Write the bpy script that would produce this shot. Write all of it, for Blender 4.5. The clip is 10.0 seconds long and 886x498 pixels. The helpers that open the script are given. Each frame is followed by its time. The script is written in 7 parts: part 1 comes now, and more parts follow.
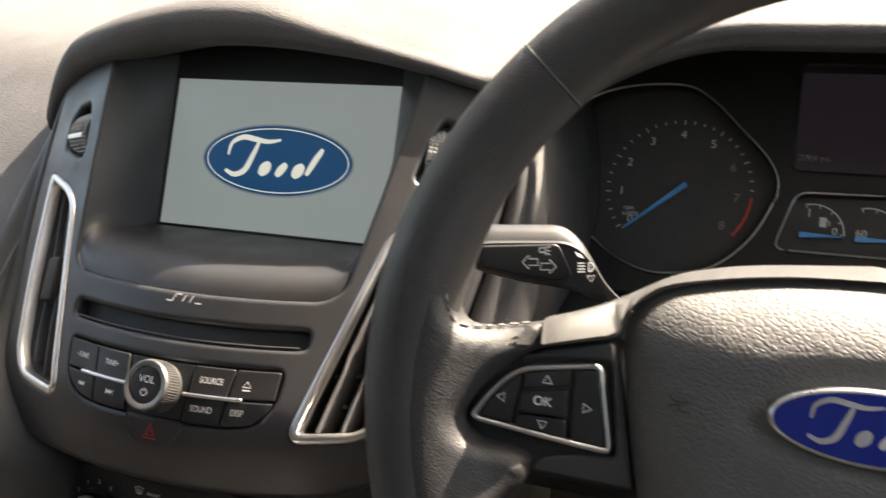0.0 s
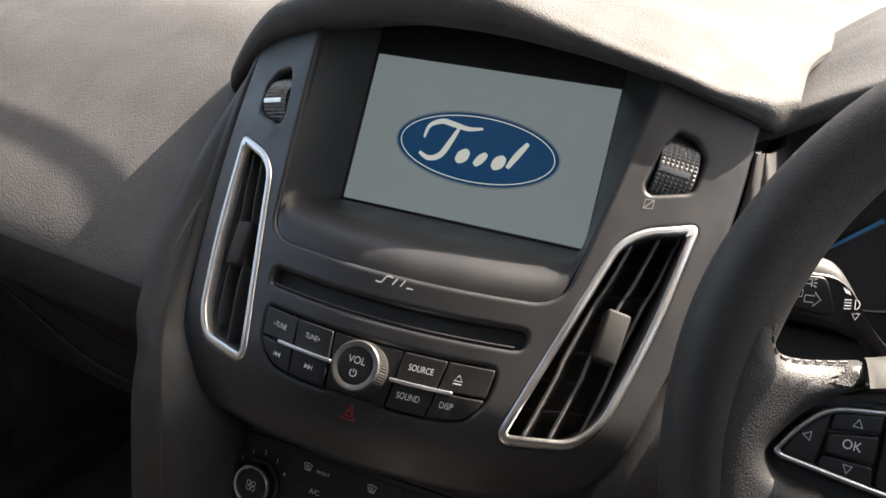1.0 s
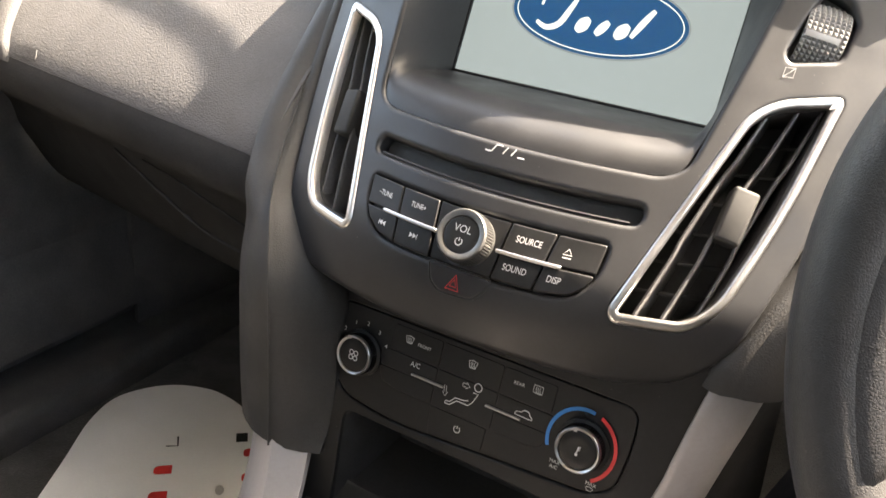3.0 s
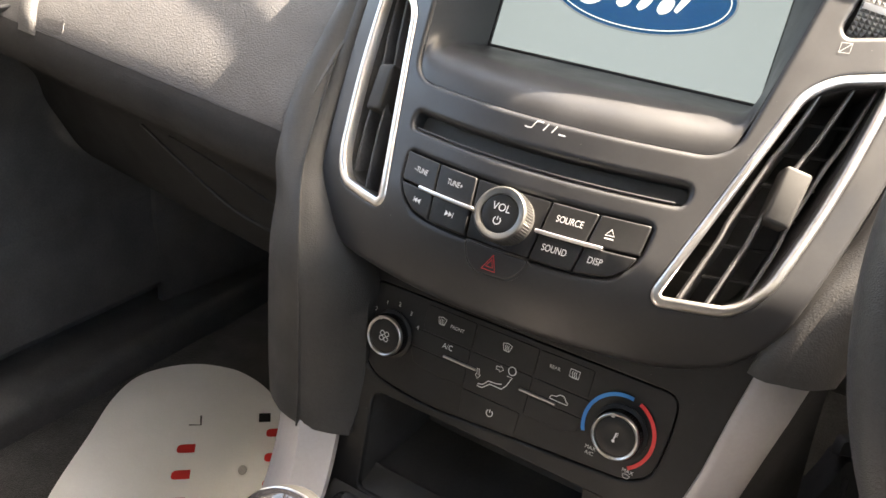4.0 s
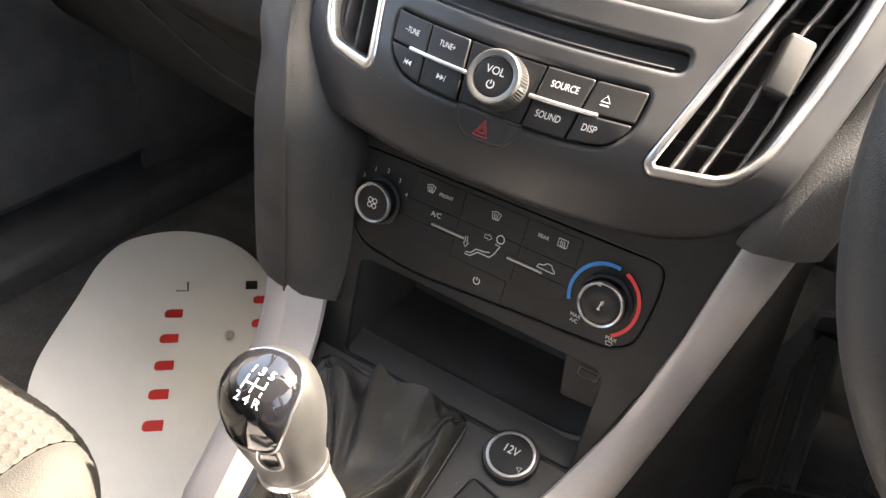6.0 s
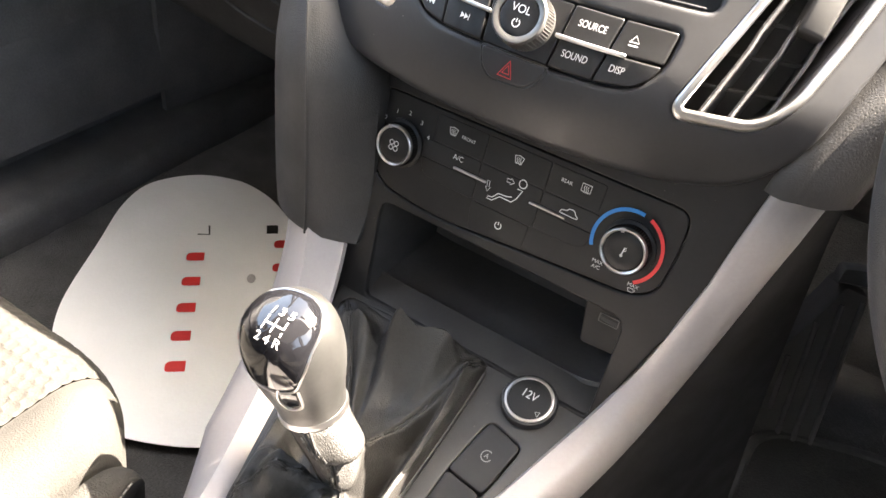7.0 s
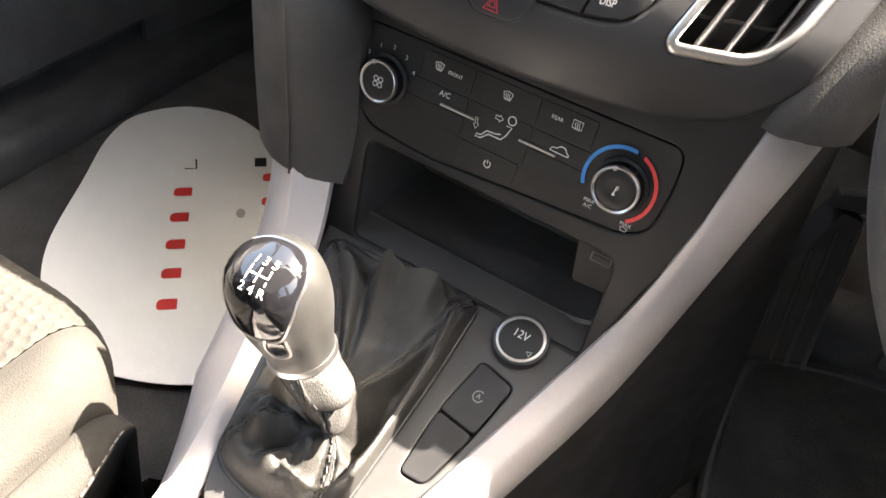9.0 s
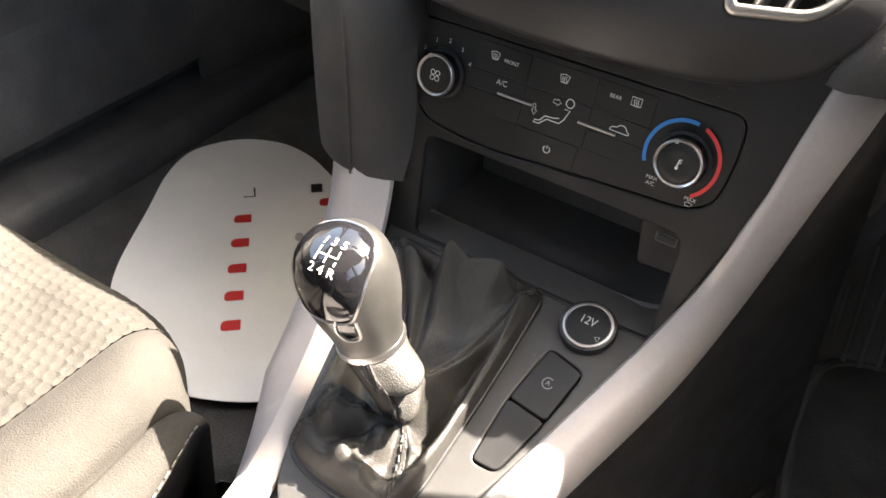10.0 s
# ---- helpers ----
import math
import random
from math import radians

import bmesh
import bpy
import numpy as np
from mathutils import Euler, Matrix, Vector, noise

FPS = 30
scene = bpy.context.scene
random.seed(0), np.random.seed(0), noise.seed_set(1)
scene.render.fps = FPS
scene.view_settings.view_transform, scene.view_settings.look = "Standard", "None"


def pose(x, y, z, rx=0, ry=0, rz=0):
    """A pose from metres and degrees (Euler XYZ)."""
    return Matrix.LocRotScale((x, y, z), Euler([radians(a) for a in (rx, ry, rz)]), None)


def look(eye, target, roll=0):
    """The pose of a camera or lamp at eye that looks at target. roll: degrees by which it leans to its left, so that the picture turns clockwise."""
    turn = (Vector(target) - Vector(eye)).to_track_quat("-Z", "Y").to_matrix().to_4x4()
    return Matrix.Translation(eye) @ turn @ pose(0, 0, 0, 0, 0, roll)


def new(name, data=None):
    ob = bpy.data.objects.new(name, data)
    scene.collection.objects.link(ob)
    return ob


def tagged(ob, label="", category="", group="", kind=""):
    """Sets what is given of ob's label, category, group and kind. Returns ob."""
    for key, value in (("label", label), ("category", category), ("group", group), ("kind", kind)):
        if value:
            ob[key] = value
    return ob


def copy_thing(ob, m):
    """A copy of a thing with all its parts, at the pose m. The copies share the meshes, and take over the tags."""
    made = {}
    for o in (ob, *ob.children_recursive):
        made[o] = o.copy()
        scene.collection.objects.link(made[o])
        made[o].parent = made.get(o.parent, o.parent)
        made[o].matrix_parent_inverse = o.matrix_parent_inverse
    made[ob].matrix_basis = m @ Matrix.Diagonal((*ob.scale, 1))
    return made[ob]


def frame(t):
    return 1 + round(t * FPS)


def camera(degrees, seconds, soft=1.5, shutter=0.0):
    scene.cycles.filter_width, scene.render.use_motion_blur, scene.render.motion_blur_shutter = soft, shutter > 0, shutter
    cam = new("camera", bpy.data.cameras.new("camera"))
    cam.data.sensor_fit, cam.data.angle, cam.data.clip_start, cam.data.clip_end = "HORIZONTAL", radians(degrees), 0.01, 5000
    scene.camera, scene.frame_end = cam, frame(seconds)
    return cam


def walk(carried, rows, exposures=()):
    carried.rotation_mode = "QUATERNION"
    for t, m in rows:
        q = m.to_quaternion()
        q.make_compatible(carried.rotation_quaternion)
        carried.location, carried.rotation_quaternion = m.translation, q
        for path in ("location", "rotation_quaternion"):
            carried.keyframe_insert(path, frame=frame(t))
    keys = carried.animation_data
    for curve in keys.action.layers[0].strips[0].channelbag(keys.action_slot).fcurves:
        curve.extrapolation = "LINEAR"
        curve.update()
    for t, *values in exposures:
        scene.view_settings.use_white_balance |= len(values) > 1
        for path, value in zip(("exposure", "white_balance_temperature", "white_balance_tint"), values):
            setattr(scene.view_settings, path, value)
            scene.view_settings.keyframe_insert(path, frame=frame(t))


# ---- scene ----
# ---- camera ----
cam = camera(55.587, 10.0, soft=1.5, shutter=0.22)
# seconds, eye x y z, yaw, pitch, roll
ROWS = [
    (0.0, 0.3064, -0.4718, 0.8241, 20.55, -17.91, -0.57),
    (0.5, 0.2349, -0.479, 0.836, 23.62, -17.65, 2.76),
    (1.0, 0.192, -0.5029, 0.8231, 21.67, -18.88, 5.82),
    (1.5, 0.1861, -0.4954, 0.8157, 21.14, -20.58, 6.97),
    (2.0, 0.2144, -0.483, 0.8202, 27.71, -23.12, 5.26),
    (2.5, 0.1796, -0.4912, 0.8165, 29.19, -23.32, 6.12),
    (3.0, 0.1892, -0.494, 0.7926, 28.85, -25.4, 5.41),
    (3.2, 0.1892, -0.495, 0.792, 28.2, -26.35, 5.63),
    (4.3, 0.1726, -0.4896, 0.7823, 30.44, -26.55, 5.61),
    (4.5, 0.1764, -0.4904, 0.7841, 30.1, -26.38, 5.82),
    (5.0, 0.1788, -0.4859, 0.7756, 29.16, -29.25, 6.45),
    (5.2, 0.1758, -0.4864, 0.7792, 27.86, -31.54, 7.5),
    (6.5, 0.1726, -0.4899, 0.7727, 28.23, -36.03, 8.08),
    (7.0, 0.1721, -0.488, 0.7707, 28.84, -38.45, 8.01),
    (7.5, 0.1712, -0.4885, 0.7711, 28.41, -39.34, 8.34),
    (8.0, 0.1711, -0.4866, 0.7705, 28.97, -39.2, 7.98),
    (8.5, 0.1685, -0.4845, 0.7669, 27.3, -39.64, 8.26),
    (9.0, 0.1664, -0.4719, 0.7725, 27.47, -43.75, 7.88),
    (9.5, 0.1664, -0.4754, 0.7717, 28.89, -45.58, 5.25),
    (10.0, 0.1749, -0.4967, 0.7476, 32.41, -40.87, 2.35),
    (10.2, 0.179, -0.507, 0.737, 34.0, -38.6, 1.2),
]
EXPOSURE = 2.76
walk(cam, [(t, pose(x, y, z, 90 + pitch, 0, yaw) @ pose(0, 0, 0, 0, 0, roll)) for t, x, y, z, yaw, pitch, roll in ROWS],
     [(t, EXPOSURE + e, k, 13) for t, e, k in ((0.0, 0.33, 8000), (0.5, 0.10, 7500), (1.0, -0.17, 7400), (1.6, 0.03, 7500), (2.5, 0.80, 8100), (3.2, 1.37, 8100), (4.5, 1.42, 8000), (5.0, 1.28, 7900), (6.5, 1.87, 7550), (8.0, 2.05, 7500), (9.0, 1.75, 7500), (10.0, 1.5, 7500))])

# ---- world and sun ----
SUN_AZ, SUN_EL = 0.82, radians(51)  # from +x towards +y; above the horizon
SUN_FROM = Vector((math.cos(SUN_AZ) * math.cos(SUN_EL), math.sin(SUN_AZ) * math.cos(SUN_EL), math.sin(SUN_EL)))
world = bpy.data.worlds.new("sky")
scene.world = world
world.use_nodes = True
nt = world.node_tree
sky = nt.nodes.new("ShaderNodeTexSky")
sky.sky_type = "NISHITA"
sky.sun_disc = False
sky.dust_density = 4.0
sky.ozone_density = 0.6
sky.sun_elevation = math.asin(SUN_FROM.z)
sky.sun_rotation = math.atan2(SUN_FROM.x, SUN_FROM.y)
nt.links.new(sky.outputs[0], nt.nodes["Background"].inputs[0])
nt.nodes["Background"].inputs[1].default_value = 0.15
sun = new("sun", bpy.data.lights.new("sun", "SUN"))
sun.data.energy, sun.data.angle, sun.data.color = 5.0, radians(0.4), (1.0, 0.96, 0.91)
sun.matrix_world = look(SUN_FROM * 5, (0, 0, 0))


# ---- materials ----
def material(name, base, rough=0.5, metal=0.0, grain=None, grain_size=0.001, depth=0.0002, mottle=0.12, spec=0.5,
             coat=0.0, sheen=0.0, specks=0.0, rough_var=0.08):
    """A surface with a base colour varied at two scales, uneven gloss and a fine relief: leather, noise, weave or brushed."""
    m = bpy.data.materials.new(name)
    m.use_nodes = True
    n, l = m.node_tree.nodes, m.node_tree.links
    b = n["Principled BSDF"]
    b.inputs["Metallic"].default_value = metal
    b.inputs["Specular IOR Level"].default_value = spec
    b.inputs["Coat Weight"].default_value = coat
    b.inputs["Coat Roughness"].default_value = 0.06
    b.inputs["Sheen Weight"].default_value = sheen
    at = n.new("ShaderNodeTexCoord").outputs["Object"]

    def noise_node(scale, detail=3.0):
        t = n.new("ShaderNodeTexNoise")
        t.inputs["Scale"].default_value = scale
        t.inputs["Detail"].default_value = detail
        l.new(at, t.inputs["Vector"])
        return t.outputs["Fac"]

    def ranged(v, lo, hi, a=0.3, z=0.7):
        r = n.new("ShaderNodeMapRange")
        r.inputs["From Min"].default_value, r.inputs["From Max"].default_value = a, z
        r.inputs["To Min"].default_value, r.inputs["To Max"].default_value = lo, hi
        l.new(v, r.inputs["Value"])
        return r.outputs["Result"]

    def times(a, c):
        t = n.new("ShaderNodeMath")
        t.operation = "MULTIPLY"
        l.new(a, t.inputs[0])
        l.new(c, t.inputs[1])
        return t.outputs[0]

    big, fine = noise_node(22), noise_node(420)
    factor = times(ranged(big, 1 - mottle, 1 + mottle), ranged(fine, 1 - mottle * 0.7, 1 + mottle * 0.7))
    tone = n.new("ShaderNodeVectorMath")
    tone.operation = "SCALE"
    tone.inputs[0].default_value = base[:3]
    l.new(factor, tone.inputs["Scale"])
    colour = tone.outputs[0]
    if specks:
        # pale dust specks
        v = n.new("ShaderNodeTexVoronoi")
        v.inputs["Scale"].default_value = 170
        l.new(at, v.inputs["Vector"])
        dot = ranged(v.outputs["Distance"], specks, 0.0, 0.03, 0.06)
        sparse = ranged(noise_node(60), 0.0, 1.0, 0.58, 0.66)
        mix = n.new("ShaderNodeMix")
        mix.data_type = "RGBA"
        l.new(times(dot, sparse), mix.inputs["Factor"])
        l.new(colour, mix.inputs["A"])
        mix.inputs["B"].default_value = (0.42, 0.4, 0.36, 1)
        colour = mix.outputs["Result"]
    l.new(colour, b.inputs["Base Color"])
    l.new(ranged(noise_node(35, 5.0), max(rough - rough_var, 0.02), min(rough + rough_var, 1.0)), b.inputs["Roughness"])
    if grain:
        if grain == "leather":
            t = n.new("ShaderNodeTexVoronoi")
            t.feature = "DISTANCE_TO_EDGE"
            t.inputs["Scale"].default_value = 1 / grain_size
            warp = n.new("ShaderNodeVectorMath")
            warp.operation = "ADD"
            w = n.new("ShaderNodeTexNoise")
            w.inputs["Scale"].default_value = 0.35 / grain_size
            l.new(at, w.inputs["Vector"])
            s = n.new("ShaderNodeVectorMath")
            s.operation = "SCALE"
            s.inputs["Scale"].default_value = grain_size * 1.6
            l.new(w.outputs["Color"], s.inputs[0])
            l.new(at, warp.inputs[0])
            l.new(s.outputs[0], warp.inputs[1])
            l.new(warp.outputs[0], t.inputs["Vector"])
            height = ranged(t.outputs["Distance"], 0.0, 1.0, 0.0, 0.28)
        elif grain == "weave":
            t = n.new("ShaderNodeTexWave")
            t.inputs["Scale"].default_value = 0.16 / grain_size
            t.inputs["Distortion"].default_value = 1.5
            l.new(at, t.inputs["Vector"])
            height = times(t.outputs["Fac"], ranged(noise_node(1 / grain_size), 0.4, 1.0))
        else:
            height = noise_node(1 / grain_size, 2.0)
        bump = n.new("ShaderNodeBump")
        bump.inputs["Strength"].default_value = 0.9
        bump.inputs["Distance"].default_value = depth
        l.new(height, bump.inputs["Height"])
        l.new(bump.outputs[0], b.inputs["Normal"])
    return m


def glow(name, colour, strength):
    m = bpy.data.materials.new(name)
    m.use_nodes = True
    b = m.node_tree.nodes["Principled BSDF"]
    b.inputs["Base Color"].default_value = (*[c * 0.2 for c in colour], 1)
    b.inputs["Roughness"].default_value = 0.22
    b.inputs["Emission Color"].default_value = (*colour, 1)
    b.inputs["Emission Strength"].default_value = strength
    return m


def clear(name, tint=(1, 1, 1), rough=0.0):
    m = bpy.data.materials.new(name)
    m.use_nodes = True
    n, l = m.node_tree.nodes, m.node_tree.links
    for x in list(n):
        n.remove(x)
    out, gl, tr, mix, fr = (n.new("ShaderNode" + k) for k in ("OutputMaterial", "BsdfGlossy", "BsdfTransparent", "MixShader", "Fresnel"))
    gl.inputs["Roughness"].default_value = rough
    tr.inputs["Color"].default_value = (*tint, 1)
    fr.inputs["IOR"].default_value = 1.45
    l.new(fr.outputs[0], mix.inputs[0])
    l.new(tr.outputs[0], mix.inputs[1])
    l.new(gl.outputs[0], mix.inputs[2])
    l.new(mix.outputs[0], out.inputs[0])
    return m


DASH = material("dash_soft_plastic", (0.070, 0.0687, 0.0692), 0.66, spec=0.14, grain="leather", grain_size=0.0022, depth=0.00019, mottle=0.1, specks=0.5)
BOLSTER = material("bolster_leatherette", (0.028, 0.0276, 0.0276), 0.56, spec=0.35, grain="leather", grain_size=0.0016, depth=0.00007, mottle=0.12, specks=0.3)
SATIN = material("satin_black_plastic", (0.0190, 0.0193, 0.0208), 0.43, spec=0.4, grain="noise", grain_size=0.0006, depth=0.00002, mottle=0.1, specks=0.55)
PANEL = material("panel_black_plastic", (0.0115, 0.0115, 0.0120), 0.46, grain="noise", grain_size=0.0005, depth=0.00002, mottle=0.15, specks=0.5, spec=0.3)
DECK = material("deck_textured_plastic", (0.026, 0.0257, 0.0255), 0.48, grain="noise", grain_size=0.0007, depth=0.00004, mottle=0.12, specks=0.5)
BUTTON = material("button_black_plastic", (0.0115, 0.0115, 0.0120), 0.42, mottle=0.12, specks=0.3, spec=0.3)
DEEP = material("deep_black_plastic", (0.033, 0.0325, 0.0325), 0.6, mottle=0.2)
SLAT = material("louvre_plastic", (0.068, 0.068, 0.071), 0.36, mottle=0.2, specks=0.8)
GLOSS = material("gloss_black", (0.006, 0.006, 0.007), 0.08, coat=0.2, mottle=0.2, rough_var=0.03)
CHROME = material("satin_chrome", (0.54, 0.53, 0.52), 0.33, metal=1.0, mottle=0.06, rough_var=0.06)
KNOB_SILVER = material("knob_satin_silver", (0.105, 0.104, 0.100), 0.38, metal=0.85, mottle=0.08)
KNURL = material("brushed_metal", (0.17, 0.168, 0.162), 0.40, metal=0.85, mottle=0.08)
SILVER = material("silver_paint", (0.350, 0.328, 0.322), 0.40, metal=0.25, mottle=0.04, grain="noise", grain_size=0.0004, depth=0.00001, specks=0.1)
LEATHER = material("black_leather", (0.0250, 0.0240, 0.0225), 0.48, spec=0.30, grain="leather", grain_size=0.0016, depth=0.00014, mottle=0.18)
RIM_LEATHER = material("worn_rim_leather", (0.022, 0.0212, 0.0214), 0.50, spec=0.4, grain="leather", grain_size=0.0011, depth=0.00008, mottle=0.1)
HUB = material("hub_soft_plastic", (0.068, 0.067, 0.066), 0.55, grain="leather", grain_size=0.0022, depth=0.00018, mottle=0.1, specks=0.3)
SPOKE = material("spoke_grey_plastic", (0.026, 0.0256, 0.0252), 0.68, spec=0.3, grain="noise", grain_size=0.0005, depth=0.00003, mottle=0.06)
CARPET = material("black_carpet", (0.039, 0.0386, 0.0388), 0.95, grain="noise", grain_size=0.0016, depth=0.0015, mottle=0.5, sheen=0.2, specks=0.35)
# black pile darkened below the carpet for the shade in the driver's footwell
SHADED_PILE = material("shaded_mat_pile", (0.024, 0.0237, 0.0237), 0.95, grain="noise", grain_size=0.0016, depth=0.0015, mottle=0.4, sheen=0.1, specks=0.35)
# console sides; their dark colour includes the shade of the footwell
SHADED_FLANK = material("shaded_side_plastic", (0.019, 0.0187, 0.0187), 0.62, spec=0.3, grain="noise", grain_size=0.0009, depth=0.00006, mottle=0.2, specks=0.3)
PAPER = material("white_paper", (0.88, 0.88, 0.88), 0.75, mottle=0.02, grain="noise", grain_size=0.004, depth=0.0002)
RED = material("red_print", (0.62, 0.03, 0.03), 0.65, mottle=0.05)
SMUDGE = material("grey_scuff", (0.42, 0.42, 0.42), 0.7)
INK = material("black_print", (0.015, 0.015, 0.015), 0.6)
FABRIC = material("seat_fabric", (0.026, 0.0243, 0.0218), 0.9, grain="noise", grain_size=0.0011, depth=0.0006, mottle=0.2, spec=0.2)
FABRIC_PLAIN = material("seat_side_fabric", (0.025, 0.0234, 0.0210), 0.88, grain="noise", grain_size=0.0011, depth=0.0008, mottle=0.12, spec=0.2)
VALANCE = material("black_vinyl", (0.011, 0.011, 0.011), 0.7, spec=0.3, grain="noise", grain_size=0.0012, depth=0.0001, mottle=0.15)
BOOT_THREAD = material("boot_thread", (0.006, 0.006, 0.006), 0.6, mottle=0.1)
PALE_STITCH = material("pale_thread", (0.16, 0.155, 0.145), 0.8, mottle=0.1)
WHITE = material("white_legend", (0.65, 0.65, 0.65), 0.5, mottle=0.03)
LEGEND = material("pale_legend", (0.55, 0.55, 0.55), 0.5, mottle=0.03)
GREY_INK = material("grey_legend", (0.22, 0.22, 0.22), 0.5, mottle=0.03)
BLUE_PRINT = material("blue_legend", (0.008, 0.18, 0.50), 0.4, mottle=0.03)
RED_PRINT = material("red_legend", (0.65, 0.035, 0.04), 0.4, mottle=0.03)
BADGE_BLUE = material("badge_blue", (0.008, 0.02, 0.16), 0.12, coat=1.0, mottle=0.05, rough_var=0.03)
BADGE_WHITE = material("badge_silver", (0.75, 0.75, 0.76), 0.2, metal=0.7, mottle=0.03)
NEEDLE = material("needle_blue", (0.05, 0.28, 0.62), 0.4, mottle=0.03)
RUBBER = material("pedal_rubber", (0.040, 0.040, 0.042), 0.6, mottle=0.2, grain="noise", grain_size=0.001, depth=0.0001, specks=0.3)
TRIM_DARK = material("dark_trim_plastic", (0.072, 0.072, 0.074), 0.6, mottle=0.2, grain="noise", grain_size=0.0012, depth=0.0001, specks=0.2)
ROOF_LINING = material("roof_lining", (0.58, 0.57, 0.55), 0.95, grain="noise", grain_size=0.002, depth=0.0003, mottle=0.05)
ASPHALT = material("asphalt", (0.16, 0.155, 0.15), 0.9, grain="noise", grain_size=0.01, depth=0.003, mottle=0.3)
SCREEN_GREY = glow("screen_backlit", (0.262, 0.338, 0.378), 0.086)
SCREEN_BLUE = glow("screen_badge_blue", (0.004, 0.050, 0.145), 0.115)
SCREEN_WHITE = glow("screen_badge_white", (0.42, 0.47, 0.47), 0.165)
SCREEN_RIM = glow("screen_badge_rim", (0.14, 0.18, 0.21), 0.115)
WHEEL_GREY = material("grey_ribbed_plastic", (0.15, 0.148, 0.145), 0.32, mottle=0.1)
TINTED = clear("tinted_rear_glass", (0.78, 0.80, 0.79))
# dash plastic in a darker colour that carries the shade under the dash
GLOVEBOX_SHADED = material("glovebox_shaded_plastic", (0.032, 0.0315, 0.0320), 0.88, spec=0.06, grain="leather", grain_size=0.0017, depth=0.00012, mottle=0.12, specks=0.2)
DISPLAY = glow("trip_display", (0.012, 0.010, 0.014), 0.10)
GLASS = clear("window_glass", (0.93, 0.95, 0.93))


# ---- building helpers ----
def thing(name, base, label, category, group="", kind=""):
    e = new(name)
    e.location = base
    e.empty_display_size = 0.02
    return tagged(e, label, category, group, kind)


def part(name, bm, mat, parent=None, label="", smooth=True, kind=""):
    """Link a bmesh, given in world metres, as one mesh object under a thing or a part."""
    me = bpy.data.meshes.new(name)
    bmesh.ops.recalc_face_normals(bm, faces=bm.faces)
    bm.to_mesh(me)
    bm.free()
    return from_mesh(name, me, mat, parent, label, smooth, kind)


def from_mesh(name, me, mat, parent=None, label="", smooth=True, kind=""):
    if not me.materials:
        me.materials.append(mat)
    if smooth:
        me.polygons.foreach_set("use_smooth", [True] * len(me.polygons))
        me.set_sharp_from_angle(angle=radians(38))
    ob = new(name, me)
    if parent:
        ob.parent = parent
        ob.matrix_parent_inverse = Matrix.Translation(-total(parent))
    return tagged(ob, label, kind=kind)


def total(ob):
    """Where the object's own origin stands."""
    p = Vector(ob.location)
    if ob.parent:
        p = p + total(ob.parent) + ob.matrix_parent_inverse.translation
    return p


def smooth_path(points, step=0.006, closed=False):
    """A Catmull-Rom line through the points, at even steps."""
    p = [Vector(q) for q in points]
    out = []
    n = len(p)
    for i in range(n if closed else n - 1):
        a, b, c, d = (p[(i + k) % n] if closed else p[min(max(i + k, 0), n - 1)] for k in (-1, 0, 1, 2))
        m = max(2, int((c - b).length / step))
        for j in range(m):
            t = j / m
            out.append(0.5 * (2 * b + (c - a) * t + (2 * a - 5 * b + 4 * c - d) * t * t + (3 * b - a - 3 * c + d) * t ** 3))
    if not closed:
        out.append(p[-1])
    return out


def rounded(corners, radius, step=0.004):
    """A closed 2D outline with rounded corners; radius: one number or one for each corner."""
    n = len(corners)
    radii = radius if isinstance(radius, (list, tuple)) else [radius] * n
    out = []
    c = [Vector(p) for p in corners]
    for i in range(n):
        a, b, d = c[i - 1], c[i], c[(i + 1) % n]
        r = min(radii[i], 0.49 * (a - b).length, 0.49 * (d - b).length)
        p, q = b + (a - b).normalized() * r, b + (d - b).normalized() * r
        k = max(2, int(r * 1.6 / step) + 2) if r > 1e-5 else 1
        for j in range(k + 1 if k > 1 else 1):
            t = j / k
            out.append((1 - t) ** 2 * p + 2 * t * (1 - t) * b + t * t * q)
    fine = []
    for a, b in zip(out, out[1:] + out[:1]):
        m = max(1, int((b - a).length / step))
        fine += [a.lerp(b, j / m) for j in range(m)]
    return fine


def area2(loop):
    return sum(a.x * b.y - b.x * a.y for a, b in zip(loop, loop[1:] + loop[:1])) / 2


def offset2(loop, d):
    """The outline moved inwards by d."""
    s = 1 if area2(loop) > 0 else -1
    n = len(loop)
    out = []
    for i in range(n):
        e = loop[(i + 1) % n] - loop[i - 1]
        k = Vector((-e.y, e.x)).normalized() * s if e.length > 1e-9 else Vector((0, 0))
        out.append(loop[i] + k * d)
    return out


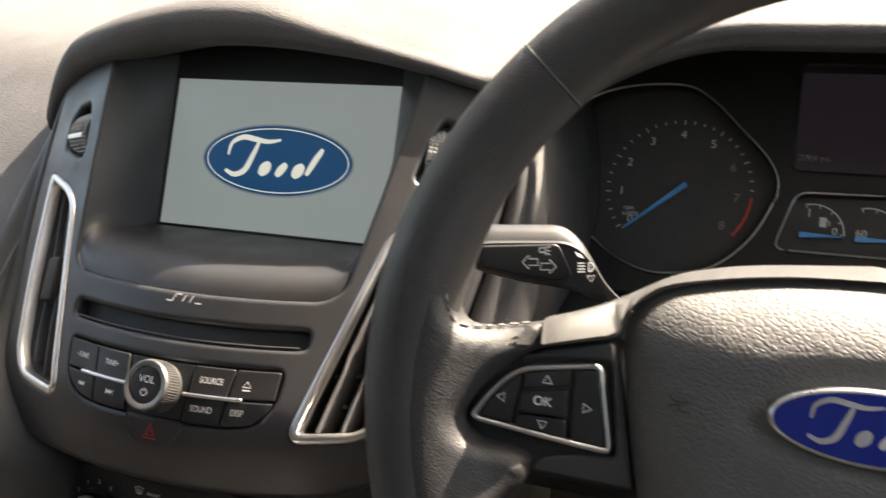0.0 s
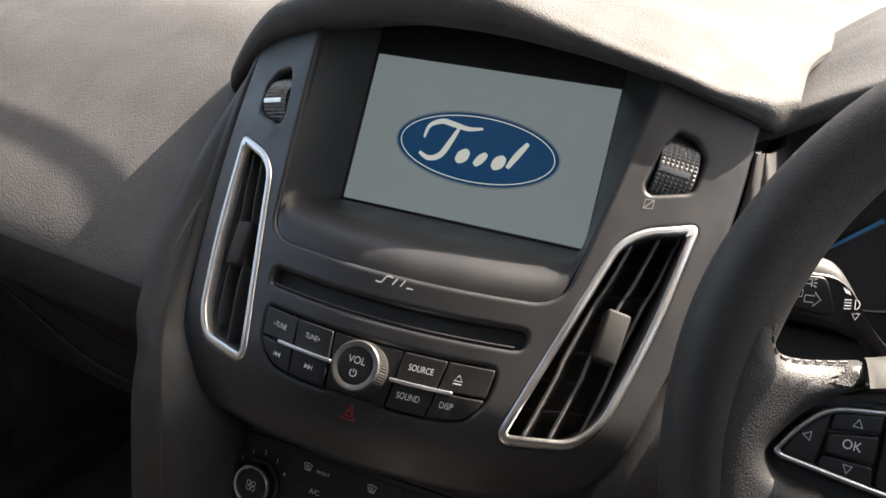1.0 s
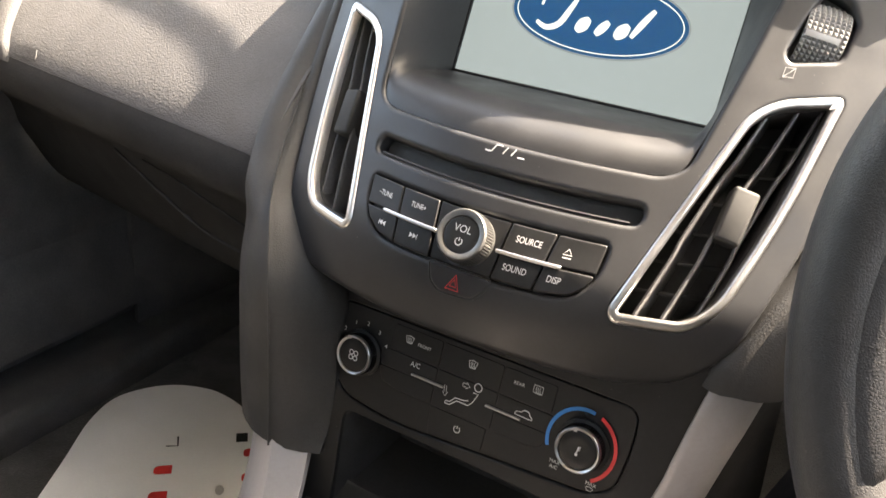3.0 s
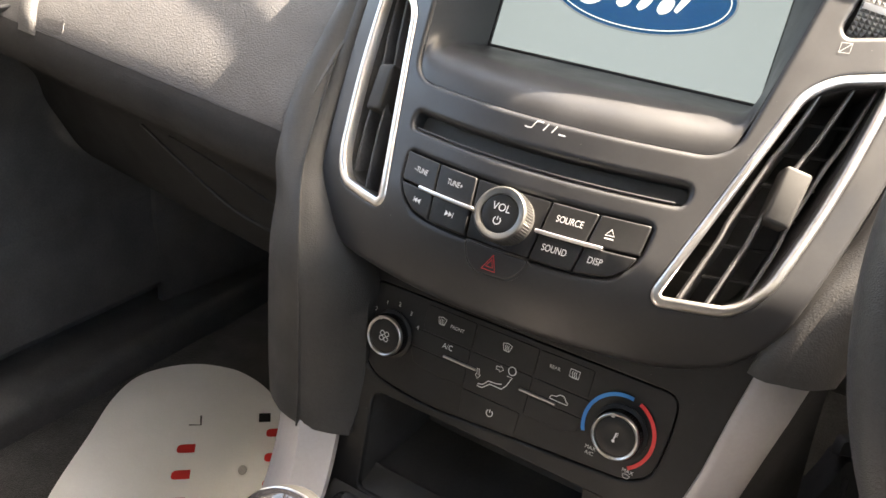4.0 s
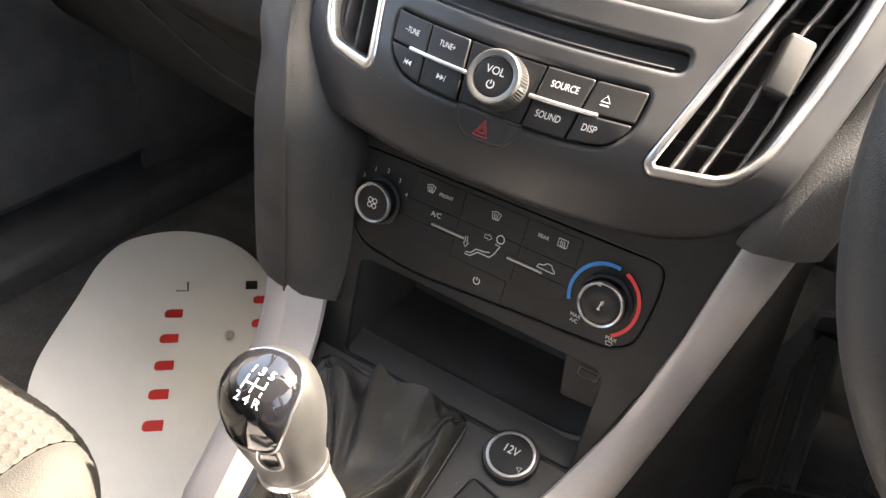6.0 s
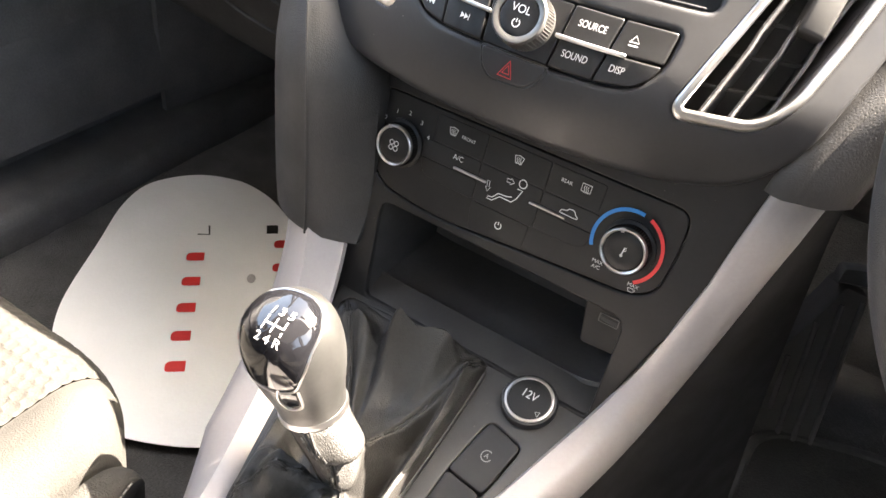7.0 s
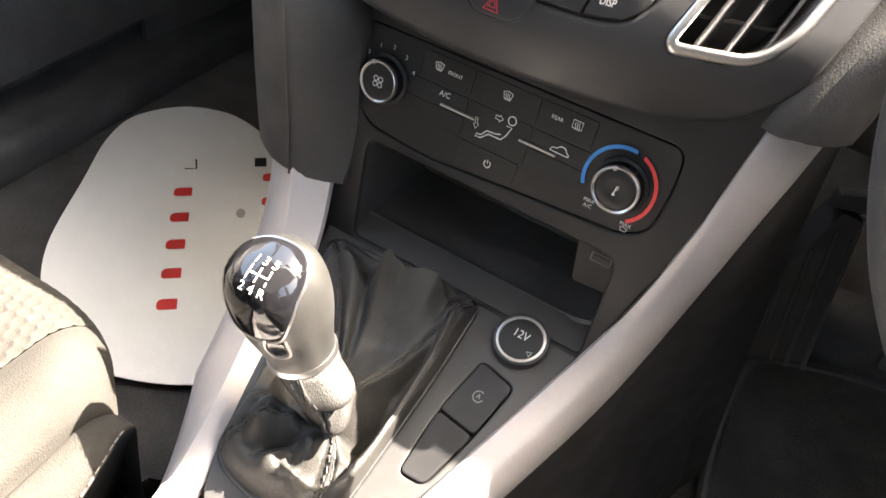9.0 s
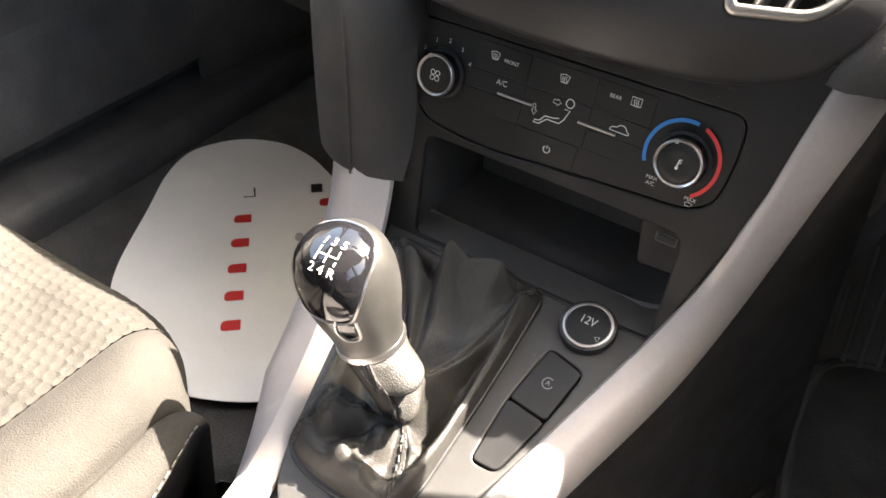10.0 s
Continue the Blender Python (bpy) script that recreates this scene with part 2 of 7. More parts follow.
def plate(where, outer, holes=(), thick=0.004, edge=0.0012, strips=0.0, hole_depth=None, axis=0, rows=()):
    """A plate on the surface where(a, b, d), d being the depth below its face, with rounded edges and real holes."""
    bm = bmesh.new()
    rings = []
    for k, loop in enumerate([outer, *holes]):
        inner = offset2(loop, edge if k == 0 else -edge)
        mid = [a.lerp(b, 0.3) for a, b in zip(inner, loop)]
        mid2 = [a.lerp(b, 0.75) for a, b in zip(inner, loop)]
        deep = thick if k == 0 or hole_depth is None else hole_depth
        flat_ring = offset2(loop, edge * 1.35 if k == 0 else -edge * 1.35)
        levels = [(flat_ring, 0.0), (inner, 0.0), (mid, edge * 0.07), (mid2, edge * 0.38), (loop, edge), (loop, deep)]
        vs = [[bm.verts.new((p.x, p.y, d)) for p in l] for l, d in levels]
        n = len(loop)
        for lo, hi in zip(vs, vs[1:]):
            for i in range(n):
                bm.faces.new((lo[i], lo[(i + 1) % n], hi[(i + 1) % n], hi[i]))
        rings.append(flat_ring)
    flat = bmesh.new()
    edges = []
    for loop in rings:
        vs = [flat.verts.new((p.x, p.y, 0)) for p in loop]
        edges += [flat.edges.new((a, b)) for a, b in zip(vs, vs[1:] + vs[:1])]
    bmesh.ops.triangle_fill(flat, use_beauty=True, use_dissolve=False, edges=edges)
    if strips:
        lo = min(p[axis] for p in outer)
        hi = max(p[axis] for p in outer)
        k = int((hi - lo) / strips)
        for i in range(1, k + 1):
            no = (1, 0, 0) if axis == 0 else (0, 1, 0)
            v = lo + (hi - lo) * i / (k + 1)
            bmesh.ops.bisect_plane(flat, geom=flat.verts[:] + flat.edges[:] + flat.faces[:], plane_co=(v, 0, 0) if axis == 0 else (0, v, 0), plane_no=no)
    for v in rows:
        bmesh.ops.bisect_plane(flat, geom=flat.verts[:] + flat.edges[:] + flat.faces[:], plane_co=(0, v, 0), plane_no=(0, 1, 0))
    made = {v: bm.verts.new(v.co) for v in flat.verts}
    for f in flat.faces:
        bm.faces.new([made[v] for v in f.verts])
    flat.free()
    bmesh.ops.remove_doubles(bm, verts=bm.verts, dist=1e-6)
    for v in bm.verts:
        v.co = where(*v.co)
    return bm


def grid(f, nu, nv, u0=0.0, u1=1.0, v0=0.0, v1=1.0, close_u=False):
    bm = bmesh.new()
    vs = [[bm.verts.new(f(u0 + (u1 - u0) * i / nu, v0 + (v1 - v0) * j / nv)) for j in range(nv + 1)] for i in range(nu if close_u else nu + 1)]
    for i in range(nu):
        for j in range(nv):
            a, b = vs[i], vs[(i + 1) % len(vs)]
            bm.faces.new((a[j], b[j], b[j + 1], a[j + 1]))
    return bm


def thicken(bm, d):
    """Give an open sheet a thickness d along its normals."""
    bmesh.ops.recalc_face_normals(bm, faces=bm.faces)
    bmesh.ops.solidify(bm, geom=bm.faces[:], thickness=d)
    return bm


def loft(lines, closed=False, caps=False):
    """A skin through lines of as many points each."""
    bm = bmesh.new()
    vs = [[bm.verts.new(p) for p in line] for line in lines]
    n = len(vs[0])
    for a, b in zip(vs, vs[1:]):
        for i in range(n if closed else n - 1):
            bm.faces.new((a[i], a[(i + 1) % n], b[(i + 1) % n], b[i]))
    if caps and closed:
        bm.faces.new(vs[0])
        bm.faces.new(vs[-1][::-1])
    return bm


def tube(path, radius, sides=10, closed=False, flat=1.0, up=None):
    """A round or flattened rod along a path; radius: a number or a function of 0..1."""
    p = [Vector(q) for q in path]
    n = len(p)
    rings = []
    last = Vector(up) if up else None
    for i in range(n):
        d = (p[(i + 1) % n] - p[i - 1]) if closed else (p[min(i + 1, n - 1)] - p[max(i - 1, 0)])
        d.normalize()
        if last is None:
            last = d.orthogonal()
        if up:
            last = Vector(up)
        side = d.cross(last).normalized()
        top = side.cross(d).normalized()
        last = top
        r = radius(i / max(n - 1, 1)) if callable(radius) else radius
        rings.append([p[i] + (side * math.cos(a) + top * math.sin(a) * flat) * r for a in (2 * math.pi * k / sides for k in range(sides))])
    if closed:
        rings.append(rings[0])
    bm = loft(rings, closed=True, caps=not closed)
    if closed:
        bmesh.ops.remove_doubles(bm, verts=bm.verts, dist=1e-7)
    return bm


def turned(profile, m, sides=40):
    """A lathe: radius and height pairs about the z axis of m."""
    bm = bmesh.new()
    rings = []
    for r, h in profile:
        if r < 1e-6:
            rings.append([bm.verts.new(m @ Vector((0, 0, h)))])
        else:
            rings.append([bm.verts.new(m @ Vector((r * math.cos(a), r * math.sin(a), h))) for a in (2 * math.pi * k / sides for k in range(sides))])
    for a, b in zip(rings, rings[1:]):
        for k in range(sides):
            q = [a[k % len(a)], a[(k + 1) % len(a)], b[(k + 1) % len(b)], b[k % len(b)]]
            q = list(dict.fromkeys(q))
            if len(q) > 2:
                bm.faces.new(q)
    return bm


def block(lo, hi, bevel=0.002, m=None, segments=2):
    bm = bmesh.new()
    bmesh.ops.create_cube(bm, size=1)
    for v in bm.verts:
        v.co = Vector([lo[k] + (v.co[k] + 0.5) * (hi[k] - lo[k]) for k in range(3)])
    if bevel:
        bmesh.ops.bevel(bm, geom=bm.edges[:], offset=bevel, segments=segments, affect="EDGES", profile=0.5)
    if m:
        bm.transform(m)
    return bm


def frame_on(where, a, b, d=0.0):
    """A pose on a surface: x along a, y along b, z out of its face."""
    o = Vector(where(a, b, d))
    x = (Vector(where(a + 0.001, b, d)) - o).normalized()
    y = (Vector(where(a, b + 0.001, d)) - o).normalized()
    z = x.cross(y).normalized()
    if z.dot(Vector(where(a, b, d - 0.001)) - o) < 0:
        z = -z
    y = z.cross(x)
    m = Matrix((x, y, z)).transposed().to_4x4()
    m.translation = o
    return m


def lettering(text, where, a, b, size, mat, parent, raise_by=0.0004, turn=0.0, squeeze=1.0, name="lettering", bold=0.0):
    """Words laid on a surface, centred on (a, b)."""
    cu = bpy.data.curves.new(name, "FONT")
    cu.body, cu.size, cu.align_x, cu.align_y = text, size * 1.38, "CENTER", "CENTER"
    cu.offset = bold
    ob = bpy.data.objects.new(name, cu)
    me = bpy.data.meshes.new_from_object(ob)
    bpy.data.objects.remove(ob)
    bpy.data.curves.remove(cu)
    c, s = math.cos(radians(turn)), math.sin(radians(turn))
    for v in me.vertices:
        x, y = v.co.x * squeeze, v.co.y
        v.co = where(a + x * c - y * s, b + x * s + y * c, -raise_by)
    me.materials.clear()
    return from_mesh(name, me, mat, parent, smooth=False)


def strokes(lines, where, width, mat, parent, raise_by=0.0004, name="symbol", closed=False, label=""):
    """A drawn sign: flat bands along 2D lines, laid on a surface."""
    bm = bmesh.new()
    for line in lines:
        p = [Vector(q) for q in line]
        n = len(p)
        rows = []
        for i in range(n):
            e = (p[(i + 1) % n] - p[i - 1]) if closed else (p[min(i + 1, n - 1)] - p[max(i - 1, 0)])
            k = Vector((-e.y, e.x)).normalized() * width / 2
            rows.append([bm.verts.new(where(*(p[i] + k), -raise_by)), bm.verts.new(where(*(p[i] - k), -raise_by))])
        for a, b in zip(rows, rows[1:] + (rows[:1] if closed else [])):
            bm.faces.new((a[0], a[1], b[1], b[0]))
    return part(name, bm, mat, parent, label, smooth=False)


def arc2(cx, cy, r, a0, a1, n=24, ry=None):
    return [(cx + r * math.cos(radians(a0 + (a1 - a0) * i / n)), cy + (ry or r) * math.sin(radians(a0 + (a1 - a0) * i / n))) for i in range(n + 1)]


def filled(loop, where, mat, parent, raise_by=0.0004, name="print", label=""):
    bm = bmesh.new()
    bm.faces.new([bm.verts.new((p[0], p[1], 0)) for p in loop])
    bmesh.ops.triangulate(bm, faces=bm.faces[:])
    for v in bm.verts:
        v.co = where(v.co.x, v.co.y, -raise_by)
    return part(name, bm, mat, parent, label, smooth=False)


def stitch_row(path, mat, parent, length=0.004, gap=0.0015, r=0.0005, name="stitching"):
    """Short threads end to end along a seam, as one part."""
    p = smooth_path(path, 0.0012)
    bm = bmesh.new()
    run, on, seg = 0.0, True, [p[0]]
    for a, b in zip(p, p[1:]):
        run += (b - a).length
        if on:
            seg.append(b)
        if on and run > length:
            t = tube(seg, r, 5)
            me = bpy.data.meshes.new("t")
            t.to_mesh(me)
            t.free()
            bm.from_mesh(me)
            bpy.data.meshes.remove(me)
            on, run = False, 0.0
        elif not on and run > gap:
            on, run, seg = True, 0.0, [b]
    return part(name, bm, mat, parent)


def wave(x, y, z, s=30.0):
    return noise.noise(Vector((x * s, y * s, z * s)))

# ---- the car's shell and the ground ----
FLOOR = 0.10


def ground_sheet():
    bm = grid(lambda u, v: ((u - 0.5) * 3000, (v - 0.5) * 3000, -0.22), 6, 6)
    return tagged(part("ground", bm, ASPHALT), "grey asphalt ground outside the car", "ground", kind="structure")


def car_floor():
    profile = [(-1.7, 0.10), (-0.6, 0.10), (0.30, 0.10), (0.40, 0.115), (0.52, 0.22), (0.62, 0.36), (0.66, 0.50), (0.66, 0.72)]
    line = smooth_path([(0, y, z) for y, z in profile], 0.03)
    bm = loft([[Vector((x, p.y, p.z + 0.004 * wave(x, p.y, p.z, 14))) for p in line] for x in [-0.76 + 1.52 * i / 40 for i in range(41)]])
    return tagged(part("floor", thicken(bm, 0.02), CARPET), "black carpeted car floor and footwell bulkhead", "floor", kind="structure")


def roof_panel():
    bm = grid(lambda u, v: (-0.62 + 1.24 * u, -0.13 - 1.6 * v, 1.235 + 0.05 * math.sin(math.pi * u) * 1.0 - 0.04 * (v - 0.4) ** 2), 16, 16)
    return tagged(part("ceiling", thicken(bm, 0.03), ROOF_LINING), "light grey fabric roof lining", "ceiling", kind="structure")


def pillar(name, a, b, w, d):
    path = smooth_path([a, Vector(a).lerp(Vector(b), 0.5) + Vector((0, 0, 0.02)), b], 0.05)
    return tagged(part(name, tube(path, w, 10, flat=d), TRIM_DARK), "dark plastic roof pillar trim", "pillar", kind="structure")


def front_door(side):
    """A front door on its hinges: shut."""
    m = Matrix.Translation((0.745 * side, 0.44, 0)) @ Matrix.Rotation(0.0, 4, "Z")
    s = side

    def skin(u, v):
        y, z = -1.05 * u, 0.06 + 0.74 * v
        bulge = 0.05 * math.exp(-((z - 0.56) / 0.07) ** 2) + 0.018 * math.exp(-((z - 0.27) / 0.10) ** 2)
        return m @ Vector((-s * bulge, y, z))

    t = thing("door_left" if side < 0 else "door_right", m @ Vector((0, -0.02, 0.30)), "dark grey plastic car door, shut", "door", kind="structure")
    part("inner_panel", thicken(grid(skin, 30, 30), 0.03), TRIM_DARK, t)
    part("door_pocket", thicken(grid(lambda u, v: m @ Vector((-s * (0.03 + 0.04 * math.sin(v * math.pi / 2)), -0.15 - 0.7 * u, 0.33 - 0.15 * v)), 14, 6), 0.004), TRIM_DARK, t)
    pane_bm = bmesh.new()
    pane_bm.faces.new([pane_bm.verts.new(m @ Vector(p)) for p in ((0, -0.02, 0.80), (-s * 0.12, -0.42, 1.20), (-s * 0.13, -1.02, 1.20), (0, -1.04, 0.80))])
    glass = part("window_glass", thicken(pane_bm, 0.004), GLASS, t, smooth=False)
    glass.visible_shadow = False
    part("window_frame", tube([m @ Vector(p) for p in ((0, -0.02, 0.80), (s * -0.10, -0.32, 1.12), (s * -0.13, -0.50, 1.20), (s * -0.13, -1.02, 1.20), (0, -1.04, 0.80))], 0.02, 8), TRIM_DARK, t)


def sill(side):
    x = 0.745 * side
    bm = block((min(x, x - side * 0.13), -0.66, FLOOR - 0.03), (max(x, x - side * 0.13), 0.44, FLOOR + 0.045), 0.018, segments=3)
    tagged(part("sill_left" if side < 0 else "sill_right", bm, TRIM_DARK), "black plastic door sill cover", "sill", kind="structure")
    kick = grid(lambda u, v: (x - side * (0.06 + 0.02 * math.sin(u * 3)), 0.20 + 0.46 * u, FLOOR + 0.62 * v), 10, 10)
    tagged(part("kick_panel_left" if side < 0 else "kick_panel_right", thicken(kick, 0.01), TRIM_DARK), "dark plastic footwell side panel", "panel", kind="structure")
    quarter = grid(lambda u, v: (x, -0.62 - 1.1 * u, 0.05 + 0.74 * v), 6, 6)
    tagged(part("rear_side_left" if side < 0 else "rear_side_right", thicken(quarter, 0.03), TRIM_DARK), "dark rear side panel of the cabin", "panel", kind="structure")


def pane(name, corners, label):
    bm = bmesh.new()
    bm.faces.new([bm.verts.new(c) for c in corners])
    ob = tagged(part(name, thicken(bm, 0.004), GLASS, smooth=False), label, "window", kind="structure")
    ob.visible_shadow = False
    return ob


ground_sheet()
car_floor()
roof_panel()
for s in (-1, 1):
    front_door(s)
    sill(s)
    n = "left" if s < 0 else "right"
    pillar("a_pillar_" + n, (0.74 * s, 0.80, 0.76), (0.64 * s, -0.12, 1.23), 0.045, 0.7)
    pillar("b_pillar_" + n, (0.71 * s, -0.62, 0.76), (0.60 * s, -0.66, 1.23), 0.05, 0.5)
    pillar("roof_rail_" + n, (0.60 * s, -0.13, 1.235), (0.60 * s, -1.45, 1.22), 0.04, 0.8)
pane("windscreen", [(-0.73, 0.80, 0.77), (0.73, 0.80, 0.77), (0.63, -0.12, 1.225), (-0.63, -0.12, 1.225)], "clear windscreen glass above the dashboard")
tagged(part("rear_wall", block((-0.76, -1.75, 0.05), (0.76, -1.70, 0.95), 0.01), TRIM_DARK), "dark rear end of the car's cabin", "wall", kind="structure")


def tinted(name, corners, label):
    bm = bmesh.new()
    bm.faces.new([bm.verts.new(c) for c in corners])
    return tagged(part(name, thicken(bm, 0.004), TINTED, smooth=False), label, "window", kind="structure")


tinted("rear_window", [(-0.62, -1.72, 0.95), (0.62, -1.72, 0.95), (0.58, -1.70, 1.23), (-0.58, -1.70, 1.23)], "lightly tinted rear window")
for s in (-1, 1):
    tinted("rear_side_window_" + ("left" if s < 0 else "right"), [(0.745 * s, -0.66, 0.79), (0.62 * s, -0.66, 1.22), (0.60 * s, -1.72, 1.22), (0.745 * s, -1.72, 0.95)], "lightly tinted rear side window")
    pillar("c_pillar_" + ("left" if s < 0 else "right"), (0.72 * s, -1.70, 0.80), (0.58 * s, -1.68, 1.23), 0.09, 0.6)


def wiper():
    """Unseen bar added outside the glass; its shadow lies across the dash."""
    t = thing("dash_shadow_bar", (-0.2, 0.245, 1.085), "unseen black bar outside the windscreen, added to shade the dash", "wiper")
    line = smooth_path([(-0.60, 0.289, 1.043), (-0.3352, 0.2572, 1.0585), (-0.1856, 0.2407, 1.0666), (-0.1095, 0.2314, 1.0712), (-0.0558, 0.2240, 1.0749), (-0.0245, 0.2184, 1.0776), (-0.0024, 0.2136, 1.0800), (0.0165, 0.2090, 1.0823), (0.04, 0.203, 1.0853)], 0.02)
    part("shadow_rod", tube(line, 0.0040, 8), DEEP, t)


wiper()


def rear_view_mirror():
    m = pose(0.0, -0.08, 1.150, 12, 0, -10)
    t = thing("rear_view_mirror", (0.0, -0.08, 1.150), "black interior mirror on the windscreen", "mirror")
    housing = plate(lambda a, b, d: m @ Vector((a, d, b)), rounded([(-0.125, -0.03), (0.115, -0.034), (0.125, 0.03), (-0.115, 0.034)], 0.02), thick=0.03, edge=0.006)
    part("housing", housing, DEEP, t)
    part("stem", tube([m @ Vector((0, 0.02, 0.01)), m @ Vector((0, 0.05, 0.05)), m @ Vector((0, 0.06, 0.075))], 0.012, 10), DEEP, t)


rear_view_mirror()


# ---- dashboard ----
def lip_z(x):
    return 0.789 - 1.1 * x * x


def dashboard():
    dash = thing("dashboard", (0, 0.45, 0.16), "charcoal grained soft plastic car dashboard", "dashboard")

    def passenger(u, v):
        # v runs from the windscreen over the top, down the face and under
        x = -0.175 - 0.53 * u
        f = 0.13 * (-x - 0.26)
        k = (1 - math.exp(-u * 9))
        prof = [(0.66, 0.830), (0.45, 0.806), (0.24, 0.794 - 0.006 * k), (0.130 + f, 0.770), (0.062 + f, 0.729), (0.002 + f, 0.679),
                (-0.047 + f, 0.635), (-0.076 + f, 0.603), (-0.086 + f, 0.578), (-0.076 + f, 0.555), (-0.045 + f, 0.535), (0.0 + f, 0.50), (0.03 + f, 0.44), (0.08 + f, 0.37), (0.25, 0.33), (0.5, 0.32)]
        t = v * (len(prof) - 1)
        i = min(int(t), len(prof) - 2)
        a, b, c, d = (Vector(prof[min(max(i + q, 0), len(prof) - 1)]) for q in (-1, 0, 1, 2))
        t -= i
        p = 0.5 * (2 * b + (c - a) * t + (2 * a - 5 * b + 4 * c - d) * t * t + (3 * b - a - 3 * c + d) * t ** 3)
        return (x, p.x, p.y)

    part("passenger_panel", thicken(grid(lambda u, v: Vector(passenger(u, v)) + Vector((0, 1.2 * max(0.0, v - 0.4875), 0)), 40, 80, v1=0.494), 0.004), DASH, dash, "grained charcoal panel over the passenger airbag")
    # the lid starts where the dash turns under; its colour holds the shade
    part("glovebox_lid", thicken(grid(lambda u, v: Vector(passenger(u, v)) + Vector((0, 0.0004, 0.0)), 40, 44, v0=0.4885), 0.005), GLOVEBOX_SHADED, dash, "glovebox lid, the shade under the dash put into its colour")

    def brow(u, v):
        # the hood over the screen, rolling from its lower lip up and back to the windscreen
        x = -0.205 + 0.398 * u
        s = min(1.0, max(0.0, (abs(x) - 0.06) / 0.09))
        y0, z0 = 1.0 * x * x - 0.010 * s * s * (3 - 2 * s), lip_z(x)
        e = max(0.0, abs(x) - (0.172 if x > 0 else 0.15))
        z0 -= 10.0 * e * e + 0.004 * min(1.0, max(0.0, (x + 0.05) / 0.10))
        if x > 0.181:
            z0, y0 = 0.7482 + (x - 0.181) * 0.2, 0.0228 + min(0.02, (x - 0.181) * 2)
        prof = [(0.090, -0.006), (0.030, -0.006), (0.006, -0.003), (-0.002, 0.0015), (-0.0045, 0.0075), (-0.0045, 0.0145), (-0.0005, 0.0208), (0.011, 0.0258), (0.034, 0.0290), (0.075, 0.0315), (0.14, 0.031), (0.34, 0.024), (0.62, 0.070)]
        t = v * (len(prof) - 1)
        i = min(int(t), len(prof) - 2)
        a, b, c, d = (Vector(prof[min(max(i + q, 0), len(prof) - 1)]) for q in (-1, 0, 1, 2))
        t -= i
        p = 0.5 * (2 * b + (c - a) * t + (2 * a - 5 * b + 4 * c - d) * t * t + (3 * b - a - 3 * c + d) * t ** 3)
        w = min(1.0, max(0.0, (p.x - 0.03) / 0.30))
        w = w * w * (3 - 2 * w)
        # the rolled edge thins out towards the gauges
        thin = min(1.0, max(0.0, (x + 0.01) / 0.11))
        if p.y > 0:
            p.y *= 1 - 0.55 * thin * thin * (3 - 2 * thin) * (1 - min(1.0, max(0.0, (p.x - 0.004) / 0.055))) * (1 - 0.6 * min(1.0, max(0.0, (x - 0.15) / 0.03)))
        wide = 1 + 0.30 * w if x > 0 else 1.0
        return (x * wide, y0 + p.x, (z0 + p.y) * (1 - w) + (0.789 + p.y * (1 - 0.5 * w)) * w)

    part("centre_hood", thicken(grid(brow, 110, 60), 0.004), DASH, dash, "grained hood rolling over the screen")

    def driver_top(u, v):
        x = 0.50 + 0.21 * u
        y = 0.66 - 0.57 * v
        return (x, y, 0.806 + 0.022 * (1 - v) ** 3 + 0.010 * math.sin(v * 2.6) - 0.012 * u)

    part("driver_top", thicken(grid(driver_top, 12, 30), 0.006), DASH, dash)
    part("driver_back", thicken(grid(lambda u, v: (0.16 + 0.36 * u, 0.66 - 0.16 * v, 0.830 - 0.026 * v), 12, 10), 0.006), DASH, dash)

    def step(t):
        t = min(1.0, max(0.0, t))
        return t * t * (3 - 2 * t)

    def cowl_hood(u, v):
        # the hood over the gauges: a dome whose flanks fall to the dash top, with a rolled lip in front
        prof = [(0.17, -0.022), (0.08, -0.020), (0.040, -0.015), (0.031, -0.008), (0.029, -0.003), (0.033, 0.001), (0.048, 0.003), (0.08, 0.004), (0.14, 0.004), (0.22, 0.003), (0.34, 0.0), (0.46, -0.002), (0.60, -0.008)]
        t = v * (len(prof) - 1)
        i = min(int(t), len(prof) - 2)
        a, b, c, d = (Vector(prof[min(max(i + q, 0), len(prof) - 1)]) for q in (-1, 0, 1, 2))
        t -= i
        p = 0.5 * (2 * b + (c - a) * t + (2 * a - 5 * b + 4 * c - d) * t * t + (3 * b - a - 3 * c + d) * t ** 3)
        back = step((p.x - 0.03) / 0.30)
        foot_x = 0.173 + 0.040 * back
        foot_z = 0.747 + 0.052 * step((p.x - 0.03) / 0.26)
        half_w = 0.362 - foot_x
        k = 2 * u - 1
        w = (1 - abs(k)) * half_w
        dome = math.sin(math.pi / 2 * min(1.0, w / (0.130 - 0.050 * step((p.x - 0.03) / 0.10))))
        top = 0.7985 + 0.040 * step((p.x - 0.04) / 0.24) - 0.03 * step((p.x - 0.3) / 0.3)
        return (0.362 + k * half_w, p.x + 0.016 - 0.004 * step(w / 0.12) * (1 - step((p.x - 0.03) / 0.10)), foot_z + (top - foot_z) * dome + p.y)

    part("gauge_hood", thicken(grid(cowl_hood, 90, 60), 0.003), DASH, dash, "grained hood over the gauges")

    def driver_low(u, v):
        # under the gauges and column, down to the knee panel
        x = 0.165 + 0.55 * u
        prof = [(0.16, 0.598), (0.06, 0.596), (0.0, 0.585), (-0.035, 0.560), (-0.02, 0.53), (0.03, 0.49), (0.12, 0.45), (0.3, 0.42), (0.5, 0.42)]
        t = v * (len(prof) - 1)
        i = min(int(t), len(prof) - 2)
        a, b = Vector(prof[i]), Vector(prof[i + 1])
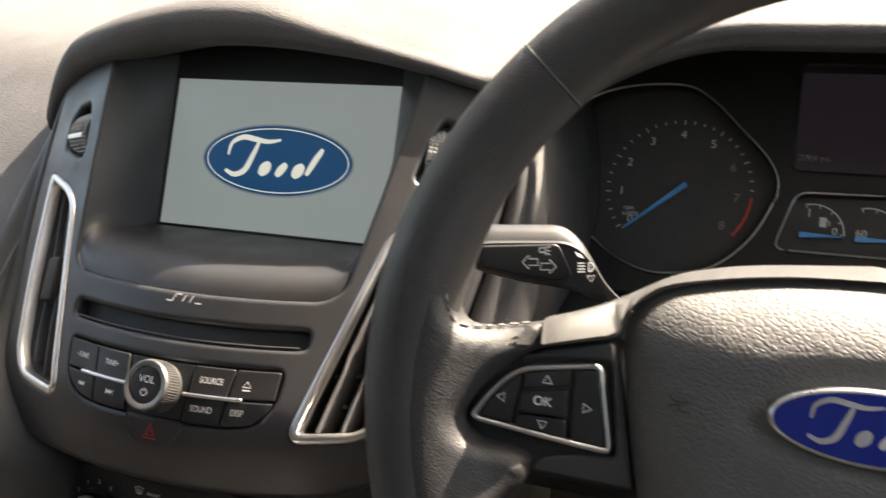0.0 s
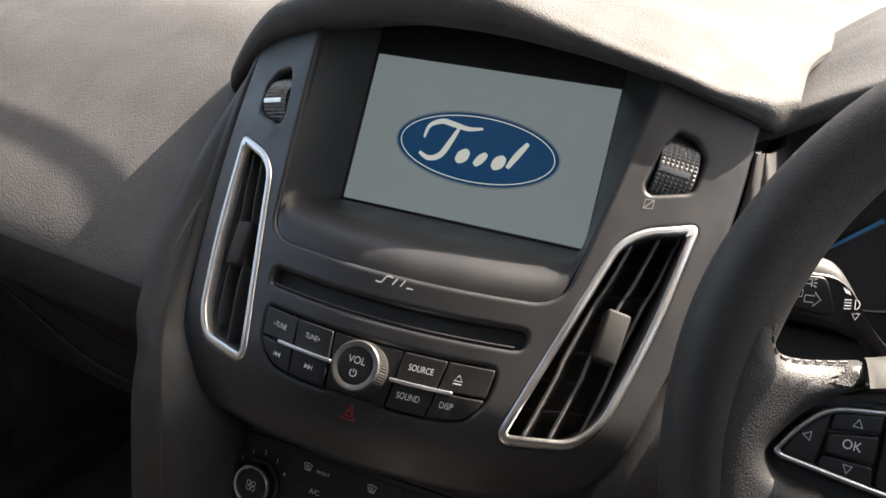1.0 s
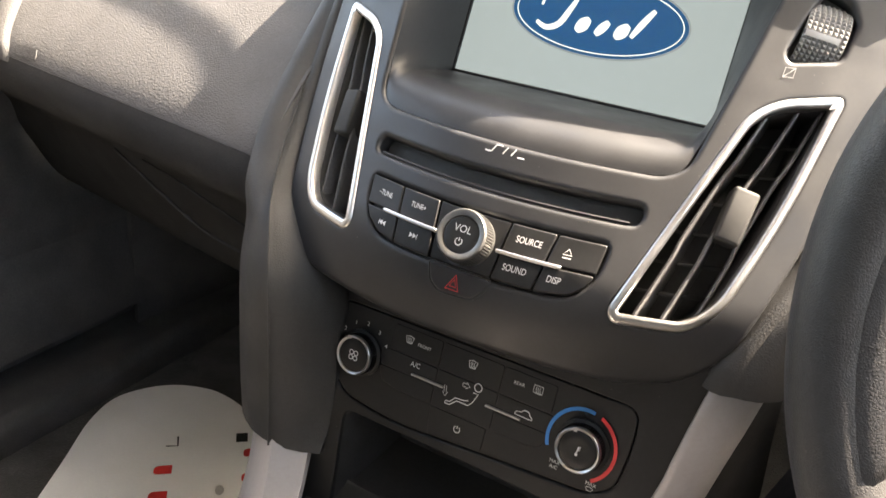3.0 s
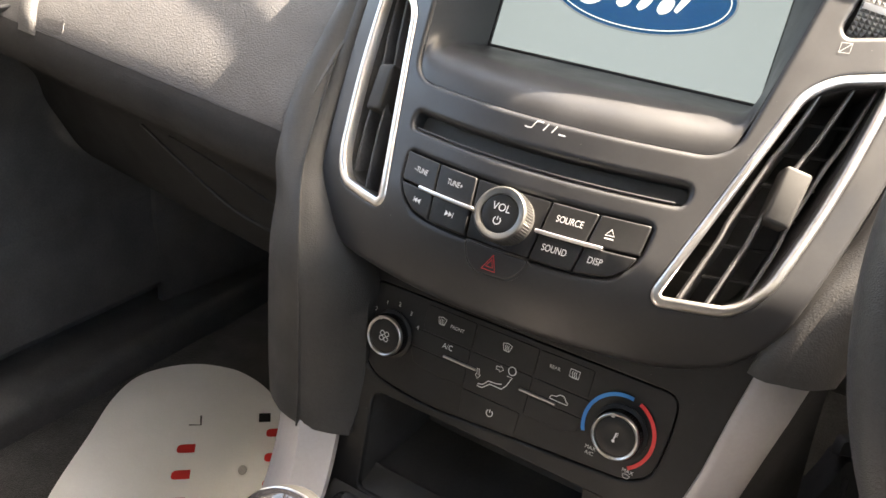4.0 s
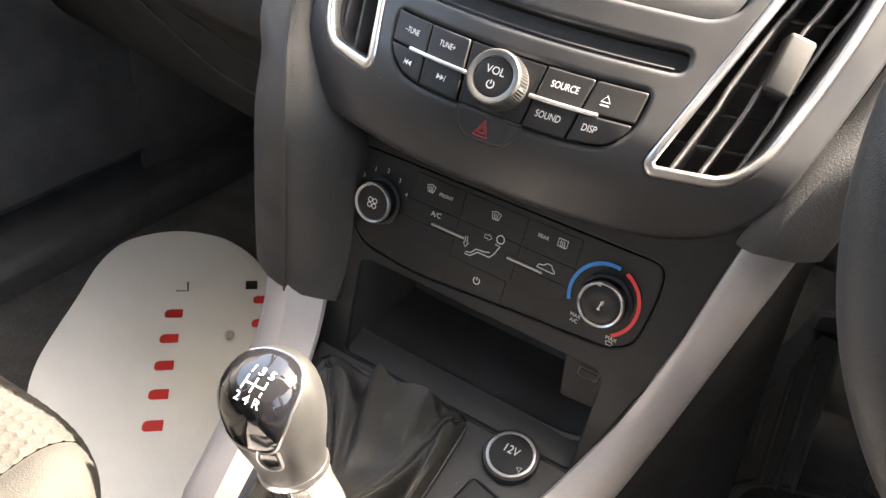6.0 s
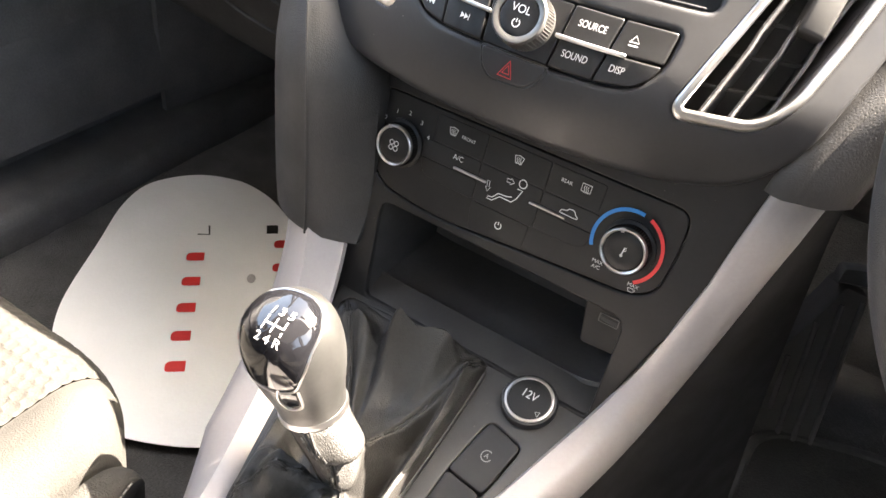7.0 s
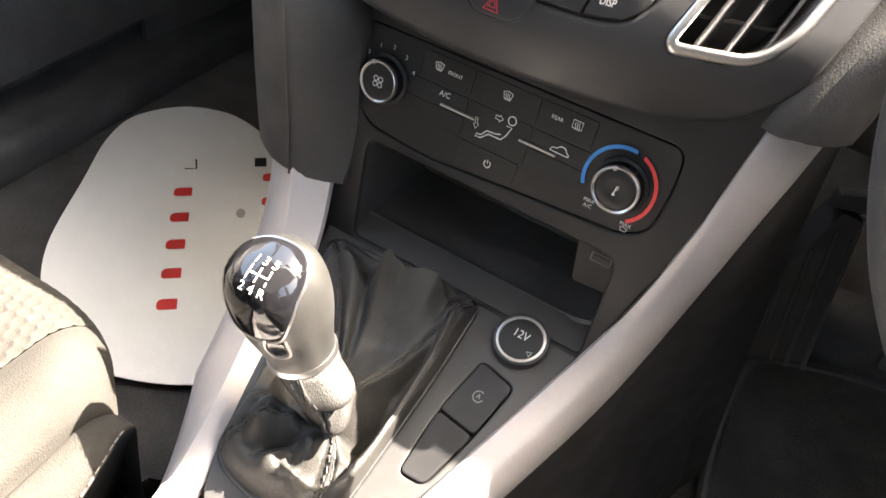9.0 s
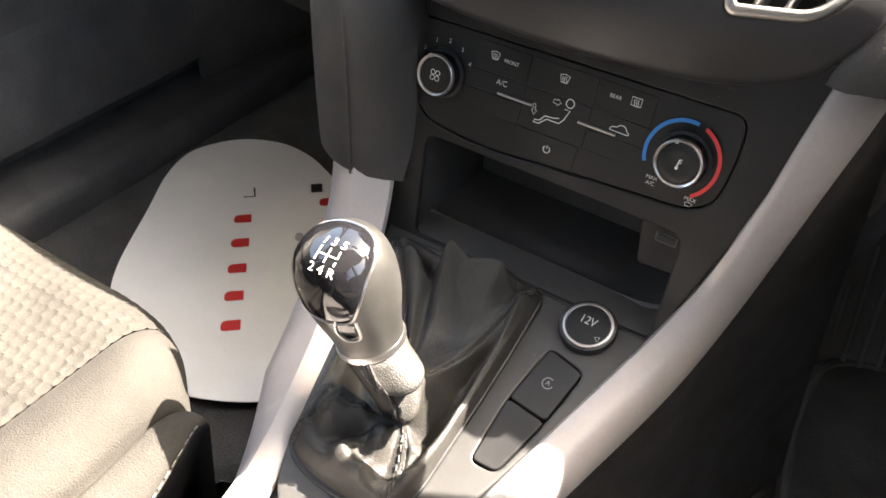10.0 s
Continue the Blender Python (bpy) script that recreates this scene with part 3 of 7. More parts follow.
        p = a.lerp(b, t - i)
        return (x, p.x, p.y)

    part("knee_panel", thicken(grid(driver_low, 20, 40), 0.006), BOLSTER, dash)
    # seam and edge of the glovebox lid
    def under(x, k):
        f = 0.13 * (-x - 0.26)
        return Vector((x, -0.052 + f - 0.5 * k, 0.530 - k))
    part("glovebox_edge", tube(smooth_path([under(-0.19, 0.012), under(-0.25, 0.006), under(-0.31, 0.0), under(-0.36, -0.003)], 0.01), 0.0012, 8), GLOVEBOX_SHADED, dash)
    part("glovebox_rail", tube(smooth_path([under(-0.19, 0.026), under(-0.26, 0.024), under(-0.33, 0.012), under(-0.40, -0.002)], 0.01), 0.0014, 8), GLOVEBOX_SHADED, dash)

    def on_dash(a, b, d):
        # a across, b the height, d the depth under the panel's skin
        u = (-0.175 - a) / 0.53
        lo, hi = 3.0 / 15, 8.0 / 15
        for k in range(30):
            m = (lo + hi) / 2
            if passenger(u, m)[2] > b:
                lo = m
            else:
                hi = m
        p = Vector(passenger(u, lo))
        n = (Vector(passenger(u, lo + 0.002)) - p).cross(Vector(passenger(u + 0.002, lo)) - p).normalized()
        return p + n * (d if n.y > 0 else -d)

    # sunk tag with raised bars near the vent
    tag = rounded([(-0.5058, 0.6046), (-0.4727, 0.6070), (-0.4686, 0.5993), (-0.5010, 0.5978)], 0.0025, 0.0015)
    field = part("airbag_tag", plate(lambda a, b, d: on_dash(a, b, d - 0.0006), tag, thick=0.003, edge=0.0004, strips=0.003), DASH, dash, "rounded tag with a dark outline")
    strokes([[(q.x, q.y) for q in tag]], on_dash, 0.0008, INK, field, 0.0008, "outline", closed=True)
    for k, w in enumerate((0.0006, 0.0022, 0.0018, 0.0022, 0.0018)):
        x = -0.4985 + 0.0052 * k
        filled([(x, 0.6004), (x + w, 0.6006), (x + w, 0.6042), (x, 0.6040)], lambda a, b, d: on_dash(a, b + 0.12 * (a + 0.4985), d - 0.0006), SATIN, field, 0.0006, "raised_bar")

    # the rounded ridge beside the outer vent
    ridge = ((0.700, -0.606), (0.6769, -0.575), (0.6562, -0.5505), (0.6301, -0.536), (0.6134, -0.526), (0.5985, -0.514), (0.590, -0.512))
    lines = []
    for off, h in ((0.008, -0.003), (0.003, -0.0005), (-0.001, 0.0010), (-0.005, 0.0030), (-0.009, 0.0040), (-0.018, 0.0044), (-0.028, 0.0042), (-0.034, 0.0034), (-0.037, 0.0014), (-0.038, -0.004)):
        lines.append([on_dash(p.x + off * (0.7 + 0.3 * min(1.0, max(0.0, (p.z - 0.6) / 0.06))), p.z, -h * min(1.0, (p.z - 0.584) / 0.016)) for p in smooth_path([(x, 0, z) for z, x in ridge], 0.004)])
    part("vent_ridge", loft(lines), DASH, dash, "rounded ridge beside the outer vent")
    return dash


dashboard()


def outer_vent():
    """The passenger's vent at the end of the dash."""
    t = thing("outer_air_vent", (-0.63, 0.06, 0.62), "satin framed air vent at the dash end", "air vent")
    up = (Vector((-0.606, 0.0, 0.672)) - Vector((-0.570, -0.060, 0.6137))).normalized()
    out = Vector((0.10, -0.66, 0.75)).normalized()
    out = (out - up * out.dot(up)).normalized()
    side = up.cross(out)
    c = Vector((-0.612, 0.012, 0.648))
    at = lambda a, b, d: c + side * a + up * b - out * (d - 0.004)
    loop = rounded([(-0.060, -0.085), (0.028, -0.080), (0.022, 0.075), (-0.060, 0.080)], 0.014)
    part("frame", plate(at, loop, [offset2(loop, 0.006)], thick=0.014, edge=0.002), SATIN, t)
    part("duct", plate(lambda a, b, d: at(a, b, d + 0.007), offset2(loop, 0.004), thick=0.004, edge=0.001), DEEP, t)
    for k in range(6):
        x = 0.012 - 0.0125 * k
        part("louvre", grid(lambda u, v: at(x - 0.006 * v, -0.070 + 0.135 * u, -0.0015 + 0.0085 * v), 8, 4), SLAT, t)


outer_vent()
# ---- centre stack ----
def fascia(a, b, d):
    """The fascia's face: across, height, depth below the face."""
    n = Vector((-3.2 * a, 1.0, -0.636)).normalized()
    t = (max(0.0, 0.600 - b) / 0.044) ** 2  # rolls under at its foot
    return Vector((a - (0.175 - a) * 0.053 * t, -0.093 + 0.636 * (b - 0.645) + 1.6 * a * a + 0.018 * t, b - 0.0119 * t)) + n * d


RECLINE = radians(22)


def screen_at(a, b, d):
    """The screen's plane, b measured up from its lower edge."""
    return Vector((a, b * math.sin(RECLINE) + d * math.cos(RECLINE), 0.66 + b * math.cos(RECLINE) - d * math.sin(RECLINE)))


def half(points):
    return list(points) + [(-x, z) for x, z in reversed(points)]


VENT = [(0.155, 0.6945), (0.127, 0.690), (0.1155, 0.682), (0.083, 0.587), (0.086, 0.583), (0.121, 0.584), (0.133, 0.595), (0.146, 0.638)]
VENT_R = [0.005, 0.012, 0.012, 0.006, 0.007, 0.014, 0.016, 0.03]
stack = thing("centre_stack", (0, -0.10, 0.47), "satin black car centre stack with screen, vents and controls", "console")


def make_fascia():
    side = [(0.118, 0.776), (0.150, 0.766), (0.1755, 0.756), (0.1755, 0.738), (0.1735, 0.700), (0.168, 0.660), (0.157, 0.612), (0.146, 0.578), (0.128, 0.562), (0.100, 0.5565), (0.05, 0.556)]
    outer = [(x, z) for x, z in side] + [(-x, z) for x, z in reversed(side)]
    corners = outer + [(-0.105, 0.700), (-0.0965, 0.655), (-0.086, 0.6495), (0.086, 0.6495), (0.0965, 0.655), (0.105, 0.700)]
    radii = [0.008, 0.02, 0.004] + [0.02] * 6 + [0.03, 0.02] + [0.02, 0.03] + [0.02] * 6 + [0.004, 0.02, 0.008] + [0.03, 0.012, 0.008, 0.008, 0.012, 0.03]
    loop = rounded(corners, radii)
    wheel = [(0.1500, 0.7290), (0.1435, 0.7385), (0.1325, 0.7430), (0.1280, 0.7345), (0.1225, 0.7130), (0.1255, 0.7090), (0.1475, 0.7120)]
    holes = []
    for s in (1, -1):
        v = rounded([(x * s, z) for x, z in VENT], VENT_R)
        holes.append(v)
        holes.append(rounded([(x * s, z) for x, z in wheel], 0.0022, 0.002))
    holes.append(rounded([(-0.083, 0.6345), (0.083, 0.6345), (0.083, 0.6255), (-0.083, 0.6255)], 0.004))
    panel = [(-0.0775, 0.6148), (0.0725, 0.6148), (0.0715, 0.598), (0.062, 0.5885), (0.046, 0.5865), (-0.046, 0.5865), (-0.063, 0.5885), (-0.0745, 0.599)]
    holes.append(rounded(panel, [0.004, 0.004, 0.02, 0.01, 0.01, 0.01, 0.01, 0.02]))
    part("fascia", plate(fascia, loop, holes, thick=0.010, edge=0.0025, strips=0.008, hole_depth=0.012, rows=[0.559 + 0.0035 * k for k in range(14)] + [0.62, 0.64, 0.66, 0.70, 0.74]), SATIN, stack, "satin charcoal curved fascia")
    return holes


FASCIA_HOLES = make_fascia()


def make_screen():
    # the recess: from the fascia's opening back to the frame of the screen
    half_rim = smooth_path([(0, 0.6495, 0), (0.06, 0.6495, 0), (0.084, 0.650, 0), (0.094, 0.6545, 0), (0.100, 0.675, 0), (0.106, 0.705, 0), (0.112, 0.735, 0), (0.118, 0.764, 0), (0.1215, 0.781, 0)], 0.003)
    front = [Vector((-p.x, p.y)) for p in reversed(half_rim)] + [Vector((p.x, p.y)) for p in half_rim[1:]]
    rows = []
    steps = 22
    for p in front:
        a = fascia(p.x, p.y, 0.0018)
        # the matching place on the screen's frame
        h = max(0.0, (p.y - 0.655) / (0.764 - 0.655)) * 0.116 - 0.0025
        x = max(-0.0885, min(0.0885, p.x * 0.98 if abs(p.x) < 0.085 else math.copysign(0.0885, p.x)))
        b = screen_at(x, h, -0.001)
        line = []
        floor_part = max(0.0, 1 - max(0.0, p.y - 0.650) / 0.03)
        floor_part = floor_part * floor_part * (3 - 2 * floor_part)
        for k in range(steps + 1):
            s = k / steps
            q = a.lerp(b, s)
            # the shelf rolls over a soft lip before it runs back
            q.z += floor_part * 0.0185 * math.sin(min(1.0, s * 2.4) * math.pi / 2) * (1 - s) ** 0.9
            q.y -= floor_part * 0.004 * math.sin(min(1.0, s * 3.0) * math.pi)
            line.append(q)
        rows.append(line)
    part("screen_recess", thicken(loft(rows), 0.0025), SATIN, stack, "satin black recess round the screen")
    bezel = rounded([(-0.094, -0.010), (0.094, -0.010), (0.094, 0.140), (-0.094, 0.140)], 0.003)
    part("screen_frame", plate(screen_at, bezel, [rounded([(-0.0875, -0.0005), (0.0875, -0.0005), (0.0875, 0.1045), (-0.0875, 0.1045)], 0.001)], thick=0.006, edge=0.0006), PANEL, stack)
    scr = part("screen", plate(lambda a, b, d: screen_at(a, b, d + 0.0015), rounded([(-0.089, -0.002), (0.089, -0.002), (0.089, 0.106), (-0.089, 0.106)], 0.001), thick=0.003, edge=0.0003), SCREEN_GREY, stack, "lit grey-green screen showing a blue oval badge")
    up = lambda a, b, d: screen_at(a, b, d + 0.0015)
    cx, cy, rx, ry = 0.0005, 0.0495, 0.0585, 0.0245
    filled(arc2(cx, cy, rx, 0, 354, 60, ry), up, SCREEN_BLUE, scr, 0.0003, "badge_oval", "blue oval")
    strokes([arc2(cx, cy, rx * 0.945, 0, 354, 60, ry * 0.90)], up, 0.0007, SCREEN_WHITE, scr, 0.0005, "badge_line", closed=True)
    strokes([arc2(cx, cy, rx * 1.005, 0, 354, 60, ry * 1.01)], up, 0.0012, SCREEN_RIM, scr, 0.0005, "badge_rim", closed=True)
    badge_marks(up, cx, cy, 1.0, SCREEN_WHITE, scr, 0.0005)


def badge_marks(where, cx, cy, k, mat, parent, lift):
    """The badge's wordmark, reduced to plain swelling strokes."""
    def swell(points, w0, w1):
        line = smooth2(points)
        n = len(line)
        left, right = [], []
        for i, p in enumerate(line):
            a, b = Vector(line[max(i - 1, 0)]), Vector(line[min(i + 1, n - 1)])
            e = (b - a).normalized()
            w = (w0 + (w1 - w0) * math.sin(math.pi * i / (n - 1))) / 2
            left.append((cx + (p[0] - e.y * w) * k, cy + (p[1] + e.x * w) * k))
            right.append((cx + (p[0] + e.y * w) * k, cy + (p[1] - e.x * w) * k))
        filled(left + right[::-1], where, mat, parent, lift, "badge_stroke")

    swell([(-0.0385, 0.0020), (-0.0365, 0.0105), (-0.0280, 0.0150), (-0.0180, 0.0140), (-0.0080, 0.0128), (0.0020, 0.0145)], 0.0016, 0.0038)
    swell([(-0.0150, 0.0120), (-0.0190, 0.0020), (-0.0240, -0.0080), (-0.0320, -0.0115), (-0.0395, -0.0085)], 0.0022, 0.0042)
    for x, w in ((-0.0080, 0.0085), (0.0050, 0.0060), (0.0180, 0.0085)):
        swell([(x - 0.0035, -0.0105), (x, -0.0060), (x + 0.0035, -0.0015)], 0.0030, w)
    swell([(0.0245, -0.0085), (0.0295, 0.0010), (0.0350, 0.0100)], 0.0026, 0.0044)


def smooth2(points):
    return [(p.x, p.y) for p in smooth_path([(x, y, 0) for x, y in points], 0.0015)]


make_screen()


def air_vent(s):
    loop = rounded([(x * s, z) for x, z in VENT], VENT_R, 0.003)
    vent = part("air_vent", plate(lambda a, b, d: fascia(a, b, d - 0.0012), offset2(loop, -0.0016), [offset2(loop, 0.0034)], thick=0.007, edge=0.0018, hole_depth=0.012, strips=0.01), CHROME, stack, "tall tapered air vent with a satin chrome ring")
    # a dark box behind, open to the front
    inner = offset2(loop, 0.0036)
    lines = [[fascia(p.x, p.y, d) for p in inner] for d in (0.006, 0.045)]
    part("duct", loft(lines, closed=True), DEEP, vent)
    bm = bmesh.new()
    bm.faces.new([bm.verts.new(fascia(p.x, p.y, 0.045)) for p in inner])
    bmesh.ops.triangulate(bm, faces=bm.faces[:])
    part("duct_back", bm, DEEP, vent, smooth=False)
    # four louvres along its length, each with a step in its run
    for k in range(3):
        foot_x, head_x = ((0.0950, 0.1262), (0.1085, 0.1390), (0.1235, 0.1495))[k]
        path = []
        for j in range(29):
            h = j / 28
            z = 0.586 + (0.690 - 0.586) * h
            bend = 0.0014 * (1 / (1 + math.exp(-(h - 0.70) * 60)) - 1 / (1 + math.exp(-(h - 0.33) * 60)))
            path.append(((foot_x + (head_x - foot_x) * h + bend) * s, z))
        rows = []
        for x, z in path:
            rows.append([fascia(x - 0.0012, z, 0.0094), fascia(x - 0.0008, z, 0.0082), fascia(x, z, 0.0078), fascia(x + 0.0008, z, 0.0082), fascia(x + 0.0012, z, 0.0094), fascia(x + 0.0010 + 0.006 * s, z, 0.036), fascia(x - 0.0010 + 0.006 * s, z, 0.036)])
        part("louvre", loft(rows, closed=True, caps=True), SLAT, vent)
    for z in (0.600, 0.615, 0.630, 0.645, 0.660, 0.675):
        bar = [fascia(x * s, z + 0.004 * (x - 0.1), 0.027) for x in (0.085, 0.10, 0.12, 0.14, 0.152)]
        part("cross_bar", tube(bar, 0.0011, 6), DEEP, vent)
    # the grip, a square block on the middle louvres
    gx, gz = 0.1265 * s, 0.6375
    lean = 0.29 * s
    m = frame_on(fascia, gx, gz, 0.006)
    m = m @ Matrix.Rotation(-math.atan(lean), 4, "Z")
    part("grip", block((-0.0068, -0.0150, -0.014), (0.0068, 0.0150, 0.0026), 0.0020, m, 3), SPOKE, vent, "dark square grip on the louvres")
    return vent


for s in (-1, 1):
    air_vent(s)


def thumbwheel(s):
    m = frame_on(fascia, 0.1368 * s, 0.7250, 0.0178)
    m = m @ Matrix.Rotation(-0.24 * s, 4, "Z")
    # a wheel that turns about its short axis, cut all over into small pyramids
    r, w, nt, nw = 0.0185, 0.0112, 22, 8

    def skin(i, j, lift=0.0):
        a = math.pi * (0.03 + 0.94 * i / nt)
        return m @ Vector((-w + 2 * w * j / nw, (r + lift) * math.cos(a), (r + lift) * math.sin(a)))

    bm = bmesh.new()
    for i in range(nt):
        for j in range(nw):
            q = [bm.verts.new(skin(i + a, j + b)) for a, b in ((0, 0), (1, 0), (1, 1), (0, 1))]
            tip = bm.verts.new(skin(i + 0.5, j + 0.5, 0.0011))
            for a, b in zip(q, q[1:] + q[:1]):
                bm.faces.new((a, b, tip))
    wheel = part("thumbwheel", bm, WHEEL_GREY, stack, "pyramid-cut vent thumbwheel with a pale index bar", smooth=False)
    bar = grid(lambda u, v: m @ Vector((-w * 0.92 + 2 * w * 0.80 * u, -0.0062 + 0.0030 * v, math.sqrt(max(0, (r + 0.0012) ** 2 - (-0.0062 + 0.0030 * v) ** 2)))), 6, 4)
    part("index_bar", thicken(bar, 0.0006), CHROME, wheel)
    box = rounded([(x * s, z) for x, z in [(0.152, 0.729), (0.145, 0.7405), (0.132, 0.745), (0.126, 0.735), (0.1205, 0.713), (0.125, 0.707), (0.149, 0.710)]], 0.006)
    lines = [[fascia(p.x, p.y, d) for p in box] for d in (0.009, 0.040)]
    part("wheel_well", loft(lines, closed=True, caps=True), DEEP, stack)
    # the closed-vent sign under it
    c = (0.1262 * s, 0.7038)
    q = [(c[0] - 0.0022, c[1] - 0.0022), (c[0] + 0.0026, c[1] - 0.0022), (c[0] + 0.0026, c[1] + 0.0022), (c[0] - 0.0022, c[1] + 0.0022)]
    strokes([q], fascia, 0.0004, INK if s < 0 else GREY_INK, stack, 0.0003, "vent_sign", closed=True)
    strokes([[q[0], q[2]]], fascia, 0.0004, INK if s < 0 else GREY_INK, stack, 0.0003, "vent_sign_line")


for s in (-1, 1):
    thumbwheel(s)


def cd_slot():
    loop = FASCIA_HOLES[4]
    lines = [[fascia(p.x, p.y, d) for p in l] for l, d in ((loop, 0.010), (offset2(loop, 0.0006), 0.022))]
    part("disc_slot", loft(lines, closed=True, caps=True), DEEP, stack, "long black disc slot")
    lip = [fascia(x, 0.6262, 0.0012) for x in [-0.078 + 0.156 * i / 20 for i in range(21)]]
    part("slot_lip", tube(lip, 0.0007, 6), SATIN, stack)
    # the maker's small wordmark as a plain wave and bars
    mark = [smooth2([(-0.0105, 0.6440), (-0.0065, 0.6440), (-0.0045, 0.6475), (-0.0005, 0.6475)]), [(0.0005, 0.6440), (0.0025, 0.6475)], [(0.0055, 0.6440), (0.0075, 0.6475)], [(0.0095, 0.6440), (0.0135, 0.6440)]]
    strokes(mark, fascia, 0.0007, WHITE, stack, 0.0003, "silver_mark")


cd_slot()


def flat_button(name, corners, where, parent, mat, proud=0.0012, r=0.0012, edge=0.0007, label="", thick=0.006):
    return part(name, plate(lambda a, b, d: where(a, b, d - proud), rounded(corners, r, 0.003), thick=thick, edge=edge, strips=0.005), mat, parent, label)


def audio_controls():
    back = offset2(FASCIA_HOLES[5], -0.0005)
    part("button_bed", plate(lambda a, b, d: fascia(a, b, d + 0.005), back, thick=0.004, edge=0.0005, strips=0.01), DEEP, stack)
    g = 0.0005
    top, mid, low = 0.6143, 0.6000, 0.5872
    cells = [
        ("tune_down_button", [(-0.0770, top), (-0.0520 - g, top), (-0.0492 - g, mid + g), (-0.0740, mid + g)]),
        ("tune_up_button", [(-0.0520 + g, top), (-0.0255 - g, top), (-0.0230 - g, mid + g), (-0.0492 + g, mid + g)]),
        ("previous_button", [(-0.0738, mid - g), (-0.0492 - g, mid - g), (-0.0465 - g, low), (-0.0600, 0.5892), (-0.0690, 0.5940)]),
        ("next_button", [(-0.0492 + g, mid - g), (-0.0230 - g, mid - g), (-0.0205 - g, low), (-0.0465 + g, low)]),
        ("volume_bed", [(-0.0255 + g, top), (0.0200 - g, top), (0.0180 - g, low), (-0.0205 + g, low)]),
        ("source_button", [(0.0200 + g, top), (0.0460 - g, top), (0.0440 - g, mid + g), (0.0190 + g, mid + g)]),
        ("eject_button", [(0.0460 + g, top), (0.0718, top), (0.0708, mid + g), (0.0440 + g, mid + g)]),
        ("sound_button", [(0.0190 + g, mid - g), (0.0440 - g, mid - g), (0.0420 - g, low), (0.0180 + g, low)]),
        ("display_button", [(0.0440 + g, mid - g), (0.0705, mid - g), (0.0675, 0.5935), (0.0610, 0.5890), (0.0420 + g, low)]),
    ]
    made = {}
    for name, c in cells:
        made[name] = flat_button(name, c, fascia, stack, BUTTON, proud=-0.0002 if name == "volume_bed" else 0.0006)
    on = lambda a, b, d: fascia(a, b, d - 0.0006)
    for name, text, x, z, h in (("tune_down_button", "–TUNE", -0.0625, 0.6075, 0.0027), ("tune_up_button", "TUNE+", -0.0375, 0.6078, 0.0027),
                                ("source_button", "SOURCE", 0.0325, 0.6076, 0.0031), ("sound_button", "SOUND", 0.0300, 0.5938, 0.0031), ("display_button", "DISP", 0.0515, 0.5938, 0.0031)):
        lettering(text, on, x, z, h, LEGEND, made[name], raise_by=0.0007, squeeze=0.9)
    for name, x, z, d in (("previous_button", -0.0575, 0.5938, -1), ("next_button", -0.0350, 0.5938, 1)):
        for k in (0, 1):
            o = x + d * (k * 0.0024 - 0.002)
            filled([(o, z - 0.0013), (o + d * 0.0024, z), (o, z + 0.0013)], on, WHITE, made[name], 0.0004, "arrow")
        o = x + d * 0.0030
        filled([(o, z - 0.0013), (o + 0.0004, z - 0.0013), (o + 0.0004, z + 0.0013), (o, z + 0.0013)], on, WHITE, made[name], 0.0004, "bar")
    strokes([[(0.0517, 0.6062), (0.0563, 0.6062), (0.0540, 0.6090)]], on, 0.0005, WHITE, made["eject_button"], 0.0004, "arrow", closed=True)
    strokes([[(0.0517, 0.6048), (0.0563, 0.6048)]], on, 0.0005, WHITE, made["eject_button"], 0.0004, "bar")
    # bright bars between the rows
    for x0, x1, z in ((-0.0600, -0.0210, 0.6000), (0.0165, 0.0530, 0.6000)):
        part("bright_bar", plate(lambda a, b, d: fascia(a, b, d - 0.0022), rounded([(x0, z - 0.0009), (x1, z - 0.0009), (x1, z + 0.0009), (x0, z + 0.0009)], 0.0008, 0.003), thick=0.003, edge=0.0006, strips=0.02), CHROME, stack, "thin satin chrome bar")
    hz = flat_button("hazard_button", [(-0.0192, 0.5862), (0.0196, 0.5862), (0.0172, 0.5798), (0.0118, 0.5752), (-0.0080, 0.5745), (-0.0148, 0.5782)], fascia, stack, SATIN, proud=0.0006, r=0.003, edge=0.0008)
    rim = rounded([(-0.0198, 0.5866), (0.0202, 0.5866), (0.0178, 0.5793), (0.0122, 0.5746), (-0.0083, 0.5738), (-0.0154, 0.5777)], 0.003, 0.002)
    part("hazard_gap", tube([fascia(p.x, p.y, -0.0001) for p in rim], 0.0004, 6, closed=True), INK, stack)
    for k, wd in ((1.0, 0.0006), (0.5, 0.0005)):
        strokes([[(-0.0040 * k, 0.5797 - 0.0030 * k), (0.0040 * k, 0.5797 - 0.0030 * k), (0, 0.5797 + 0.0040 * k)]], fascia, wd, RED_PRINT, hz, 0.0010, "triangle", closed=True)


audio_controls()


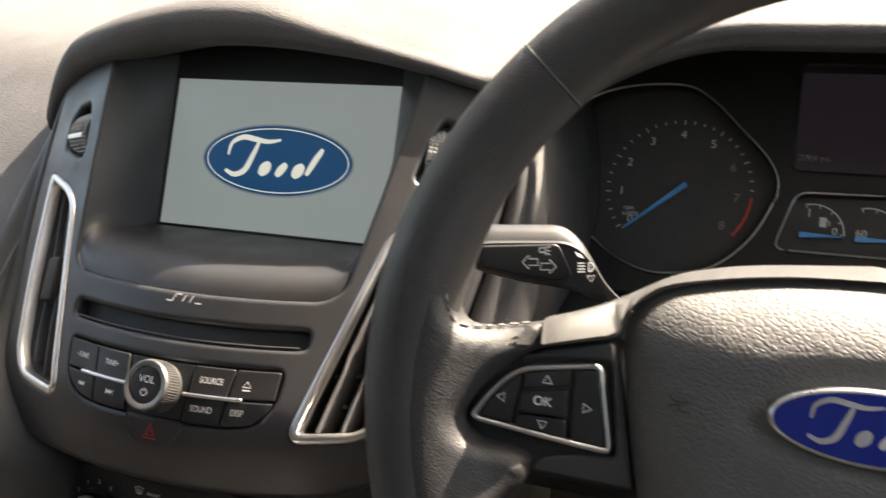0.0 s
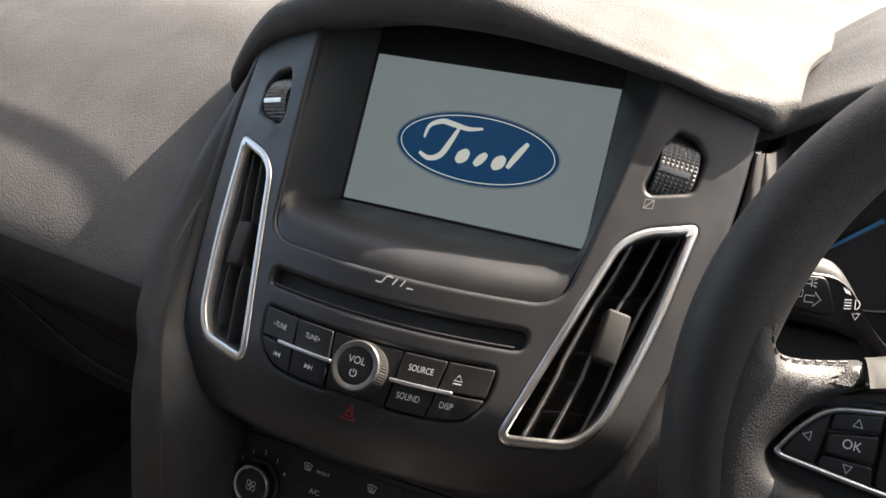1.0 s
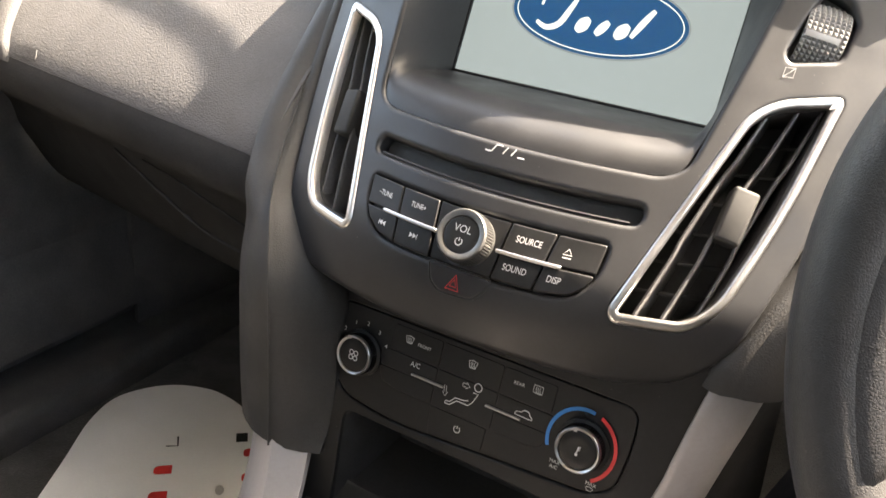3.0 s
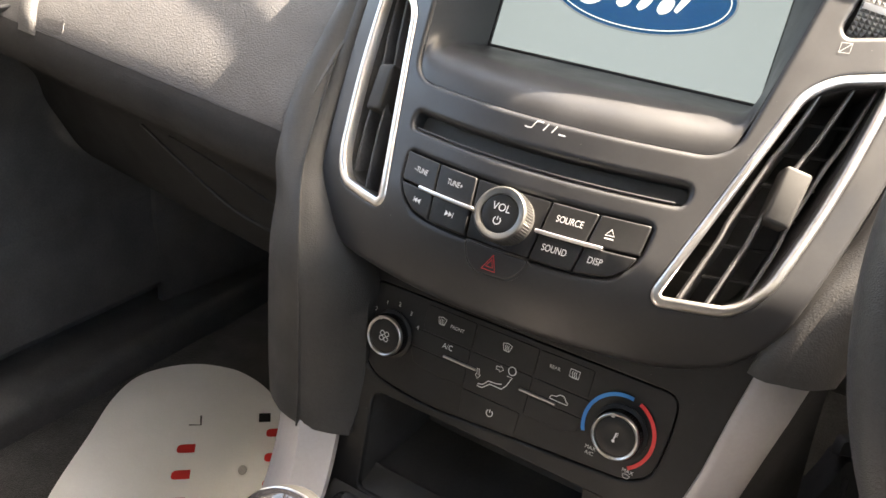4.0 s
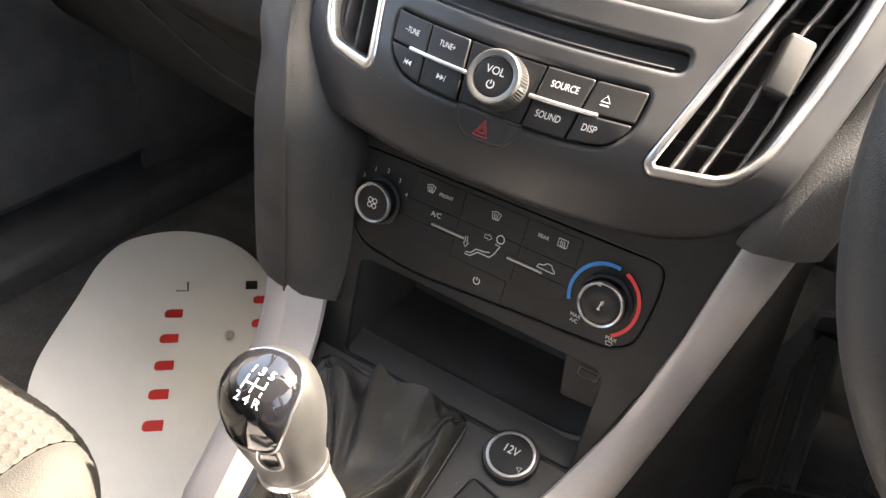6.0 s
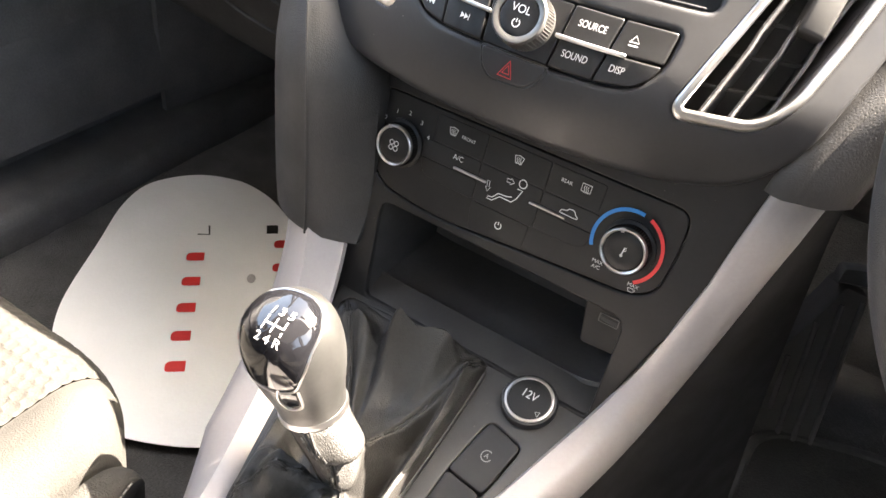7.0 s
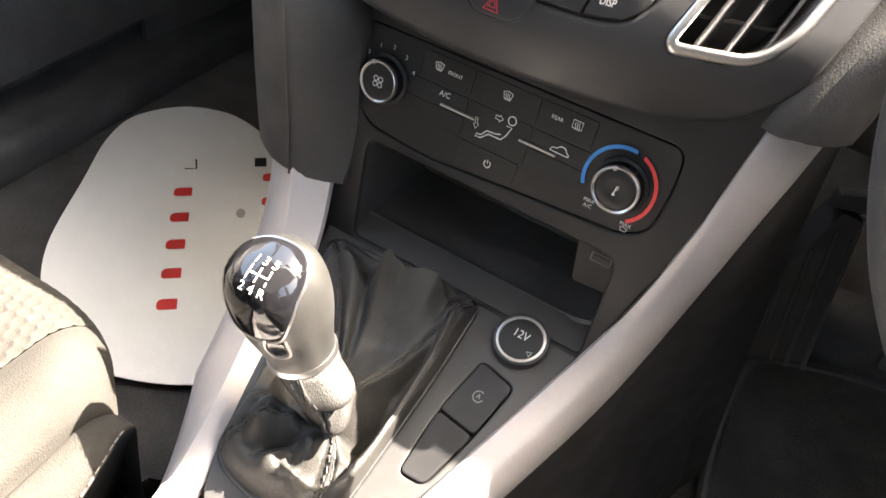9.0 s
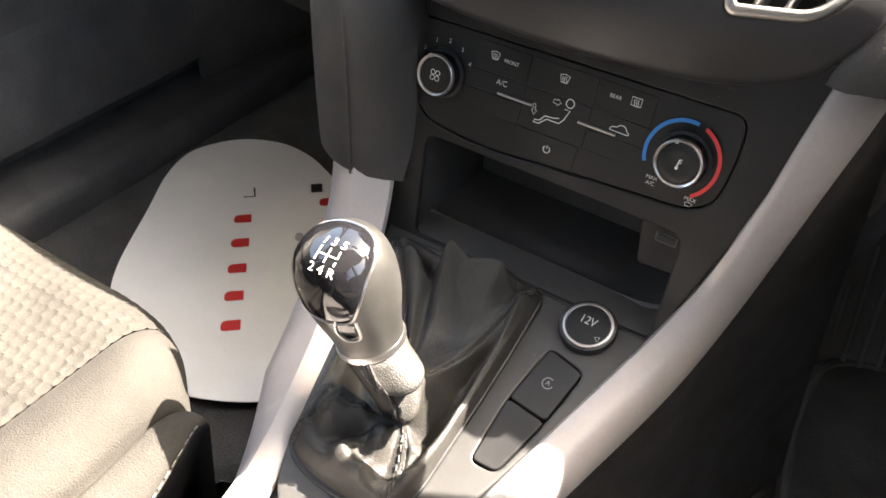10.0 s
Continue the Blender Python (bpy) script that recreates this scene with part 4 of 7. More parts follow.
def round_knob(name, where, a, b, r, h, label, ring=CHROME, cap=BUTTON, ridges=60, ring_w=0.26, base_extra=0.0, side_mat=None):
    """A turning knob: ridged skirt, bright ring and dished cap."""
    m = frame_on(where, a, b, 0.0)
    k = part(name, turned([(r + base_extra, -0.004), (r + base_extra, 0.001), (r + base_extra * 0.2, 0.0016), (r * 0.99, h * 0.5), (r * 0.97, h - 0.0012), (r * (1 - ring_w) - 0.0005, h - 0.0012)], m, 48), side_mat or ring, stack, label)
    bm = bmesh.new()
    for i in range(ridges):
        t = 2 * math.pi * i / ridges
        q = m @ Matrix.Rotation(t, 4, "Z")
        lo, hi = 0.0025, h - 0.0018
        v = [bm.verts.new(q @ Vector(p)) for p in ((r * 0.985, -r * 0.028, lo), (r * 1.035, 0, lo), (r * 0.985, r * 0.028, lo), (r * 0.97, -r * 0.028, hi), (r * 1.015, 0, hi), (r * 0.97, r * 0.028, hi))]
        bm.faces.new((v[0], v[1], v[4], v[3]))
        bm.faces.new((v[1], v[2], v[5], v[4]))
        bm.faces.new((v[3], v[4], v[5]))
    part("knurling", bm, side_mat or ring, k, smooth=False)
    part("ring", turned([(r * 0.985, h - 0.0022), (r * 0.985, h - 0.0006), (r * 0.94, h + 0.0004), (r * (1 - ring_w * 0.5), h + 0.0005), (r * (1 - ring_w), h - 0.0002), (r * (1 - ring_w) - 0.0004, h - 0.0022)], m, 56), ring, k, "bright satin ring")
    c = r * (1 - ring_w)
    part("cap", turned([(c, h - 0.0022), (c - 0.0004, h - 0.0010), (c * 0.9, h - 0.0006), (c * 0.5, h - 0.0011), (0, h - 0.0013)], m, 48), cap, k, "dark dished cap")
    top = lambda x, y, d: m @ Vector((x, y, h - 0.0008 - d))
    return k, top


def power_sign(where, cx, cy, r, mat, parent):
    strokes([arc2(cx, cy, r, 125, 415, 20)], where, r * 0.28, mat, parent, 0.0004, "power_sign")
    strokes([[(cx, cy + r * 0.15), (cx, cy + r * 1.15)]], where, r * 0.28, mat, parent, 0.0004, "power_tick")


k, top = round_knob("volume_knob", fascia, -0.0002, 0.6012, 0.0146, 0.0135, "satin metal volume knob with a black cap", ring=KNURL, ring_w=0.27)
lettering("VOL", top, 0, 0.0030, 0.0042, WHITE, k, squeeze=0.95)
power_sign(top, 0, -0.0040, 0.0020, WHITE, k)


def side_bolsters():
    """The grained flanks of the stack; the passenger's runs down to the console."""
    rows_left = [  # inner edge, crease and outer edge at falling heights
        (0.785, (-0.172, 0.055), (-0.176, 0.085), (-0.182, 0.150)),
        (0.762, (-0.174, 0.034), (-0.179, 0.046), (-0.188, 0.095)),
        (0.735, (-0.175, 0.014), (-0.182, 0.022), (-0.194, 0.052)),
        (0.700, (-0.174, -0.005), (-0.183, -0.003), (-0.197, 0.008)),
        (0.660, (-0.168, -0.030), (-0.179, -0.033), (-0.195, -0.034)),
        (0.620, (-0.159, -0.060), (-0.170, -0.068), (-0.189, -0.075)),
        (0.585, (-0.147, -0.088), (-0.156, -0.103), (-0.182, -0.101)),
        (0.560, (-0.125, -0.105), (-0.140, -0.125), (-0.176, -0.108)),
        (0.530, (-0.100, -0.108), (-0.128, -0.139), (-0.171, -0.120)),
        (0.480, (-0.094, -0.112), (-0.126, -0.141), (-0.167, -0.126)),
        (0.440, (-0.092, -0.118), (-0.126, -0.141), (-0.166, -0.127)),
        (0.414, (-0.092, -0.130), (-0.127, -0.141), (-0.165, -0.127)),
    ]
    rows_right = [(0.735, (-0.175, 0.014), (-0.180, 0.018), (-0.186, 0.028)), (0.700, (-0.174, -0.005), (-0.184, -0.004), (-0.196, -0.001)), (0.660, (-0.168, -0.030), (-0.182, -0.030), (-0.201, -0.034))] + [(0.620, (-0.159, -0.060), (-0.174, -0.064), (-0.196, -0.066))] + [(0.592, (-0.1485, -0.083), (-0.160, -0.086), (-0.180, -0.078)), (0.568, (-0.138, -0.099), (-0.153, -0.099), (-0.176, -0.085)), (0.553, (-0.134, -0.103), (-0.151, -0.103), (-0.174, -0.088))]
    for s in (-1, 1):
        rows = rows_left if s < 0 else rows_right
        cols = [[Vector((r[k][0] * -s, r[k][1], r[0])) for r in rows] for k in (1, 2, 3)]
        fine = []
        for c in cols:
            line = []
            n = len(c)
            for i in range(n - 1):
                a, b, cc, d = (c[min(max(i + q, 0), n - 1)] for q in (-1, 0, 1, 2))
                for j in range(8):
                    t = j / 8
                    line.append(0.5 * (2 * b + (cc - a) * t + (2 * a - 5 * b + 4 * cc - d) * t * t + (3 * b - a - 3 * cc + d) * t ** 3))
            line.append(c[-1])
            fine.append(line)
        inn, cre, out = fine
        lines = [[p + Vector((0, 0.012, 0)) for p in inn], inn]
        for t in (0.3, 0.6, 0.85, 0.95):
            lines.append([a.lerp(b, t) + Vector((0, -0.003 * math.sin(t * math.pi), 0)) for a, b in zip(inn, cre)])
        lines.append([p + Vector((0, -0.0005, 0)) for p in cre])
        for t in (0.06, 0.2, 0.5, 0.8, 1.0):
            lines.append([a.lerp(b, t) + Vector((0, -0.004 * math.sin(t * math.pi), 0)) for a, b in zip(cre, out)])
        lines.append([p + Vector((0.004 * s, 0.03, 0)) for p in out])
        lines.append([p + Vector((0.002 * s, 0.20, 0)) for p in out])
        part("side_bolster", thicken(loft(lines), 0.003), BOLSTER, stack, "grained dark leatherette flank")
        if s < 0:
            stitch = [p + Vector((0.0012, -0.0026, 0)) for p in cre[36:]]
            part("seam", tube(stitch, 0.0007, 6), BOLSTER, stack)


side_bolsters()
# ---- climate panel and console ----
def climate(a, b, d):
    n = Vector((0, 1.0, -0.27)).normalized()
    return Vector((a, -0.0995 + 0.27 * (b - 0.509), b)) + n * d


def climate_face():
    # the black surround with the control panel sunk in it and the opening of the cubby below
    outer = rounded([(-0.130, 0.566), (0.149, 0.566), (0.137, 0.488), (0.1145, 0.441), (0.102, 0.400), (0.0965, 0.364), (-0.114, 0.364), (-0.130, 0.45)], 0.004)
    panel = rounded([(-0.1030, 0.5185), (0.1055, 0.5205), (0.1065, 0.4950), (0.1030, 0.4705), (0.0890, 0.4625), (0.0230, 0.4580), (-0.0450, 0.4525), (-0.0850, 0.4570), (-0.0965, 0.4675), (-0.1025, 0.4900)], [0.010, 0.010, 0.012, 0.010, 0.012, 0.02, 0.02, 0.014, 0.010, 0.012])
    cubby = rounded([(-0.0835, 0.4480), (0.0925, 0.4480), (0.0930, 0.3795), (-0.0790, 0.3795)], [0.009, 0.009, 0.004, 0.004])
    part("climate_surround", plate(climate, outer, [panel, cubby], thick=0.006, edge=0.0012, hole_depth=0.004), PANEL, stack, "black plastic surround")
    return panel, cubby


CLIMATE_PANEL, CUBBY = climate_face()


def climate_controls():
    part("climate_panel", plate(lambda a, b, d: climate(a, b, d + 0.0008), offset2(CLIMATE_PANEL, 0.0006), thick=0.004, edge=0.0008), BUTTON, stack, "black heater control panel")
    g = 0.00030
    cells = [
        ("front_demist_button", [(-0.058, 0.5155), (-0.022 - g, 0.5155), (-0.022 - g, 0.4985 + g), (-0.058, 0.4985 + g)]),
        ("windscreen_heat_button", [(-0.022 + g, 0.5155), (0.021 - g, 0.5155), (0.021 - g, 0.4985 + g), (-0.022 + g, 0.4985 + g)]),
        ("rear_demist_button", [(0.021 + g, 0.5155), (0.056, 0.5155), (0.056, 0.4985 + g), (0.021 + g, 0.4985 + g)]),
        ("ac_button", [(-0.064, 0.4980), (-0.022 - g, 0.4980), (-0.022 - g, 0.4865 + g), (-0.064, 0.4865 + g)]),
        ("foot_vent_button", [(-0.064, 0.4865 - g), (-0.022 - g, 0.4865 - g), (-0.022 - g, 0.4745), (-0.050, 0.4745), (-0.060, 0.4770)]),
        ("air_flow_button", [(-0.022 + g, 0.4980), (0.021 - g, 0.4980), (0.021 - g, 0.4745), (-0.022 + g, 0.4745)]),
        ("recirculation_button", [(0.021 + g, 0.4980), (0.058, 0.4980), (0.058, 0.4865 + g), (0.021 + g, 0.4865 + g)]),
        ("blank_button", [(0.021 + g, 0.4865 - g), (0.058, 0.4865 - g), (0.054, 0.4770), (0.046, 0.4745), (0.021 + g, 0.4745)]),
        ("heater_power_button", [(-0.022 + g, 0.4740), (0.019 - g, 0.4740), (0.0185 - g, 0.4587), (-0.020 + g, 0.4558)]),
    ]
    made = {n: flat_button(n, c, climate, stack, BUTTON, proud=-0.0004, r=0.0015, edge=0.0003, thick=0.003) for n, c in cells}
    on = lambda a, b, d: climate(a, b, d + 0.0005)
    lettering("FRONT", on, -0.0345, 0.5075, 0.0022, WHITE, made["front_demist_button"])
    lettering("REAR", on, 0.0325, 0.5085, 0.0022, WHITE, made["rear_demist_button"])
    lettering("A/C", on, -0.0380, 0.4945, 0.0034, WHITE, made["ac_button"], squeeze=0.95)

    def screen_sign(x, z, k, parent, square=False):
        if square:
            shape = [(x - 0.0034 * k, z - 0.0026 * k), (x + 0.0034 * k, z - 0.0026 * k), (x + 0.0034 * k, z + 0.0026 * k), (x - 0.0034 * k, z + 0.0026 * k)]
        else:
            shape = [(x - 0.0024 * k, z - 0.0028 * k), (x + 0.0024 * k, z - 0.0028 * k), (x + 0.0038 * k, z + 0.0020 * k), (x, z + 0.0030 * k), (x - 0.0038 * k, z + 0.0020 * k)]
        strokes([shape], on, 0.0005, WHITE, parent, 0.0004, "demist_sign", closed=True)
        strokes([smooth2([(x + q * k, z - 0.0034 * k), (x + (q + 0.0004) * k, z - 0.0015 * k), (x + (q - 0.0004) * k, z), (x + q * k, z + 0.0015 * k)]) for q in (-0.0014, 0, 0.0014)], on, 0.0004, WHITE, parent, 0.0004, "demist_waves")

    screen_sign(-0.0458, 0.5088, 0.78, made["front_demist_button"])
    screen_sign(0.0005, 0.5090, 0.80, made["windscreen_heat_button"])
    screen_sign(0.0448, 0.5095, 0.85, made["rear_demist_button"], True)
    af = made["air_flow_button"]
    strokes([arc2(0.0075, 0.4965, 0.0025, 0, 340, 20)], on, 0.0006, WHITE, af, 0.0004, "seated_sign_head", closed=True)
    strokes([[(0.0050, 0.4925), (0.0085, 0.4925), (0.0060, 0.4865), (0.0035, 0.4835), (-0.0045, 0.4835), (-0.0090, 0.4795), (-0.0125, 0.4795), (-0.0120, 0.4810), (-0.0090, 0.4815), (-0.0060, 0.4850), (0.0000, 0.4855), (0.0030, 0.4865)]], on, 0.0006, WHITE, af, 0.0004, "seated_sign")
    strokes([[(-0.0030, 0.4960), (-0.0005, 0.4960), (-0.0005, 0.4970), (0.0020, 0.4950), (-0.0005, 0.4930), (-0.0005, 0.4940), (-0.0030, 0.4940)]], on, 0.0004, WHITE, af, 0.0004, "arrow", closed=True)
    strokes([[(-0.0150, 0.4900), (-0.0145, 0.4860), (-0.0155, 0.4860), (-0.0135, 0.4835), (-0.0120, 0.4865), (-0.0130, 0.4862), (-0.0135, 0.4900)]], on, 0.0004, WHITE, af, 0.0004, "arrow", closed=True)
    rc = made["recirculation_button"]
    strokes([smooth2([(0.034, 0.4905), (0.035, 0.4925), (0.038, 0.4930), (0.0395, 0.4945), (0.0425, 0.4945), (0.0440, 0.4925), (0.0455, 0.4905), (0.034, 0.4905)])], on, 0.0005, WHITE, rc, 0.0004, "car_sign")
    power_sign(on, 0.0, 0.4665, 0.0021, WHITE, made["heater_power_button"])
    for x0, x1 in ((-0.0395, -0.0155), (0.0145, 0.0385)):
        part("bright_bar", plate(lambda a, b, d: climate(a, b, d - 0.0010), rounded([(x0, 0.4876), (x1, 0.4876), (x1, 0.4890), (x0, 0.4890)], 0.0007, 0.003), thick=0.003, edge=0.0005), CHROME, stack, "thin satin chrome bar")
    fx, tx, kz, az = -0.0795, 0.0778, 0.4870, 0.4885
    fan, top = round_knob("fan_knob", climate, fx, kz + 0.0012, 0.0134, 0.0090, "black fan knob with a bright ring", ring_w=0.15, side_mat=BUTTON, base_extra=0.0025)
    strokes([arc2(q[0] * 0.0017, q[1] * 0.0017, 0.0015, 0, 340, 14) for q in ((1, 1), (-1, 1), (-1, -1), (1, -1))], top, 0.0005, WHITE, fan, 0.0004, "fan_sign", closed=True)
    filled([(-0.0068, 0.0118), (-0.0040, 0.0128), (-0.0036, 0.0102), (-0.0056, 0.0099)], lambda a, b, d: top(a, b, d - 0.0009), CHROME, fan, 0.0004, "pointer")
    flat = lambda a, b, d: climate(a, b, d + 0.0002)
    for text, a in (("0", 145), ("1", 116), ("2", 88), ("3", 59), ("4", 31)):
        lettering(text, flat, fx + 0.0010 + 0.0198 * math.cos(radians(a)), az + 0.0198 * math.sin(radians(a)), 0.0028, WHITE, stack, name="fan_numeral")
    temp, top = round_knob("temperature_knob", climate, tx + 0.0010, kz + 0.0012, 0.0140, 0.0090, "black temperature knob with a bright ring", ring_w=0.15, side_mat=BUTTON, base_extra=0.0025)
    strokes([[(-0.0002, -0.0022), (0.0004, 0.0024)]], top, 0.0007, WHITE, temp, 0.0004, "thermometer_sign")
    strokes([[(0.0005, q), (0.0017, q + 0.0003)] for q in (0.0004, 0.0014, 0.0024)], top, 0.0004, WHITE, temp, 0.0004, "thermometer_ticks")
    filled(arc2(-0.0002, -0.0026, 0.0009, 0, 340, 14), top, WHITE, temp, 0.0004, "thermometer_bulb")
    filled([(-0.0056, 0.0125), (-0.0028, 0.0136), (-0.0028, 0.0107), (-0.0046, 0.0104)], lambda a, b, d: top(a, b, d - 0.0009), CHROME, temp, 0.0004, "pointer")
    strokes([arc2(tx, az, 0.0208, 80, 202, 40)], flat, 0.0022, BLUE_PRINT, stack, 0.0004, "cold_arc", label="blue cold arc")
    strokes([arc2(tx, az, 0.0208, 68, -58, 40)], flat, 0.0022, RED_PRINT, stack, 0.0004, "hot_arc", label="red hot arc")
    lettering("MAX", flat, 0.0655, 0.4730, 0.0023, WHITE, stack, name="cold_legend")
    lettering("A/C", flat, 0.0655, 0.4698, 0.0023, WHITE, stack, name="cold_legend")
    lettering("MAX", flat, 0.0895, 0.4690, 0.0023, WHITE, stack, name="hot_legend")
    strokes([[(0.0880, 0.4650), (0.0905, 0.4650), (0.0915, 0.4668), (0.0892, 0.4674), (0.0870, 0.4668)]], flat, 0.0004, WHITE, stack, 0.0004, "hot_demist_sign", closed=True)


climate_controls()

console = thing("centre_console", (0, -0.22, FLOOR), "black plastic centre console with silver side rails", "console")


def deck(a, b, d):
    """The console's top: across, along, depth below."""
    n = Vector((0, 0.33, -1)).normalized()
    return Vector((a, b, 0.375 + 0.33 * (b + 0.143))) + n * d


BOOT_RIM = [(0.024, -0.134), (-0.090, -0.141), (-0.072, -0.232), (-0.060, -0.292), (-0.030, -0.299), (0.014, -0.297), (0.024, -0.280), (0.026, -0.20)]
BOOT_R = [0.012, 0.010, 0.03, 0.012, 0.02, 0.008, 0.010, 0.03]


def console_shell():
    # cubby under the climate panel
    inner = offset2(CUBBY, 0.0002)
    rows = []
    for d, drop in ((0.003, -0.010), (0.02, -0.012), (0.05, -0.010), (0.075, -0.008), (0.082, 0.0)):
        rows.append([climate(p.x * (1 - d * 0.4), p.y + (drop if p.y < 0.42 else 0), d) for p in inner])
    part("cubby", loft(rows, closed=True, caps=False), DEEP, console, "dark open storage cubby")
    part("cubby_floor", thicken(grid(lambda u, v: (-0.098 + 0.194 * u, -0.1130 + 0.070 * v, 0.3815 + 0.0035 * math.exp(-v * 30) + 0.012 * max(0.0, v - 0.5) ** 2 + 0.010 * abs(2 * u - 1) ** 10), 30, 24), 0.003), DEEP, console, "dark cubby floor")
    bm = bmesh.new()
    bm.faces.new([bm.verts.new(p) for p in rows[-1]])
    bmesh.ops.triangulate(bm, faces=bm.faces[:])
    part("cubby_back", bm, DEEP, console, smooth=False)
    at = lambda a, b, d: climate(a, b, d + 0.013)
    usb = part("usb_port", plate(at, rounded([(0.0640, 0.4440), (0.0915, 0.4440), (0.0925, 0.4180), (0.0690, 0.4165)], 0.003, 0.003), thick=0.03, edge=0.001), PANEL, console, "black socket block in the cubby")
    port = rounded([(0.0752, 0.4345), (0.0882, 0.4345), (0.0882, 0.4403), (0.0752, 0.4403)], 0.0008, 0.002)
    part("port_frame", plate(lambda a, b, d: at(a, b, d - 0.0008), port, [offset2(port, 0.0006)], thick=0.004, edge=0.0002), KNURL, usb, "worn metal port frame")
    part("port_mouth", plate(lambda a, b, d: at(a, b, d - 0.0003), offset2(port, 0.0006), thick=0.002, edge=0.0002), DEEP, usb)
    part("port_tongue", plate(lambda a, b, d: at(a, b, d - 0.0006), rounded([(0.0765, 0.4378), (0.0869, 0.4378), (0.0869, 0.4393), (0.0765, 0.4393)], 0.0003, 0.002), thick=0.002, edge=0.0002), BUTTON, usb)
    # deck
    outer = rounded([(0.0995, -0.1115), (-0.104, -0.1115), (-0.096, -0.150), (-0.076, -0.236), (-0.062, -0.290), (-0.050, -0.316), (-0.020, -0.328), (0.020, -0.322), (0.050, -0.274), (0.079, -0.186)], [0.004, 0.004, 0.03, 0.03, 0.02, 0.02, 0.02, 0.02, 0.03, 0.03])
    rim = rounded(BOOT_RIM, BOOT_R)
    keys = rounded([(0.0445, -0.1645), (0.0705, -0.1695), (0.0655, -0.2060), (0.0560, -0.2440), (0.0390, -0.2450), (0.0385, -0.2030)], [0.006, 0.006, 0.02, 0.006, 0.006, 0.02])
    part("deck", plate(deck, outer, [rim, keys], thick=0.010, edge=0.0015), DECK, console, "black textured console deck")
    part("boot_frame", plate(lambda a, b, d: deck(a, b, d - 0.0022), offset2(rim, -0.0012), [offset2(rim, 0.0032)], thick=0.008, edge=0.0014), SATIN, console, "dark frame of the gear boot")
    # two keys beside the lever
    g = 0.0004
    k1 = flat_button("stop_start_key", [(0.0450, -0.1652), (0.0698, -0.1702), (0.0650, -0.2060 + g), (0.0388, -0.2030 + g)], lambda a, b, d: deck(a, b, d), console, BUTTON, proud=0.0012, r=0.004, edge=0.001, label="black stop-start key")
    flat_button("blank_key", [(0.0650, -0.2060 - g), (0.0388, -0.2030 - g), (0.0394, -0.2442), (0.0556, -0.2434)], lambda a, b, d: deck(a, b, d), console, BUTTON, proud=0.0012, r=0.004, edge=0.001, label="blank black key")
    on = lambda a, b, d: deck(a, b, d - 0.0012)
    strokes([arc2(0.0550, -0.1850, 0.0034, 60, 345, 20)], on, 0.0006, GREY_INK, k1, 0.0004, "ring_sign")
    lettering("A", on, 0.0550, -0.1850, 0.0032, GREY_INK, k1)
    part("keys_bed", plate(lambda a, b, d: deck(a, b, d + 0.006), keys, thick=0.003, edge=0.0005), DEEP, console)
    part("tunnel", block((-0.10, -0.10, 0.08), (0.10, 0.55, 0.335), 0.02), CARPET, console)
    # rear deck in the rails' colour
    def rear(u, v):
        x = -0.064 + 0.146 * u
        y = -0.285 - 0.55 * v
        z = 0.313 - 0.012 * (2 * u - 1) ** 4 + 0.02 * max(0, v - 0.1)
        return (x, y, z)
    part("rear_deck", thicken(grid(rear, 16, 20), 0.004), SILVER, console, "silver painted rear deck")


console_shell()


